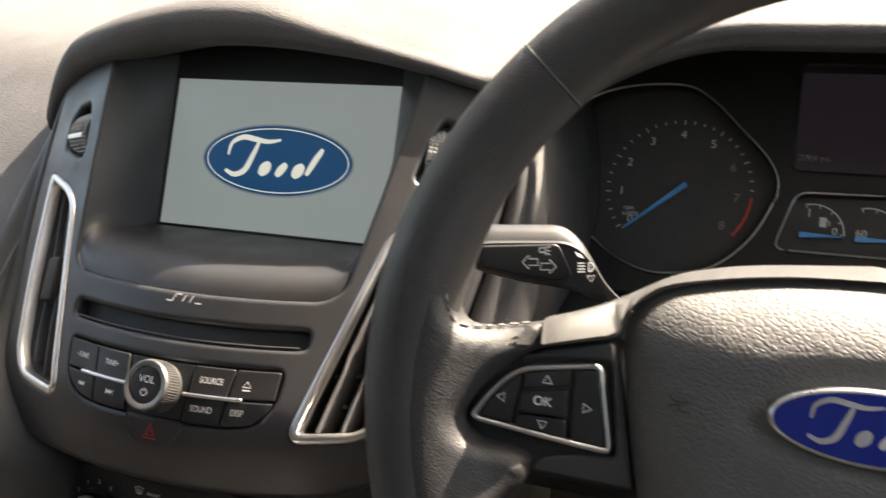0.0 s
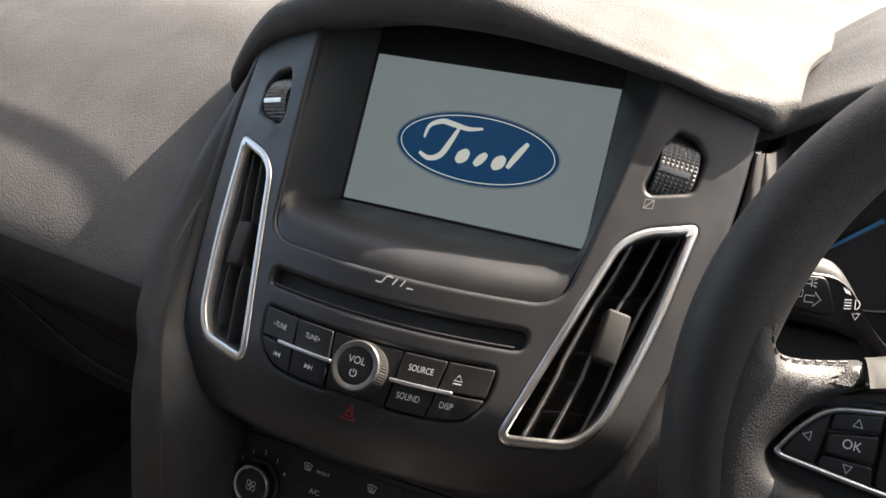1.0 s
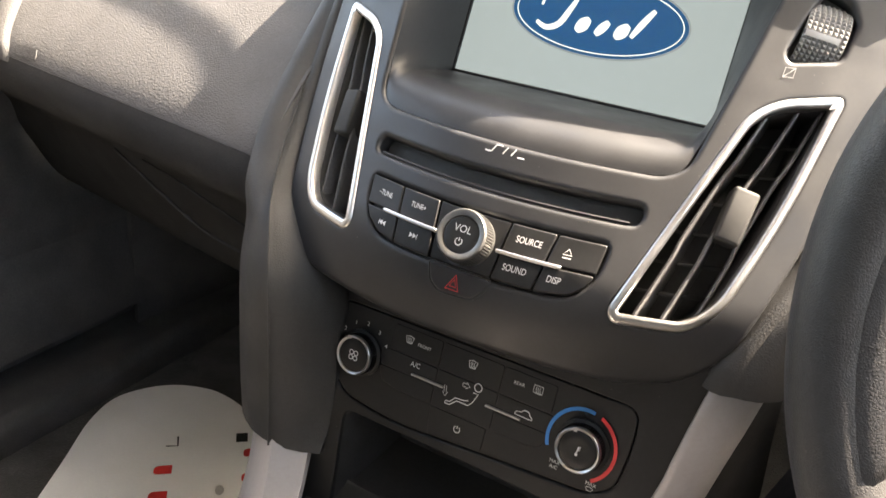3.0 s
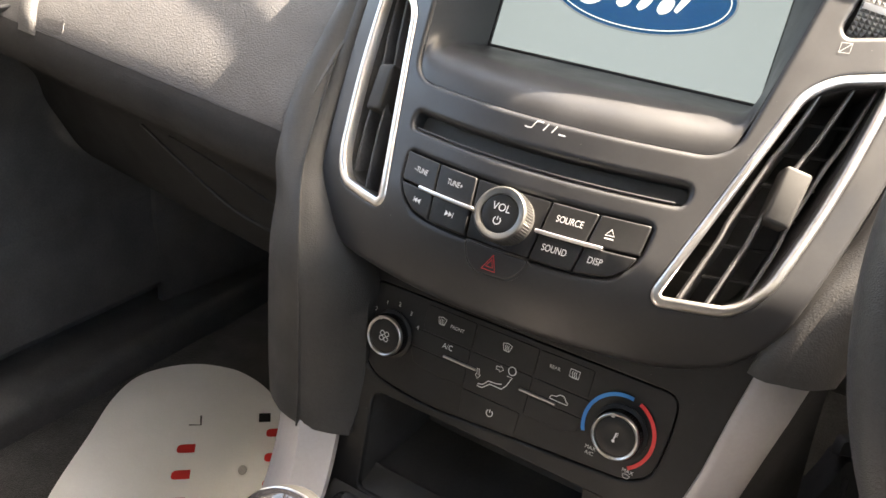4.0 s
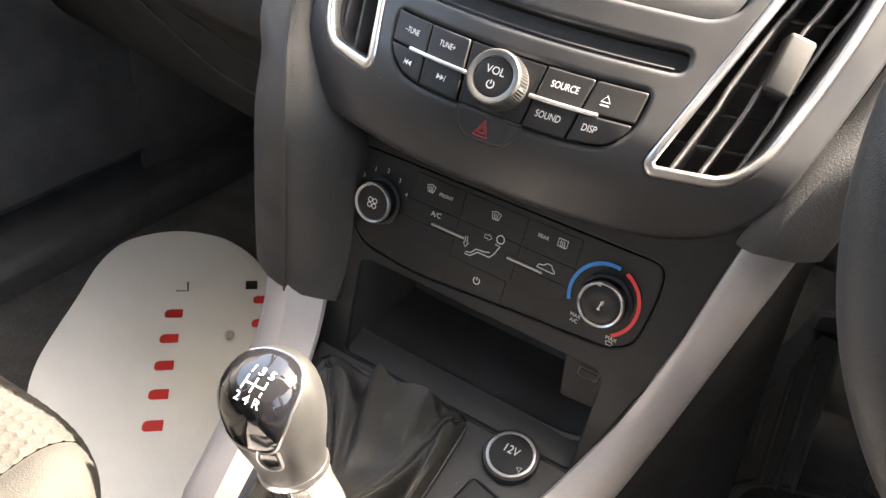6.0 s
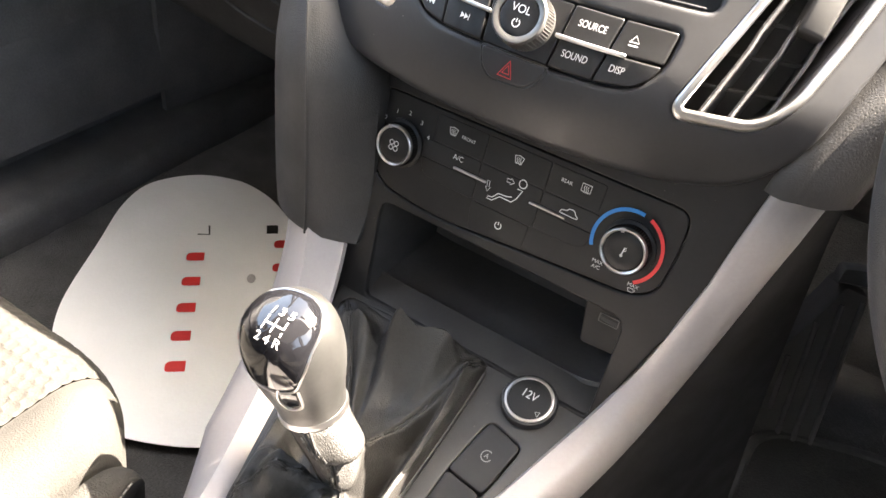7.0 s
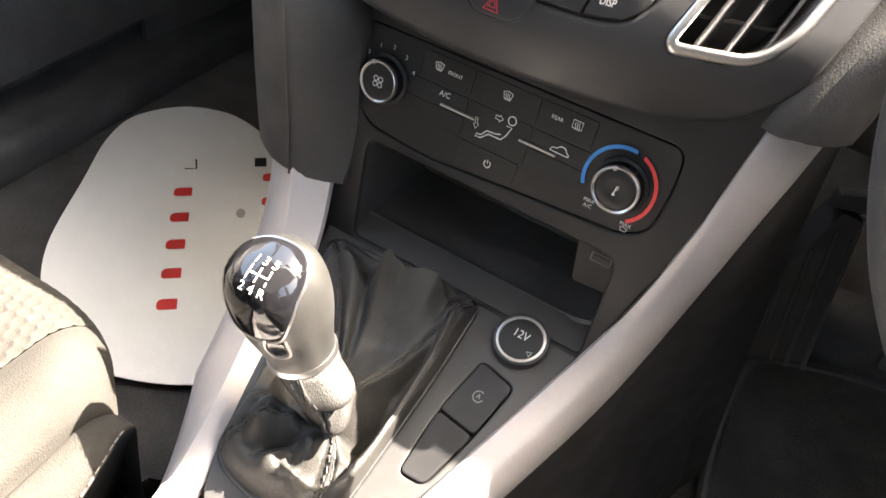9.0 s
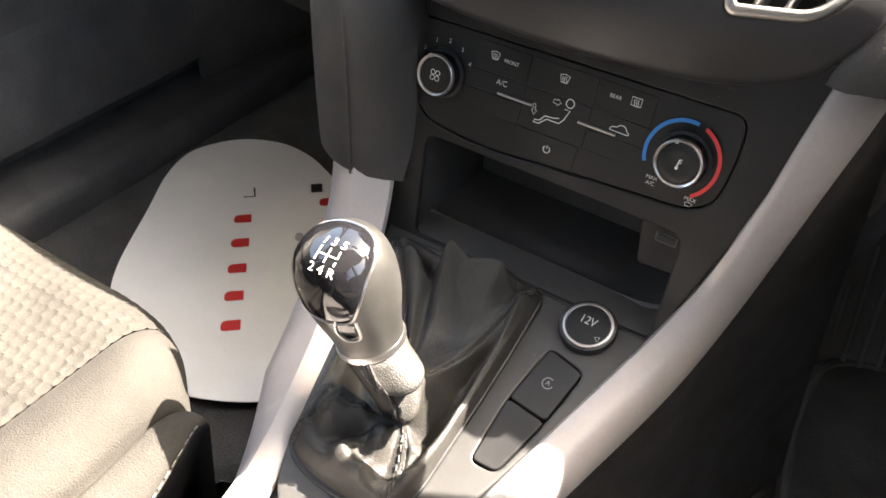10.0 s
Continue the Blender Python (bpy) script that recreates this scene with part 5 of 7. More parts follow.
def side_rail(s):
    """The silver rail that comes down the side of the stack and runs along the console, and the dark flank below it."""
    if s > 0:
        crest = [(0.150, -0.070, 0.590), (0.1395, -0.100, 0.545), (0.1310, -0.113, 0.490), (0.1225, -0.118, 0.435), (0.1120, -0.128, 0.393), (0.0985, -0.165, 0.374), (0.0830, -0.215, 0.356), (0.0680, -0.262, 0.340), (0.0600, -0.310, 0.325), (0.0580, -0.40, 0.318), (0.058, -0.60, 0.318)]
    else:
        crest = [(0.1270, -0.137, 0.424), (0.1230, -0.141, 0.408), (0.1140, -0.158, 0.386), (0.1000, -0.195, 0.366), (0.0870, -0.238, 0.350), (0.0770, -0.280, 0.335), (0.0690, -0.315, 0.323), (0.0640, -0.40, 0.318), (0.062, -0.60, 0.318)]
    line = smooth_path(crest, 0.005)
    n = len(line)
    for k in range(70):
        line = [line[0]] + [line[i - 1] * 0.25 + line[i] * 0.5 + line[i + 1] * 0.25 for i in range(1, n - 1)] + [line[-1]]
    rows, flank = [], []
    for i, p in enumerate(line):
        d = (line[min(i + 3, n - 1)] - line[max(i - 3, 0)]).normalized()
        o = Vector((1, 0, 0))
        o = (o - d * o.dot(d)).normalized()
        up = o.cross(d)
        if up.z - up.y < 0:
            up = -up
        high = max(0.0, min(1.0, (p.z - 0.36) / 0.17)) if s > 0 else 0.25
        w = 0.0145 + 0.007 * high
        near = 0.0130 - 0.0090 * max(0.0, min(1.0, (p.z - 0.375) / 0.115))
        sec = [(-near, -0.014), (-near, -0.0035), (-0.85 * near, -0.0008), (-0.45 * near, 0.0), (0.001, -0.0004), (0.35 * w, -0.0026), (0.62 * w, -0.0070), (0.85 * w, -0.0130), (0.97 * w, -0.0200), (w, -0.0265), (0.8 * w, -0.030), (0.0, -0.028)]
        if s < 0:
            wi = 1.6 - 0.6 * min(1.0, i / 22)
            wo = 1.0 - 0.72 * min(1.0, max(0.0, (-0.252 - p.y) / 0.085))
            sec = [(-0.0160 * wi, -0.0130), (-0.0155 * wi, -0.0095), (-0.008 * wi, -0.0040), (-0.0030, -0.0012), (0.0, 0.0), (0.0030, -0.0016), (0.014 * wo, -0.0080), (0.024 * wo, -0.0150), (0.0325 * wo, -0.0230), (0.0350 * wo, -0.033), (0.022 * wo, -0.038), (-0.004, -0.03)]
        at = lambda a, b: Vector(((p + o * a + up * b).x * s, (p + o * a + up * b).y, (p + o * a + up * b).z))
        rows.append([at(a, b) for a, b in sec])
        low = at(0.9 * w, -0.024) if s > 0 else at(0.030 * wo, -0.030)
        drop = [low]
        for k in range(1, 7):
            f = k / 6
            drop.append(Vector((low.x + s * (0.004 * f + 0.026 * f ** 1.6), low.y + 0.10 * f * high, low.z + (0.105 - low.z) * f)))
        flank.append(drop)
    part("side_rail", loft(rows, closed=True, caps=True), SILVER, console, "satin silver painted rail")
    part("console_flank", thicken(loft(flank), 0.004), SHADED_FLANK, console, "plastic console side, darkened in colour for footwell shade")


for s in (-1, 1):
    side_rail(s)


def power_socket():
    m = frame_on(deck, 0.0585, -0.143, 0.0)
    t = thing("power_socket", m.translation, "round black power socket cap with a bright ring", "socket")
    part("collar", turned([(0.0178, -0.004), (0.0178, 0.0035), (0.0172, 0.0050), (0.0158, 0.0054), (0.0150, 0.0050)], m, 48), SATIN, t)
    part("ring", turned([(0.0158, 0.0050), (0.0154, 0.0060), (0.0142, 0.0062), (0.0136, 0.0056)], m, 56), CHROME, t, "bright ring")
    part("cap", turned([(0.0138, 0.0050), (0.0135, 0.0057), (0.010, 0.0060), (0, 0.0060)], m, 48), BUTTON, t)
    top = lambda a, b, d: m @ Vector((a, b, 0.0061 - d))
    lettering("12V", top, -0.001, 0.002, 0.0058, WHITE, t, turn=0, squeeze=0.85)
    strokes([[(0.0075, -0.0062), (0.0105, -0.0050), (0.0100, -0.0085)]], top, 0.0005, WHITE, t, 0.0004, "lid_mark", closed=True)


power_socket()

# ---- gear lever ----
KNOB = Vector((-0.040, -0.250, 0.446))


RING = KNOB + Vector((0.0115, 0.004, -0.0465))


def gear_lever():
    lever = thing("gear_lever", deck(-0.032, -0.215, 0), "gear lever, silver and black knob above a leather boot", "gear lever")
    # the boot: from the frame in soft folds to a sleeve that climbs to the knob
    rim = [Vector(deck(p.x, p.y, 0.003)) for p in rounded(BOOT_RIM, BOOT_R, 0.0016)]
    n = len(rim)
    cen = Vector((0, 0, 0))
    for p in rim:
        cen += p / n
    foot = Vector((-0.009, -0.242, 0.350))
    corner = [math.atan2(c[1] - cen.y, c[0] - cen.x) for c in (BOOT_RIM[0], BOOT_RIM[1], BOOT_RIM[3], BOOT_RIM[5])]
    rows = []
    levels = 110
    split = 0.62

    def gap(a, b):
        return (a - b + math.pi) % (2 * math.pi) - math.pi

    def step(t):
        t = min(1.0, max(0.0, t))
        return t * t * (3 - 2 * t)

    def hung(ang):
        # the leather hangs higher from the sleeve on the far side
        return Vector((-0.004, 0.004, 0.018)) * step((math.cos(gap(ang, 1.15)) + 0.35) / 1.1)

    def girth(ang):
        return 0.0120 + 0.0015 * math.sin(2 * ang + 0.8)

    def along(t, knots):
        for (a, u), (b, v) in zip(knots, knots[1:]):
            if t <= b:
                return u + (v - u) * step((t - a) / (b - a))
        return knots[-1][1]

    def sleeve_seam(g):
        return -1.18 + 0.28 * math.sin(math.pi * min(1.0, max(0.0, 1.25 * (0.85 - g))))

    for k in range(levels + 1):
        f = k / levels
        row = []
        for i, p in enumerate(rim):
            ang = math.atan2(p.y - cen.y, p.x - cen.x)
            d = Vector((math.cos(ang), math.sin(ang), 0))
            nx, ny = (p.x - cen.x) / 0.052, (p.y - cen.y) / 0.080
            ahead, rear = step((ny - 0.40) / 0.45), step((-ny - 0.30) / 0.45)
            right, left = step((nx - 0.15) / 0.45) * (1 - ahead) * (1 - rear), step((-nx - 0.10) / 0.45) * (1 - ahead) * (1 - rear)
            if f < split:
                g = f / split
                q = p.lerp(foot + hung(ang) + d * girth(ang), g)
                w1, w2 = wave(q.x, q.y, 0.2, 38), wave(q.x, q.y, 1.7, 95)
                h = 0.0040 * math.exp(-((g - 0.05) / 0.05) ** 2)
                # the far side: a crest that runs along the frame, puffed at one corner and pinched beside it
                t = gap(corner[1], ang) / gap(corner[1], corner[0])
                tall = along(t, ((-0.2, 0.004), (0.0, 0.010), (0.13, 0.015), (0.27, 0.004), (0.40, 0.031), (0.58, 0.022), (0.80, 0.024), (0.91, 0.006), (1.0, 0.009), (1.3, 0.004)))
                at_g = along(t, ((0.0, 0.20), (0.27, 0.30), (0.42, 0.20), (0.75, 0.15), (1.0, 0.18)))
                h += ahead * 1.2 * tall * math.exp(-abs((g - at_g) / (0.22 if g > at_g else 0.10)) ** 1.1)
                # a round roll along the driver's side, and the wells beside the sleeve
                h += step((nx - 0.15) / 0.40) * (1 - step((ny - 0.72) / 0.24)) * 0.0150 * math.exp(-abs((g - 0.15) / 0.14) ** 2.6)
                h += left * 0.0040 * math.exp(-((g - 0.10) / 0.09) ** 2)
                h -= (0.018 * right + 0.016 * left + 0.012 * ahead + 0.004 * rear) * math.sin(math.pi * min(1.0, max(0.0, (g - 0.22) / 0.78))) ** 1.1
                # crumpled heap on the near side
                near_left, near_right = gap(ang, -2.15), gap(ang, -1.20)
                pile = 0.013 * step(g / 0.20) * (1 - step((g - 0.72) / 0.28))
                pile += 0.009 * math.exp(-(near_left / 0.34) ** 2 - ((g - 0.42) / 0.16) ** 2)
                pile += 0.007 * math.exp(-(gap(ang, -1.55) / 0.22) ** 2 - ((g - 0.26) / 0.14) ** 2)
                pile -= 0.012 * math.exp(-(gap(ang, -1.80) / 0.10) ** 2 - ((g - 0.55) / 0.20) ** 2)
                pile += 0.0075 * (abs(math.sin(7.5 * g + 2.6 * ang + 3.0 * w1)) - 0.6) * math.sin(math.pi * g)
                pile += 0.0045 * abs(math.sin(11.0 * near_right + 2.0 * w1)) * math.exp(-(near_right / 0.34) ** 2 - ((g - 0.2) / 0.18) ** 2)
                pile += 0.0045 * math.sin(24 * gap(ang, -2.55) + 5 * g) * math.exp(-(gap(ang, -2.6) / 0.22) ** 2 - ((g - 0.22) / 0.18) ** 2)
                h += rear * pile * (1 - 0.8 * step((nx - 0.25) / 0.45))
                # taut seams from the corners, each with a ridge to both sides of a groove
                for c, bend, high in zip(corner, (0.06, -0.15, -0.2, 0.2), (0.006, 0.006, 0.004, 0.003)):
                    x = gap(ang, c + bend * math.sin(1.6 * g))
                    h += high * (math.exp(-(x / 0.16) ** 2) - 0.75 * math.exp(-(x / 0.035) ** 2)) * math.sin(math.pi * min(1.0, 0.10 + g * 0.95))
                # pinched creases by the far corner on the driver's side
                x = gap(ang, corner[0])
                h += 0.0022 * math.sin(20 * x + 7 * g) * math.exp(-(x / 0.32) ** 2 - ((g - 0.20) / 0.16) ** 2)
                fine = 0.0026 * (1 - 3.0 * abs(w1)) + 0.0012 * (0.6 - 2.0 * abs(w2))
                q.z += h + fine * math.sin(math.pi * min(1.0, g * 1.1)) * (0.6 + 0.7 * rear)
                q += d * 0.0035 * rear * math.exp(-((g - 0.13) / 0.10) ** 2)
            else:
                g = (f - split) / (1 - split)
                c = (foot + hung(ang)).lerp(RING + (KNOB - RING) * 0.13, g) + Vector((0.007, -0.005, 0)) * math.sin(math.pi * g)
                r = girth(ang) * (1 - g) + (0.0186 if g < 0.95 else 0.0172) * g
                r -= 0.0015 * math.sin(math.pi * g) ** 1.3
                # slack bulges on the driver's side with a deep crease between them
                r += 0.0105 * math.exp(-(gap(ang, -0.15) / 0.70) ** 2 - ((g - 0.70) / 0.16) ** 2)
                r += 0.0085 * math.exp(-(gap(ang, -0.55) / 0.55) ** 2 - ((g - 0.27) / 0.13) ** 2)
                r -= 0.0060 * math.exp(-(gap(ang, -0.35) / 0.75) ** 2 - ((g - 0.48 + 0.10 * math.sin(ang)) / 0.07) ** 2)
                # the seam's raised edges with a groove between them
                x = gap(ang, sleeve_seam(g))
                r += 0.0014 * math.exp(-(x / 0.24) ** 2) - 0.0014 * math.exp(-(x / 0.05) ** 2)
                # soft gathers
                r += 0.0007 * math.sin(11 * g + 1.6 * math.sin(ang + 0.7)) * math.sin(math.pi * min(1.0, g * 1.1))
                r += 0.0009 * wave(math.cos(ang) * 1.2, math.sin(ang) * 1.2, g * 3, 1.4)
                q = c + d * r
                q.z += 0.004 * math.cos(ang + 0.6) * (1 - g)
            row.append(q)
        rows.append(row)
    for k in range(1):
        rows = [rows[0]] + [[rows[j][i] * 0.5 + (rows[j - 1][i] + rows[j + 1][i] + rows[j][i - 1] + rows[j][(i + 1) % n]) * 0.125 for i in range(n)] for j in range(1, levels)] + [rows[-1]]
    boot = part("boot", loft(rows, closed=True), LEATHER, lever, "creased black leather boot with twin stitching")
    starts = [min(range(n), key=lambda i: abs(gap(math.atan2(rim[i].y - cen.y, rim[i].x - cen.x), c))) for c in corner]
    def proud(k, i):
        nrm = (rows[k][(i + 1) % n] - rows[k][i - 1]).cross(rows[min(k + 1, levels)][i] - rows[max(k - 1, 0)][i]).normalized()
        if nrm.z < 0 and k < levels * split:
            nrm = -nrm
        if k >= levels * split and nrm.dot(rows[k][i] - sum(rows[k], Vector()) / n) < 0:
            nrm = -nrm
        return rows[k][i] + nrm * 0.0006

    # the sleeve's own seam, down its near side
    angles = [math.atan2(p.y - cen.y, p.x - cen.x) for p in rim]

    def on_seam(k, turn):
        want = sleeve_seam((k / levels - split) / (1 - split)) + turn
        return proud(k, min(range(n), key=lambda i: abs(gap(angles[i], want))))

    for turn in (-0.17, 0.17):
        stitch_row([on_seam(k, turn) for k in range(int(levels * split) + 1, levels - 3, 2)], BOOT_THREAD, boot, 0.0030, 0.0018, 0.0005)
    for start, turn in zip(starts, (0.010, -0.025, -0.03, 0.03)):
        at = lambda k, off: rows[k][(start + off + int(round(n * turn * math.sin(min(1.0, k / levels / split) * 1.6)))) % n]
        for off in (-2, 2):
            stitch_row([proud(k, (start + off + int(round(n * turn * math.sin(min(1.0, k / levels / split) * 1.6)))) % n) for k in range(2, int(levels * split), 2)], BOOT_THREAD, boot, 0.0034, 0.0018, 0.0006)
        part("seam", tube(smooth_path([at(k, 0) for k in range(0, levels - 1, 4)], 0.002), 0.0009, 6), LEATHER, boot)

    # the knob: one smooth body, full at the top and narrowing to its ring
    axis = (KNOB - RING).normalized()
    low = Matrix.Translation(KNOB) @ axis.to_track_quat("Z", "Y").to_matrix().to_4x4()
    profile = [(0.0195, -0.0425), (0.0200, -0.0370), (0.0218, -0.0285), (0.0243, -0.0190), (0.0262, -0.0095), (0.0270, 0.0), (0.0266, 0.0080), (0.0250, 0.0150), (0.0218, 0.0212), (0.0165, 0.0258), (0.0095, 0.0284), (0.0, 0.0292)]

    def girth_at(z):
        if z <= profile[0][1]:
            return profile[0][0]
        for (r0, z0), (r1, z1) in zip(profile, profile[1:]):
            if z <= z1:
                return r0 + (r1 - r0) * (z - z0) / (z1 - z0)
        return 0.0

    line = smooth_path([(r, 0, z) for r, z in profile], 0.0015)
    body = turned([(max(0.0, p.x), p.z) for p in line[:-1]] + [(0, 0.0292)], low, 64)
    knob = part("knob", body, KNOB_SILVER, lever, "satin silver knob body")
    part("neck_ring", turned([(0.0185, -0.0475), (0.0200, -0.0465), (0.0203, -0.0445), (0.0197, -0.0422), (0.0185, -0.0422)], low, 48), CHROME, lever, "satin metal ring")

    # the gloss black shield on the face that looks back and up
    inv = low.to_3x3().inverted()
    out = (inv @ Vector((0.0064, -0.0149, 0.0257))).normalized()
    right = inv @ Vector((0.976, 0.162, -0.147))
    right = (right - out * right.dot(out)).normalized()
    above = out.cross(right)
    heart = Vector((0, 0, 0))

    def shield(a, b, d):
        r = math.hypot(a, b)
        v = out if r < 1e-6 else out * math.cos(r) + (right * a + above * b) * (math.sin(r) / r)
        lo, hi = 0.0, 0.05
        for k in range(26):
            m = (lo + hi) / 2
            p = heart + v * m
            if math.hypot(p.x, p.y) < girth_at(p.z) and p.z < 0.0292:
                lo = m
            else:
                hi = m
        return low @ (heart + v * (lo + 0.0007 - d))

    shape = [Vector((p.x, p.y)) for p in smooth_path([(x, y, 0) for x, y in ((-1.75, -0.70), (-1.70, -0.05), (-1.25, 0.50), (-0.55, 0.84), (0.20, 0.78), (0.52, 0.38), (0.62, -0.10), (0.72, -0.55), (0.74, -1.00), (0.45, -1.24), (-0.20, -1.38), (-1.10, -1.30))], 0.06, closed=True)]
    part("shield", shield_skin(shield, shape), GLOSS, knob, "gloss black shield with the shift pattern")
    part("shield_frame", tube(smooth_path([shield(p.x, p.y, 0.0003) for p in shape], 0.0012, closed=True), 0.0008, 8, closed=True), CHROME, knob, "thin chrome frame")
    part("lock_tab", shield_skin(shield, [Vector(q) for q in ((0.42, -1.22), (0.80, -1.10), (0.98, -1.34), (0.78, -1.52), (0.50, -1.46))]), GLOSS, knob, "small dark tab under the shield")
    part("tab_frame", tube(smooth_path([shield(a, b, 0.0002) for a, b in ((0.36, -1.18), (0.44, -1.50), (0.78, -1.60), (1.06, -1.36), (0.82, -1.02))], 0.0012), 0.0008, 8), CHROME, knob, "chrome loop")
    flat = lambda a, b, d: shield(a / 0.030, b / 0.030, d)
    for text, a, b in (("1", -0.0104, 0.0074), ("3", -0.0050, 0.0074), ("5", 0.0004, 0.0074), ("2", -0.0104, -0.0078), ("4", -0.0050, -0.0078), ("R", 0.0004, -0.0078)):
        lettering(text, flat, a, b, 0.0047, WHITE, knob, raise_by=0.0010, name="shift_numeral", bold=0.00005)
    strokes([[(-0.0104, 0.0038), (-0.0104, -0.0040)], [(-0.0050, 0.0038), (-0.0050, -0.0040)], [(-0.0104, 0.0), (0.0004, 0.0)], [(0.0004, 0.0038), (0.0004, 0.0)], [(0.0004, -0.0018), (0.0004, -0.0040)]], flat, 0.0007, WHITE, knob, 0.0010, "shift_pattern")
    return lever


def shield_skin(where, shape):
    bm = bmesh.new()
    mid = sum((Vector(p) for p in shape), Vector((0, 0))) / len(shape)
    rings = [[mid.lerp(p, f) for p in shape] for f in (0.12, 0.3, 0.5, 0.7, 0.85, 0.94, 1.0)]
    vs = [[bm.verts.new(where(p.x, p.y, -0.0004 if k < 6 else 0.0006)) for p in r] for k, r in enumerate(rings)]
    n = len(shape)
    for a, b in zip(vs, vs[1:]):
        for i in range(n):
            bm.faces.new((a[i], a[(i + 1) % n], b[(i + 1) % n], b[i]))
    bm.faces.new(vs[0])
    return bm


gear_lever()
# ---- steering wheel ----
WHEEL_C = Vector((0.353, -0.188, 0.677))
WHEEL = Matrix.Translation(WHEEL_C) @ Matrix.Rotation(radians(90 - 19), 4, "X")  # x across, y up the wheel, z towards the driver
RIM_R = 0.1685


def on_wheel(a, b, d):
    return WHEEL @ Vector((a, b, -d))


def steering_wheel():
    wheel = thing("steering_wheel", on_wheel(0, 0, 0.05), "black leather steering wheel with grey spokes and buttons", "steering wheel")

    def step(t):
        t = min(1.0, max(0.0, t))
        return t * t * (3 - 2 * t)

    def thick(a):
        # fuller at the thumb grips
        g = sum(math.exp(-((a - c) / 0.24) ** 2) for c in (math.pi * 0.93, math.pi * 0.07))
        return 0.0160 + 0.0012 * g

    def ring(u, v):
        a, b = 2 * math.pi * u, 2 * math.pi * v
        r = thick(a % (2 * math.pi))
        c = RIM_R + r * math.cos(b)
        dent = sum(0.0009 * math.exp(-((a - s) / 0.006) ** 2) for s in (radians(136), radians(44)))
        return WHEEL @ Vector(((c - dent * math.cos(b)) * math.cos(a), (c - dent * math.cos(b)) * math.sin(a), (r * 1.1 - dent) * math.sin(b)))

    bm = grid(ring, 300, 24, close_u=True)
    bmesh.ops.remove_doubles(bm, verts=bm.verts, dist=1e-6)
    part("rim", bm, RIM_LEATHER, wheel, "smooth worn black leather rim")
    for s in (136, 44):
        part("rim_seam", tube([WHEEL @ Vector((math.cos(radians(s)) * (RIM_R + 0.0156 * math.cos(b)), math.sin(radians(s)) * (RIM_R + 0.0156 * math.cos(b)), 0.0172 * math.sin(b))) for b in (2 * math.pi * k / 24 for k in range(24))], 0.0007, 6, closed=True), INK, wheel)

    # hub pad: a soft cushion that dips round the badge
    side = [(0.0, 0.0500), (0.030, 0.0485), (0.0565, 0.0440), (0.0740, 0.0390), (0.0830, 0.0290), (0.0850, 0.0180), (0.0800, -0.0120), (0.0750, -0.0345), (0.066, -0.060), (0.045, -0.080), (0.0, -0.088)]
    edge = [Vector((p.x, p.y)) for p in smooth_path([(x, y, 0) for x, y in side] + [(-x, y, 0) for x, y in reversed(side[1:-1])], 0.004, closed=True)]

    def pad_z(a, b, f):
        e = math.hypot(a / 0.0345, (b - 0.0040) / 0.0140)
        return 0.0125 * (1 - f ** 3.0) - 0.002 - 9.0 * max(0.0, b - 0.012) ** 2 - 0.0030 * math.exp(-((e - 1.0) / 0.30) ** 2) - 0.005 * f ** 14

    def sunk(a, b, z, dish=0.022):
        # the hub lies below the plane of the rim
        k = 1 + dish / 0.3165
        return WHEEL @ Vector((-0.0466 + (a + 0.0466) * k, 0.0466 + (b - 0.0466) * k, z - dish))

    def dished(a):
        return 0.0050 + 0.30 * max(0.0, 0.141 - abs(a))

    fs = [0.02 + 0.98 * (k / 30) for k in range(31)]
    lines = [[sunk(p.x * f, p.y * f, pad_z(p.x * f, p.y * f, f)) for p in edge] for f in fs]
    part("hub_pad", loft(lines, closed=True, caps=False), HUB, wheel, "grained charcoal hub pad")
    under = grid(lambda u, v: WHEEL @ Vector((0.080 * math.cos(2 * math.pi * u) * (1 - 0.35 * v), -0.014 + 0.056 * math.sin(2 * math.pi * u) * (1 - 0.35 * v), -0.038 - 0.040 * v)), 40, 6, close_u=True)
    part("hub_back", under, DEEP, wheel)
    # badge
    face = lambda a, b, d: sunk(a, b, 0.0120 - d)
    badge = part("badge", plate(face, [Vector(p) for p in arc2(0.0006, 0.0026, 0.0338, 0, 354, 60, 0.0130)], thick=0.006, edge=0.0014), CHROME, wheel, "blue oval badge with a silver edge")
    filled(arc2(0.0006, 0.0026, 0.0320, 0, 354, 60, 0.0114), face, BADGE_BLUE, badge, 0.0004, "badge_oval", "gloss blue oval")
    badge_marks(face, 0.0006, 0.0026, 0.53, BADGE_WHITE, badge, 0.0007)
    on_pad = lambda a, b, d: sunk(a, b, pad_z(a, b, 0.78) + 0.0012 - d)
    strokes([smooth2([(-0.0655, 0.0038), (-0.0645, 0.0016), (-0.0560, 0.0012)]), smooth2([(-0.0628, 0.0014), (-0.0624, -0.0012), (-0.0600, -0.0022), (-0.0576, -0.0010), (-0.0566, 0.0010)]), [(-0.0660, -0.0004), (-0.0628, 0.0)]], on_pad, 0.0006, INK, wheel, 0.0003, "horn_sign")

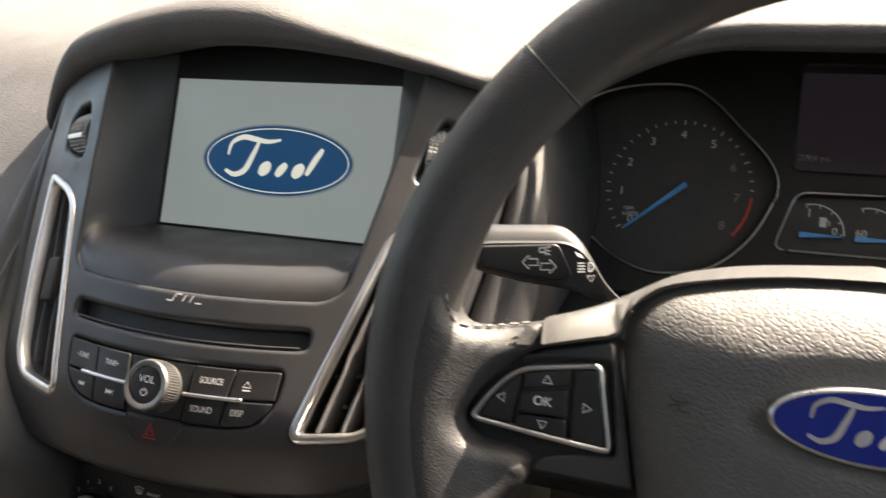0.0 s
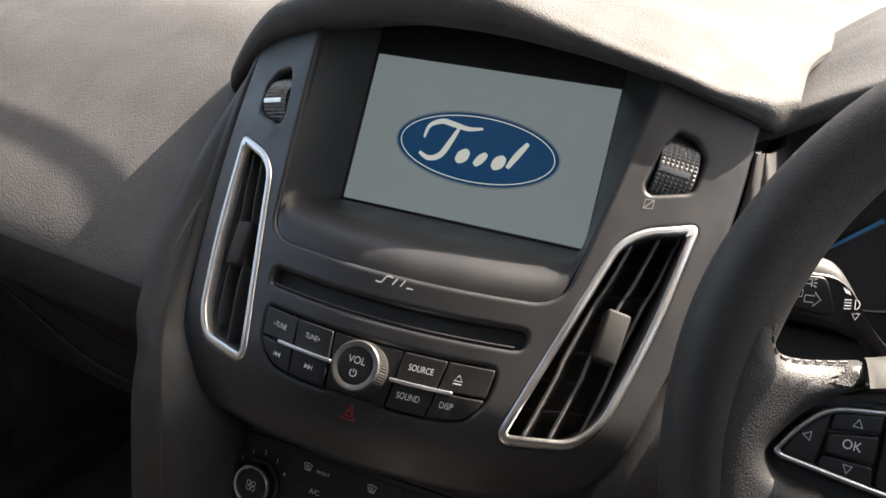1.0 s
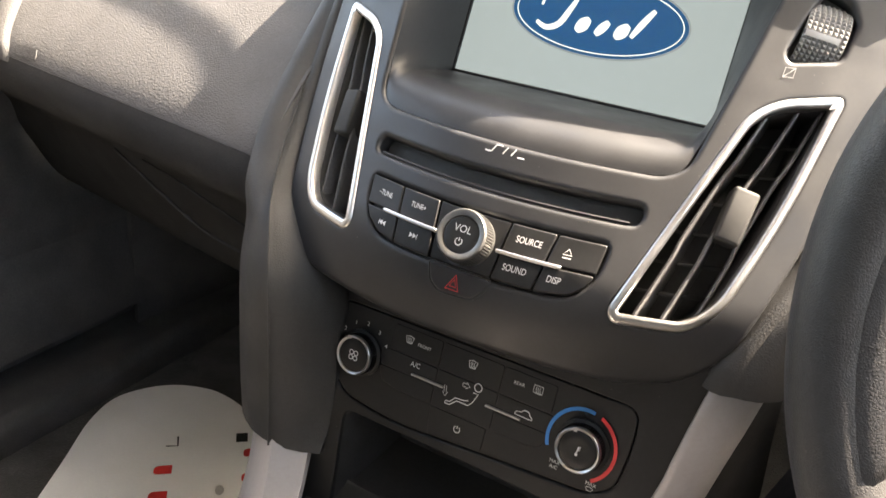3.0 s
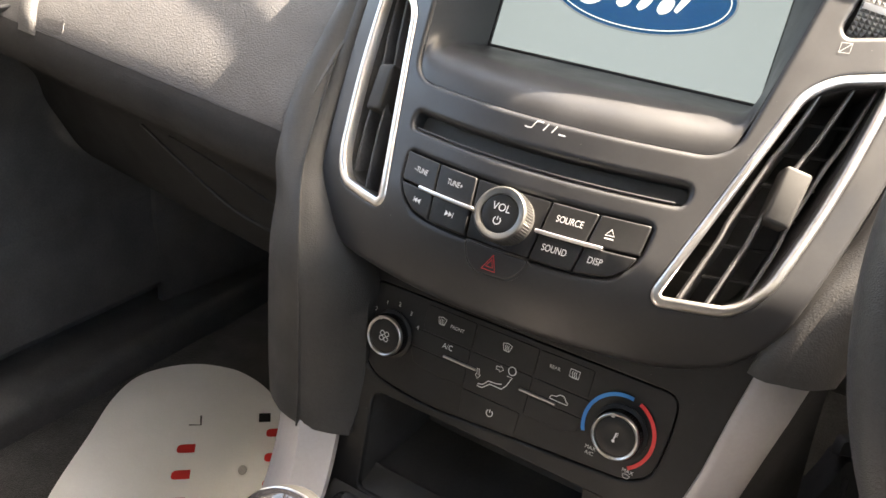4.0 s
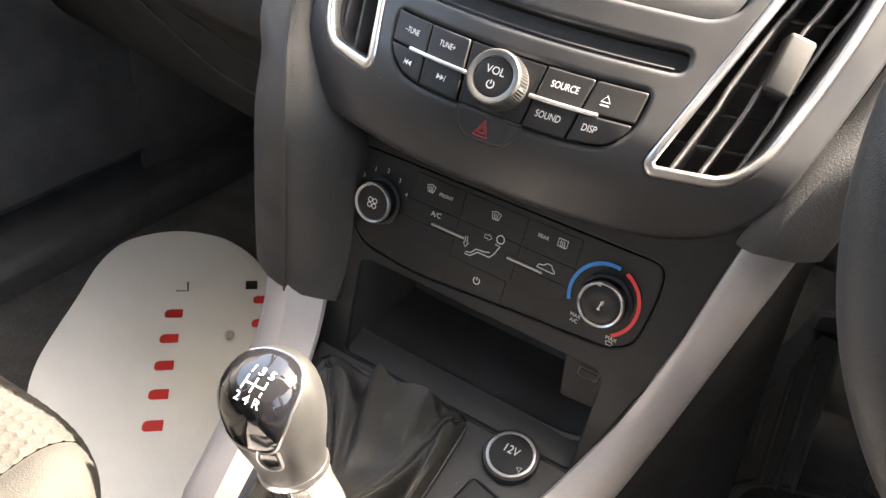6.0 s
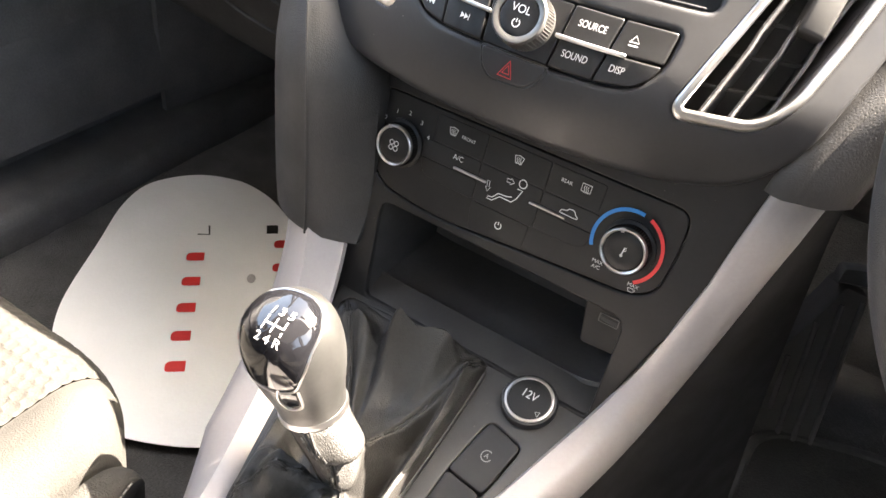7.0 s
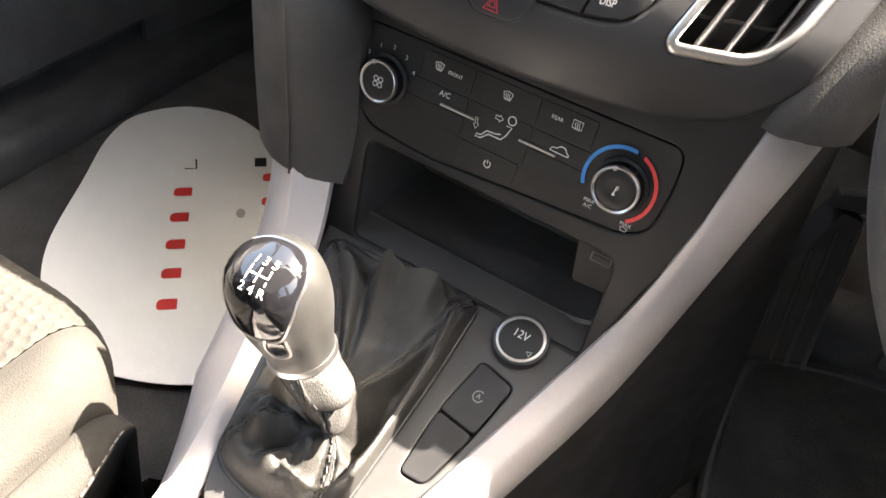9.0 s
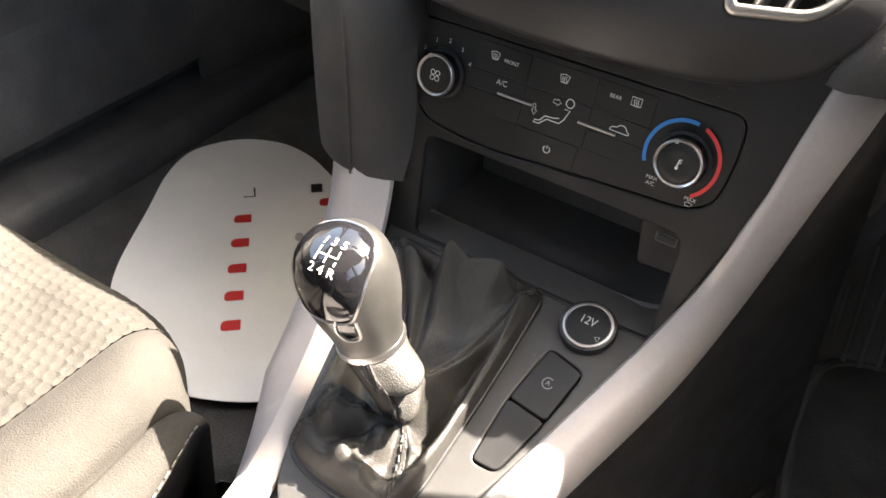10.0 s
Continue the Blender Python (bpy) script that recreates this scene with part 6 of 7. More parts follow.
    for s in (-1, 1):
        put = lambda a, b, z: WHEEL @ Vector((a * s, b, z))
        # grey cover along the top of the spoke and over the hub
        top = smooth_path([(0.1168, 0.0228, 0), (0.1075, 0.0258, 0), (0.0968, 0.0300, 0), (0.0869, 0.0352, 0), (0.0715, 0.0440, 0), (0.0599, 0.0478, 0), (0.0393, 0.0518, 0), (0.0, 0.0556, 0)], 0.003)
        low = smooth_path([(0.1146, 0.0130, 0), (0.1040, 0.0160, 0), (0.0940, 0.0186, 0), (0.0876, 0.0208, 0), (0.0850, 0.0295, 0), (0.0752, 0.0398, 0), (0.0576, 0.0448, 0), (0.030, 0.0490, 0), (0.0, 0.0504, 0)], 0.003)
        m = 60
        top = [top[int(i * (len(top) - 1) / (m - 1))] for i in range(m)]
        low = [low[int(i * (len(low) - 1) / (m - 1))] for i in range(m)]
        rows = []
        for a, b in zip(top, low):
            line = [(a, -0.004, -0.034), (a, 0.0012, -0.020), (a, 0.0008, -0.0125), (a, 0.0, -0.0090), (a.lerp(b, 0.22), 0, -0.0058), (a.lerp(b, 0.55), 0, -0.0022), (a.lerp(b, 0.88), 0, 0.0002), (b, 0, -0.0012), (b, 0.0004, -0.016)]
            rows.append([sunk(p.x * s, p.y + up, z - 9.0 * max(0.0, p.y - 0.012) ** 2 * step((0.112 - p.x) / 0.03), 0.022 * step((0.1165 - p.x) / 0.040)) for p, up, z in line])
        part("spoke_cover", loft(rows), SPOKE, wheel, "grey upper spoke cover")

        # leather of the rim running out onto the spoke
        web = rounded([(0.1560, 0.0560), (0.1530, 0.0400), (0.1510, 0.0245), (0.1480, 0.0180), (0.1400, 0.0174), (0.1290, 0.0192), (0.1172, 0.0224), (0.1150, 0.0130), (0.1262, 0.0072), (0.1375, -0.0040), (0.1452, -0.0172), (0.1425, -0.0245), (0.1350, -0.0280), (0.1240, -0.0288), (0.1165, -0.0335), (0.1190, -0.0430), (0.1330, -0.0600), (0.1440, -0.0820), (0.1600, -0.0800), (0.1720, -0.0300), (0.1740, 0.0100), (0.1680, 0.0540)],
                      [0.004, 0.02, 0.008, 0.007, 0.012, 0.02, 0.001, 0.001, 0.012, 0.014, 0.006, 0.008, 0.010, 0.008, 0.006, 0.012, 0.02, 0.004, 0.004, 0.02, 0.02, 0.004], 0.003)

        def leather(a, b, d):
            rr = math.hypot(a, b)
            h = -0.0022 + 0.0177 * step((rr - 0.124) / 0.037)
            return put(a, b, h - 0.55 * max(0.0, b - 0.0095) * step((0.156 - rr) / 0.012) - d)

        part("rim_flare", plate(leather, web, thick=0.020, edge=0.0055, strips=0.0035, rows=[-0.08 + 0.0035 * k for k in range(39)]), RIM_LEATHER, wheel, "black leather wrapped over the spoke end")
        thread = [leather(x, y, 0.0030) for x, y in ((0.1528, 0.0400), (0.1518, 0.0310), (0.1508, 0.0240), (0.1476, 0.0184), (0.1400, 0.0178), (0.1300, 0.0194), (0.1200, 0.0218))]
        stitch_row(thread, PALE_STITCH, wheel, 0.0024, 0.0014, 0.0006)
        # body of the spoke behind the buttons, and the grey trim round them
        body = rounded([(s * x, y) for x, y in [(0.1490, -0.0180), (0.1390, 0.0000), (0.1260, 0.0095), (0.1140, 0.0135), (0.0872, 0.0196), (0.0740, -0.0370), (0.1180, -0.0370), (0.1260, -0.0310), (0.1440, -0.0290)]], 0.004)
        part("spoke", plate(lambda a, b, d: sunk(a, b, -0.0060 - d, dished(a)), body, thick=0.020, edge=0.002), BUTTON, wheel, "black spoke")
        trim = rounded([(s * x, y) for x, y in [(0.1232, 0.0076), (0.1142, 0.0119), (0.0880, 0.0186), (0.0822, -0.0100), (0.0762, -0.0350), (0.1150, -0.0345), (0.1120, -0.0290), (0.1000, -0.0255), (0.0830, -0.0245), (0.0878, 0.0100), (0.0900, 0.0114), (0.1055, 0.0098)]], [0.002, 0.001, 0.002, 0.02, 0.002, 0.002, 0.006, 0.01, 0.003, 0.004, 0.004, 0.01], 0.003)
        part("spoke_trim", plate(lambda a, b, d: sunk(a, b, -0.0020 - d, dished(a)), trim, thick=0.010, edge=0.0012), SPOKE, wheel, "dark grey trim round the buttons")
        # button block in a chrome frame
        pod = rounded([(s * x, y) for x, y in [(0.0912, 0.0104), (0.0842, -0.0232), (0.1000, -0.0224), (0.1375, -0.0192), (0.1408, -0.0172), (0.1350, -0.0075), (0.1240, 0.0048)]], [0.004, 0.004, 0.01, 0.004, 0.003, 0.012, 0.014], 0.003)
        surf = lambda a, b, d: sunk(a, b, -d, dished(a))
        ringp = part("button_pod", plate(surf, pod, [offset2(pod, 0.0022)], thick=0.008, edge=0.0009), CHROME, wheel, "chrome framed button pod")
        part("pod_bed", plate(lambda a, b, d: surf(a, b, d + 0.0038), offset2(pod, 0.0012), thick=0.004, edge=0.0004), DEEP, ringp)
        keys = [
            ("up_key", [(0.1206, 0.0028), (0.1024, 0.0064), (0.1026, -0.0004), (0.1211, -0.0040)]),
            ("ok_key", [(0.1214, -0.0050), (0.1028, -0.0013), (0.1026, -0.0118), (0.1217, -0.0124)]),
            ("down_key", [(0.1218, -0.0134), (0.1026, -0.0128), (0.1016, -0.0202), (0.1230, -0.0184)]),
            ("outer_key", [(0.1214, 0.0024), (0.1220, -0.0090), (0.1240, -0.0182), (0.1362, -0.0170), (0.1372, -0.0160), (0.1325, -0.0082), (0.1270, -0.0018)]),
            ("inner_key", [(0.1015, 0.0065), (0.1006, -0.0204), (0.0872, -0.0212), (0.0930, 0.0076)]),
        ]
        for name, c in keys:
            rise = 0.0010 if name == "ok_key" else -0.0006
            on = lambda a, b, d, k=rise: surf(a, b, d - k)
            kb = part(name, plate(on, rounded([(s * x, y) for x, y in c], 0.0014, 0.003), thick=0.005, edge=0.0009), BUTTON, ringp)
            if name == "ok_key":
                lettering("OK", on, s * 0.1120, -0.0072, 0.0036, WHITE, kb)
            else:
                cx, cy, ang = {"up_key": (0.1112, 0.0008, 90), "down_key": (0.1116, -0.0158, -90), "outer_key": (0.1284, -0.0080, 180), "inner_key": (0.0956, -0.0074, 0)}[name]
                if s > 0:
                    ang = 180 - ang if name in ("outer_key", "inner_key") else ang
                strokes([[(s * cx + 0.0020 * math.cos(radians(ang + q)), cy + 0.0020 * math.sin(radians(ang + q))) for q in (0, 120, 240)]], on, 0.0005, WHITE, kb, 0.0004, "arrow", closed=True)
    low = rounded([(-0.028, -0.06), (0.028, -0.06), (0.022, -0.166), (-0.022, -0.166)], 0.01)
    part("lower_spoke", plate(lambda a, b, d: WHEEL @ Vector((a, b, -0.010 - d)), low, thick=0.02, edge=0.005), SPOKE, wheel)
    return wheel


steering_wheel()


# ---- steering column, stalk and gauges ----
def column():
    c = thing("steering_column", on_wheel(0, -0.03, 0.10), "dark plastic steering column shroud", "steering column")
    m = WHEEL

    def shroud(u, v):
        a = 2 * math.pi * u
        r = 0.062 - 0.006 * v
        x = r * 1.05 * math.cos(a)
        y = (0.034 if math.sin(a) > 0 else 0.060) * math.copysign(abs(math.sin(a)) ** 0.7, math.sin(a)) - 0.02
        return m @ Vector((x, y, -0.070 - 0.20 * v))

    part("shroud", grid(shroud, 40, 10, close_u=True), TRIM_DARK, c)
    cap = bmesh.new()
    cap.faces.new([cap.verts.new(shroud(k / 40, 0)) for k in range(40)])
    part("shroud_face", cap, TRIM_DARK, c, smooth=False)


column()


def stalk():
    t = thing("indicator_stalk", (0.295, -0.08, 0.662), "black indicator and light stalk with white symbols", "stalk")
    # x along the stalk towards the column, y up its face, z out of the face towards the driver
    m = Matrix(((0.9374, -0.0986, 0.3340, 0.2137), (0.3481, 0.2914, -0.8910, -0.0866), (-0.0095, 0.9515, 0.3075, 0.6910), (0, 0, 0, 1)))
    # along, top edge, crease between top and face, lower edge
    outline = [(-0.0325, 0.0110, 0.0050, -0.0020), (-0.0310, 0.0160, 0.0070, -0.0050), (-0.026, 0.0176, 0.0080, -0.0070), (-0.015, 0.0176, 0.0082, -0.0110), (0.0, 0.0176, 0.0082, -0.0146), (0.0095, 0.0172, 0.0080, -0.0172), (0.0150, 0.0150, 0.0066, -0.0190), (0.0205, 0.0098, 0.0030, -0.0200), (0.0262, 0.0010, -0.0040, -0.0205), (0.0330, -0.0110, -0.0140, -0.0220), (0.045, -0.0240, -0.0260, -0.0330)]
    line = smooth_path([(x, a, b) for x, a, b, c in outline], 0.0015)
    lows = smooth_path([(x, c, 0) for x, a, b, c in outline], 0.0015)
    n = min(len(line), len(lows))
    rows = []
    for i in range(n):
        p, q = line[int(i * (len(line) - 1) / (n - 1))], lows[int(i * (len(lows) - 1) / (n - 1))]
        x, a, b, c = p.x, p.y, p.z, q.y
        sec = [(a - 0.002, -0.020), (a, -0.010), (a - 0.0006, -0.0055), (b + (a - b) * 0.55, -0.0018), (b + 0.0012, -0.0006), (b, 0.0018), (b - 0.0012, 0.0010), (b * 0.5 + c * 0.5, -0.0002), (c + 0.0020, -0.0030), (c, -0.0075), (c + 0.003, -0.018)]
        rows.append([m @ Vector((x, u, v)) for u, v in sec])
    part("lever", loft(rows, closed=True, caps=True), SATIN, t)
    face = plate(lambda a, b, d: m @ Vector((a, b, 0.0024 + 0.2 * min(0.0, b - 0.004) - d)), rounded([(-0.030, 0.0070), (0.0085, 0.0078), (0.0160, -0.0085), (0.0100, -0.0110), (-0.012, -0.0075), (-0.030, -0.0036)], [0.002, 0.003, 0.003, 0.006, 0.01, 0.002], 0.002), thick=0.004, edge=0.0009, rows=[0.0035])
    cover = part("face_plate", face, BUTTON, t, "flat face with white symbols")
    on = lambda a, b, d: m @ Vector((a, b, 0.0028 + 0.2 * min(0.0, b - 0.004) - d))
    for x, y, d in ((-0.0052, -0.0012, -1), (0.0030, -0.0034, 1)):
        strokes([[(x + d * 0.0042, y), (x + d * 0.0010, y + 0.0034), (x + d * 0.0010, y + 0.0016), (x - d * 0.0034, y + 0.0016), (x - d * 0.0034, y - 0.0016), (x + d * 0.0010, y - 0.0016), (x + d * 0.0010, y - 0.0034)]], on, 0.0005, WHITE, cover, 0.0004, "turn_arrow", closed=True)
    strokes([[(0.0016, 0.0024), (0.0016, 0.0062), (-0.0012, 0.0056), (-0.0012, 0.0036), (0.0016, 0.0038)], [(0.0024, 0.0058), (0.0040, 0.0066)], [(0.0024, 0.0044), (0.0040, 0.0044)], [(0.0024, 0.0032), (0.0040, 0.0024)]], on, 0.0005, WHITE, cover, 0.0004, "lamp_sign")
    end = lambda a, b, d: m @ Vector((a, b, 0.0030 - 0.16 * (a - 0.018) - d))
    strokes([arc2(0.0232, -0.0036, 0.0023, -90, 90, 12)], end, 0.0005, WHITE, t, 0.0006, "beam_sign", closed=True)
    strokes([[(0.0176, -0.0060 + q), (0.0212, -0.0058 + q)] for q in (0, 0.0014, 0.0028, 0.0042)], end, 0.0005, WHITE, t, 0.0006, "beam_rays")
    filled([(0.0160, 0.0040), (0.0176, 0.0014), (0.0206, 0.0006), (0.0196, 0.0024)], end, WHITE, t, 0.0006, "push_arrow")
    strokes([[(0.0222, -0.0082), (0.0262, -0.0076), (0.0240, -0.0108)]], end, 0.0004, WHITE, t, 0.0006, "pull_arrow", closed=True)


stalk()

GAUGE = Matrix.Translation((0.2619, 0.1345, 0.6794)) @ Matrix.Rotation(radians(90 - 26.5), 4, "X")


def on_gauge(a, b, d):
    return GAUGE @ Vector((a, b, -d))


def instrument_cluster():
    t = thing("instrument_cluster", (0.36, 0.13, 0.64), "dark instrument cluster with blue needles and a blank display", "instrument cluster")
    part("cluster_back", plate(lambda a, b, d: on_gauge(a, b, d + 0.014), rounded([(-0.11, -0.085), (0.36, -0.085), (0.36, 0.122), (-0.11, 0.122)], 0.01), thick=0.004, edge=0.001), DEEP, t)
    bowl = [Vector((p.x, p.y)) for p in smooth_path([(x, y, 0) for x, y in ((-0.0945, 0.028), (-0.079, 0.0575), (-0.048, 0.0720), (-0.007, 0.0750), (0.0135, 0.0657), (0.0346, 0.0459), (0.0551, 0.0247), (0.0633, 0.0072), (0.0586, -0.0130), (0.0463, -0.0359), (0.0259, -0.0546), (0.0, -0.0618), (-0.0233, -0.0611), (-0.0487, -0.0494), (-0.0697, -0.0304), (-0.0860, -0.0018))], 0.004, closed=True)]
    skin = lambda a, b, d: on_gauge(a, b, d - 0.004)
    rest = rounded([(-0.108, -0.080), (0.358, -0.080), (0.358, 0.120), (-0.108, 0.120)], 0.01)
    right_bowl = [Vector((0.246 - p.x, p.y)) for p in bowl]
    trip = rounded([(0.072, 0.018), (0.174, 0.018), (0.174, 0.092), (0.072, 0.092)], 0.004)
    low = rounded([(0.0755, 0.0020), (0.170, 0.0045), (0.182, -0.0380), (0.0635, -0.0385)], 0.008)
    part("cluster_face", plate(skin, rest, [bowl, right_bowl, trip, low], thick=0.012, edge=0.002, hole_depth=0.014), PANEL, t, "black gauge surround")
    part("tachometer_ring", tube([skin(p.x, p.y, -0.0005) for p in bowl], 0.0008, 8, closed=True), CHROME, t, "thin bright bezel")
    part("speedometer_ring", tube([skin(p.x, p.y, -0.0005) for p in right_bowl], 0.0011, 8, closed=True), CHROME, t)
    part("small_gauge_ring", tube([skin(p.x, p.y, -0.0003) for p in low], 0.0007, 6, closed=True), CHROME, t)
    dial = lambda a, b, d: on_gauge(a, b, d + 0.0098)
    face = part("tachometer_dial", plate(dial, [Vector(p) for p in arc2(-0.015, 0.006, 0.084, 0, 354, 60, 0.074)], thick=0.002, edge=0.0003), DEEP, t)
    for k in range(9):
        a = radians(218 - 31.9 * k)
        lettering(str(k), on_gauge_dial, -0.0034 + 0.0405 * math.cos(a), 0.0015 + 0.0405 * math.sin(a), 0.0062, GREY_INK if k > 5 else WHITE, face, name="dial_numeral")
    for k in range(33):
        a = radians(218 - 31.9 * k / 4)
        r0, r1 = (0.0482, 0.0520) if k % 4 == 0 else (0.0490, 0.0515)
        strokes([[(-0.0034 + r0 * math.cos(a), 0.0015 + r0 * math.sin(a)), (-0.0034 + r1 * math.cos(a), 0.0015 + r1 * math.sin(a))]], on_gauge_dial, 0.0007, RED_PRINT if k > 27 else WHITE, face, 0.0004, "dial_tick")
    strokes([arc2(-0.0034, 0.0015, 0.0505, -37, -3, 14)], on_gauge_dial, 0.0014, RED_PRINT, face, 0.0003, "red_zone")
    lettering("rpm", on_gauge_dial, -0.0368, -0.0150, 0.0034, WHITE, face)
    lettering("x1000", on_gauge_dial, -0.0355, -0.0195, 0.0034, WHITE, face)
    a = radians(221)
    tip, tail = Vector((-0.0397, -0.0316)), Vector((0.0020, 0.0047))
    k = Vector((-math.sin(a), math.cos(a)))
    up = lambda x, y, d: on_gauge(x, y, d + 0.004)
    part("tachometer_needle", plate(up, rounded([tip + k * 0.0006, tip - k * 0.0006, tail - k * 0.0019, tail + k * 0.0019], 0.0008, 0.003), thick=0.0022, edge=0.0005), NEEDLE, t, "blue needle at rest")
    # trip display and fuel gauge
    part("trip_display", plate(dial, offset2(trip, -0.002), thick=0.002, edge=0.0003), DISPLAY, t, "unlit trip display")
    lettering("25904 mls", dial, 0.0850, 0.0298, 0.0046, GREY_INK, t, squeeze=0.8, name="odometer_digits")
    fuel = part("small_gauge_dial", plate(dial, offset2(low, -0.002), thick=0.002, edge=0.0003), DEEP, t)
    for cx in (0.0880, 0.1230):
        strokes([arc2(cx, -0.0225, 0.0200, 0, 105, 14)], dial, 0.0008, WHITE, fuel, 0.0004, "scale_arc")
        strokes([[(cx + 0.0175 * math.cos(radians(q)), -0.0225 + 0.0175 * math.sin(radians(q))), (cx + 0.0205 * math.cos(radians(q)), -0.0225 + 0.0205 * math.sin(radians(q)))] for q in (0, 26, 52, 78, 105)], dial, 0.0006, WHITE, fuel, 0.0004, "scale_ticks")
        part("small_needle", plate(lambda x, y, d: on_gauge(x, y, d + 0.005), rounded([(cx - 0.0085, -0.0272), (cx - 0.0085, -0.0230), (cx + 0.019, -0.0242), (cx + 0.019, -0.0250)], 0.0008, 0.003), thick=0.0016, edge=0.0004), NEEDLE, fuel, "blue needle")
    lettering("1", dial, 0.0852, -0.0090, 0.0062, WHITE, fuel)
    lettering("0", dial, 0.1022, -0.0205, 0.0052, WHITE, fuel)
    lettering("60", dial, 0.1185, -0.0205, 0.0052, WHITE, fuel)
    pump = [(0.0922, -0.0180), (0.0966, -0.0180), (0.0966, -0.0112), (0.0922, -0.0112)]
    filled(pump, dial, WHITE, fuel, 0.0004, "pump_sign")
    strokes([[(0.0966, -0.0130), (0.0982, -0.0140), (0.0984, -0.0170)]], dial, 0.0006, WHITE, fuel, 0.0004, "pump_hose")
    part("speedometer_dial", plate(dial, [Vector(p) for p in arc2(0.258, 0.008, 0.090, 0, 354, 60, 0.085)], thick=0.002, edge=0.0003), DEEP, t)
    part("cluster_wall", loft([[Vector((x, y, z)) for y, z in ((0.14, 0.60), (0.06, 0.615), (0.05, 0.70), (0.05, 0.77), (0.16, 0.78))] for x in (0.168, 0.173, 0.180)]), PANEL, t, "black inner wall of the gauge hood")


def on_gauge_dial(a, b, d):
    return on_gauge(a, b, d + 0.0098)


instrument_cluster()
# ---- passenger seat, mats and pedals ----
def passenger_seat():
    seat = thing("passenger_seat", (-0.37, -0.52, FLOOR), "beige-grey fabric front passenger seat", "seat")
    # half of the cushion's section: distance from the middle and height
    section = [(0.0, 0.347), (0.10, 0.349), (0.160, 0.353), (0.187, 0.357), (0.206, 0.3645), (0.222, 0.3685), (0.237, 0.3655), (0.2470, 0.3570), (0.2500, 0.3465), (0.2550, 0.3475), (0.266, 0.3445), (0.2755, 0.3360), (0.2805, 0.3230), (0.2740, 0.3080), (0.2590, 0.2700), (0.242, 0.190)]
    CENTRE, CREASE, PIPE = 3.0, 8.0, 12.0

    def across(q):
        i = min(int(q), len(section) - 2)
        a, b, c, d = (Vector(section[min(max(i + k, 0), len(section) - 1)]) for k in (-1, 0, 1, 2))
        t = q - i
        return 0.5 * (2 * b + (c - a) * t + (2 * a - 5 * b + 4 * c - d) * t * t + (3 * b - a - 3 * c + d) * t ** 3)

    def hide(q, w, lift=0.0):
        """The cushion's skin: q across (signed, along the section), w from the front's foot over the nose to the back."""
        side = 1 if q >= 0 else -1
        c = across(abs(q))
        front = -0.256 - 0.085 * (max(0.0, min(c.x, 0.247) - 0.12) / 0.16) ** 2.4 - 0.10 * max(0.0, c.x - 0.247)
        high = min(1.0, max(0.0, abs(q) - CREASE) / (PIPE - CREASE))
        roll = 0.045 - 0.026 * high
        if w < 1:
            y, z = front - 0.02 * (1 - w), c.y - roll - 0.13 * (1 - w)
        elif w < 2:
            t = math.pi / 2 * (w - 1)
            y, z = front - (roll - lift) * (1 - math.cos(t)), c.y - roll + (roll + lift) * math.sin(t)
        else:
            y = front - roll + (-0.93 - front + roll) * (w - 2)
            z = c.y + lift
        z += 0.0018 * wave(c.x * side - 0.37, y, 0.4, 12)
        # the corners draw in towards the front
        t = min(1.0, max(0.0, (y + 0.40) / 0.11))
        e = c.x - 0.011 * t * t * max(0.0, (c.x - 0.17) / 0.11) - 0.011 * t * high
        z += 0.030 * t * high
        return Vector((-0.37 + side * e, y, max(z, 0.16)))

    def comb(x, y, pitch=0.0098):
        """Raised net of six-sided cells: 1 on a ridge, 0 within a cell."""
        x = x + 0.0009 * wave(x, y, 0.3, 60)
        r = round(y / (pitch * 0.866))
        near = []
        for j in (r - 1, r, r + 1):
            off = 0.5 * pitch * (j % 2)
            c = round((x - off) / pitch)
            near += [math.hypot(x - off - (c + k) * pitch, y - j * pitch * 0.866) for k in (-1, 0, 1)]
        near.sort()
        return max(0.0, 1 - ((near[1] - near[0]) / 0.0030)) ** 0.8

    def reach(v, n=0.45):
        # more rows over the nose and the part beside the lever
        return 3.0 * v / n * 0.72 if v < n else 2.16 + 0.84 * (v - n) / (1 - n)

    def centre(u, v):
        e = (2 * u - 1) * across(CENTRE).x
        lo, hi = 0.0, CENTRE
        for k in range(24):
            m = (lo + hi) / 2
            if across(m).x < abs(e):
                lo = m
            else:
                hi = m
        p = hide(lo if e >= 0 else -lo, 1 + 1.0 * v / 0.25 if v < 0.25 else 2 + (v - 0.25) * 0.42 / 0.65 if v < 0.90 else 2.42 + 0.58 * (v - 0.90) / 0.10)
        edge = across(CENTRE).x - abs(e)
        return p + Vector((0, 0, 0.0020 * (1 - math.exp(-edge / 0.003)) - 0.0010 + (0.0013 * comb(p.x, p.y) if v < 0.9 else 0.0)))

    part("centre_panel", grid(centre, 200, 230), FABRIC, seat, "honeycomb patterned fabric centre")
    part("cushion_front", grid(lambda u, v: hide((2 * u - 1) * PIPE, v), 90, 6), FABRIC_PLAIN, seat, "plain fabric front")
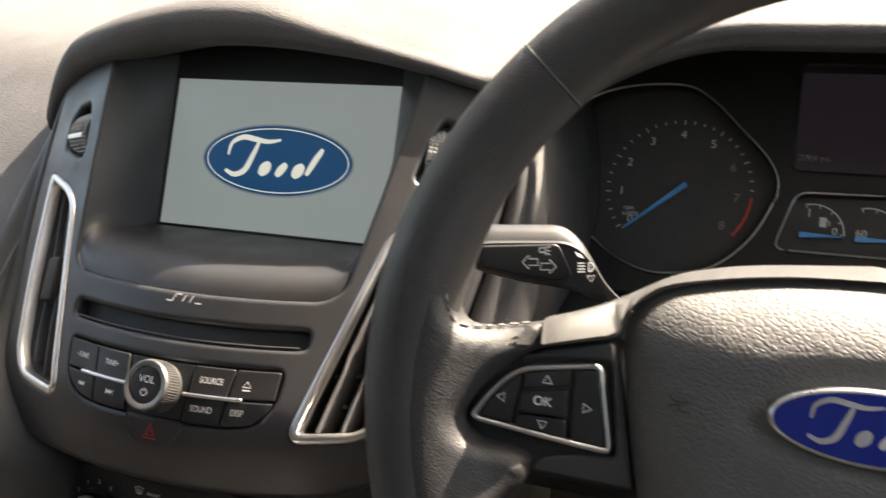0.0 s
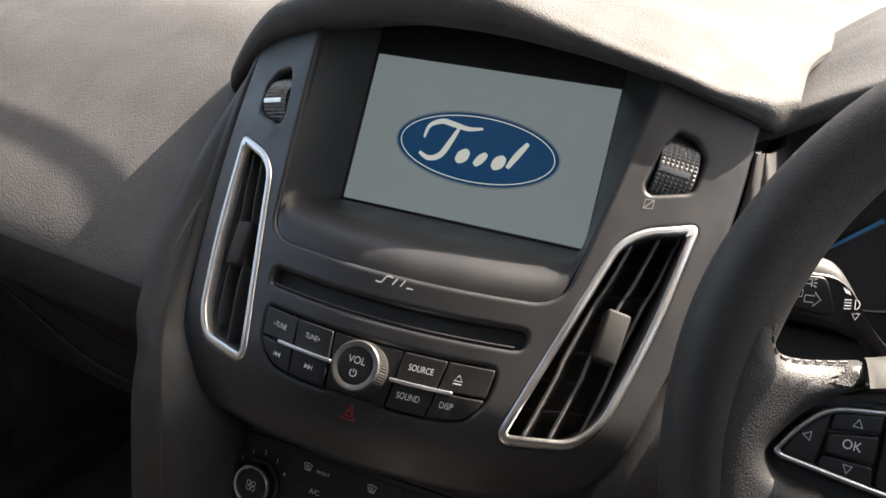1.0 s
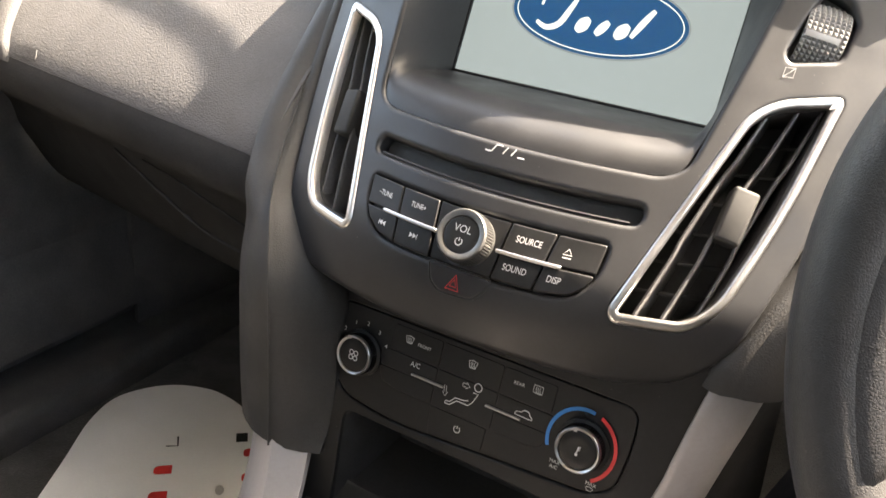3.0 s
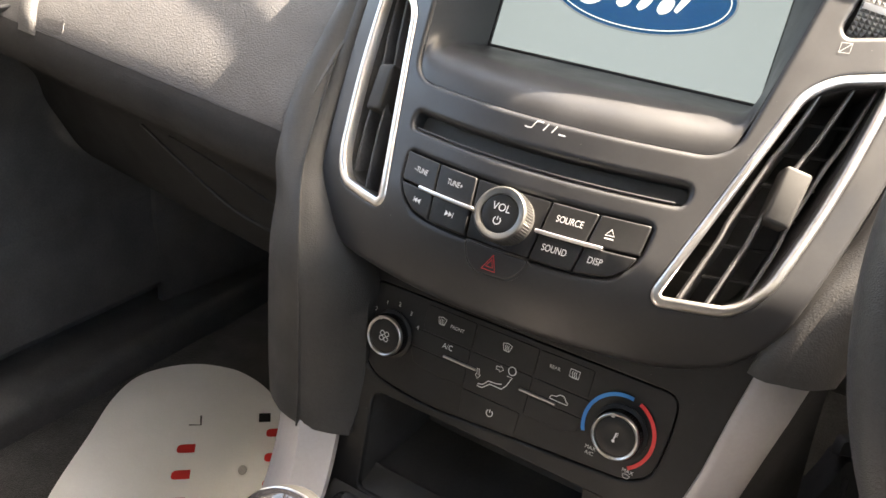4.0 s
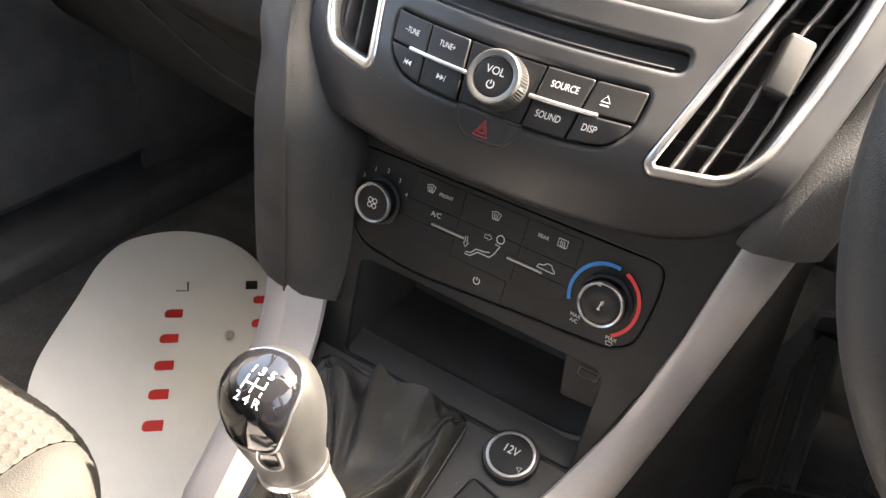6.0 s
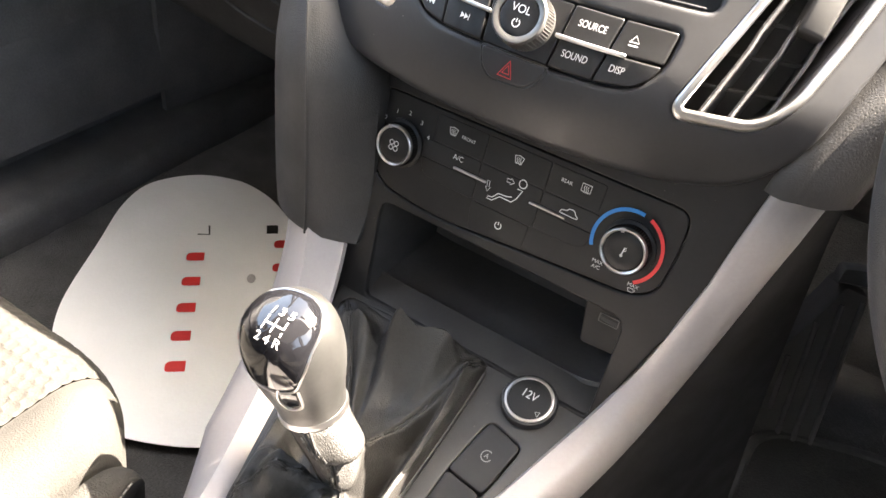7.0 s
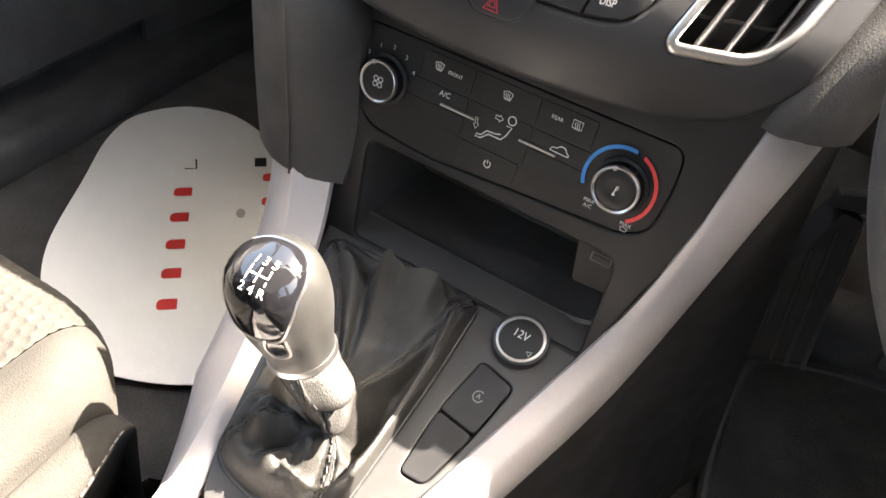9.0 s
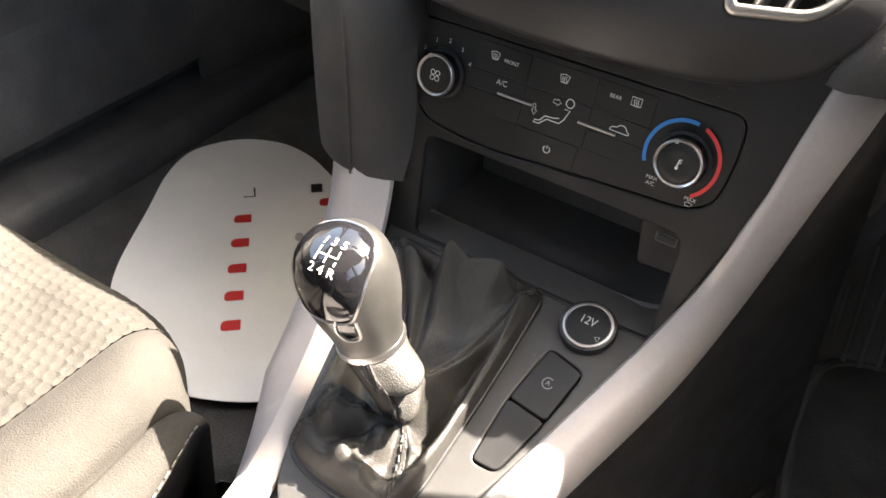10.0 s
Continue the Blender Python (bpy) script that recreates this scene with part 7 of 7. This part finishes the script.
    for s in (-1, 1):
        def strip(q0, q1):
            return lambda u, v: hide(s * (q0 + (q1 - q0) * u), 1 + reach(v) * 2 / 3, -0.0016 * (math.exp(-(u / 0.06) ** 2) + math.exp(-((1 - u) / 0.05) ** 2)))
        part("bolster", grid(strip(CENTRE, CREASE), 40, 60), FABRIC_PLAIN, seat, "plain fabric bolster")
        part("side_panel", grid(strip(CREASE, PIPE), 24, 60), FABRIC_PLAIN, seat, "plain fabric side panel")
        part("valance", grid(lambda u, v: hide(s * (PIPE + (15 - PIPE) * u), reach(v)), 10, 60), VALANCE, seat, "dark cushion side")
        part("piping", tube(smooth_path([hide(s * PIPE, 1.70 + 1.30 * k / 40, 0.0002) for k in range(41)], 0.008), 0.0014, 6), FABRIC_PLAIN, seat)
        stitch_row([hide(s * (PIPE - 0.12), 1.70 + 0.90 * k / 60, 0.0002) + Vector((0.0012 * s, 0, 0.0010)) for k in range(61)], PALE_STITCH, seat, 0.0030, 0.0018, 0.0004)
    plan = [hide(q, 1.0) for q in [-13 + 26 * k / 60 for k in range(61)]]
    plan = [Vector((p.x, p.y)) for p in plan] + [Vector((-0.092, y)) for y in (-0.42, -0.60, -0.94)] + [Vector((-0.648, y)) for y in (-0.94, -0.60, -0.42)]
    plan = rounded(plan, 0.02, 0.008)
    skirt = [[Vector((p.x + 0.0, p.y, z)) for p in offset2(plan, d)] for z, d in ((0.250, 0.012), (0.22, 0.010), (0.18, 0.012), (0.13, 0.02))]
    part("seat_base", loft(skirt, closed=True), DEEP, seat, "dark plastic seat base")
    back = grid(lambda u, v: (-0.37 - 0.25 + 0.5 * u, -0.92 - 0.22 * v + 0.04 * (2 * u - 1) ** 2, 0.34 + 0.62 * v), 20, 20)
    part("backrest", thicken(back, 0.10), FABRIC_PLAIN, seat)
    return seat


PASSENGER_SEAT = passenger_seat()
DRIVER_SEAT = copy_thing(PASSENGER_SEAT, pose(0.40, -0.56, FLOOR))
DRIVER_SEAT.name = "front_seat"
tagged(DRIVER_SEAT, "beige-grey fabric driver's seat behind the wheel", "seat")


def paper_mat():
    t = thing("paper_floor_mat", (-0.42, 0.0, FLOOR + 0.004), "white oval paper floor mat with red and black marks", "floor mat")
    c = Vector((-0.412, -0.006))
    th = radians(132)
    e1, e2 = Vector((math.cos(th), math.sin(th))), Vector((-math.sin(th), math.cos(th)))

    def lie(a, b, d):
        p = c + e1 * a + e2 * b
        return Vector((p.x, p.y, FLOOR + 0.0080 - d))

    # an egg, broad towards the seat
    egg = ((-0.601, 0.089), (-0.590, 0.1265), (-0.567, 0.1565), (-0.535, 0.175), (-0.499, 0.1825), (-0.442, 0.172), (-0.350, 0.125), (-0.262, 0.035), (-0.215, -0.060), (-0.213, -0.118), (-0.237, -0.158), (-0.293, -0.192), (-0.345, -0.2035), (-0.398, -0.192), (-0.446, -0.166), (-0.497, -0.115), (-0.552, -0.021), (-0.587, 0.040))
    loop = [Vector(((Vector((p.x, p.y)) - c).dot(e1), (Vector((p.x, p.y)) - c).dot(e2))) for p in smooth_path([(x, y, 0) for x, y in egg], 0.008, closed=True)]
    part("sheet", plate(lie, loop, thick=0.0012, edge=0.0003, strips=0.02), PAPER, t, "white paper sheet")

    def mark(a, b, mat, name):
        filled(rounded([(a - 0.0075, b - 0.010), (a + 0.0075, b - 0.010), (a + 0.0075, b + 0.0105), (a - 0.0075, b + 0.0105)], [0.0008, 0.0008, 0.0085, 0.005], 0.002), lie, mat, t, 0.0005, name)

    for k in range(5):
        mark(0.051 - 0.0443 * k, 0.0015 * k, RED, "red_mark")
        mark(0.074 - 0.0443 * k, -0.102 + 0.0015 * k, RED, "red_mark")
    strokes([[(0.1117, -0.0118), (0.0935, -0.0130), (0.0942, 0.001)]], lie, 0.0022, INK, t, 0.0005, "black_mark")
    filled([(0.112, -0.096), (0.095, -0.096), (0.095, -0.082), (0.112, -0.082)], lie, INK, t, 0.0005, "black_mark")
    filled(arc2(0.010, -0.066, 0.008, 0, 340, 14, 0.005), lie, SMUDGE, t, 0.0005, "smudge")


paper_mat()


def footrest():
    t = thing("footrest", (0.20, 0.24, FLOOR), "black ribbed plastic footrest beside the console", "footrest")
    low_l, low_r, top_l, top_r = (Vector(p) for p in ((0.186, 0.202, 0.105), (0.246, 0.226, 0.105), (0.166, 0.268, 0.255), (0.228, 0.294, 0.255)))
    n = (low_r - low_l).cross(top_l - low_l).normalized()

    def lean(a, b, d):
        return low_l.lerp(low_r, a).lerp(top_l.lerp(top_r, a), b) - n * d

    part("pad", plate(lean, rounded([(0.0, 0.0), (1.0, 0.0), (1.0, 1.06), (0.62, 1.10), (0.5, 0.98), (0.0, 0.62)], 0.06, 0.05), thick=0.05, edge=0.03, strips=0.2), RUBBER, t)
    for a, b0, b1 in ((0.16, 0.22, 0.58), (0.40, 0.03, 0.82), (0.66, 0.03, 0.96), (0.93, 0.03, 1.0)):
        rib = [lean(a, b0 + (b1 - b0) * k / 8, -0.0008) for k in range(9)]
        part("rib", tube(rib, 0.0028, 8), TRIM_DARK, t)
    part("heel_stop", plate(lambda a, b, d: lean(a, b, d - 0.003), rounded([(0.45, 1.08), (1.05, 1.08), (1.05, 1.22), (0.5, 1.20)], 0.05, 0.03), thick=0.012, edge=0.02), RUBBER, t)


footrest()


def driver_mat():
    t = thing("driver_floor_mat", (0.42, 0.0, FLOOR), "black carpet floor mat with a bound edge", "floor mat")
    loop = rounded([(0.190, 0.213), (0.30, 0.252), (0.62, 0.275), (0.62, -0.45), (0.225, -0.45), (0.216, -0.03), (0.193, 0.09)], 0.04, 0.012)
    lay = lambda a, b, d: Vector((a, b, FLOOR + 0.012 - d + 0.003 * wave(a, b, 0.7, 8)))
    part("carpet", plate(lay, loop, thick=0.008, edge=0.003, strips=0.04), SHADED_PILE, t)
    part("binding", tube([lay(p.x, p.y, 0.001) for p in loop], 0.0060, 8, closed=True), RUBBER, t, "bound black edge")


driver_mat()


def clutch_pedal():
    t = thing("clutch_pedal", (0.31, 0.22, FLOOR + 0.08), "black rubber clutch pedal with metal trim", "pedal")
    m = Matrix.Translation((0.318, 0.20, 0.215)) @ Matrix.Rotation(radians(55), 4, "X")
    part("pad", plate(lambda a, b, d: m @ Vector((a, b, -d)), rounded([(-0.030, -0.028), (0.030, -0.028), (0.028, 0.028), (-0.028, 0.028)], 0.008), thick=0.012, edge=0.003), RUBBER, t)
    for k in range(4):
        part("tread", block((-0.022, -0.020 + 0.012 * k, 0), (0.022, -0.014 + 0.012 * k, 0.0025), 0.001, m), KNURL, t, "metal tread")
    part("arm", tube(smooth_path([(0.318, 0.212, 0.215), (0.315, 0.30, 0.28), (0.31, 0.40, 0.42), (0.30, 0.45, 0.50)], 0.02), 0.009, 8), DEEP, t)


clutch_pedal()
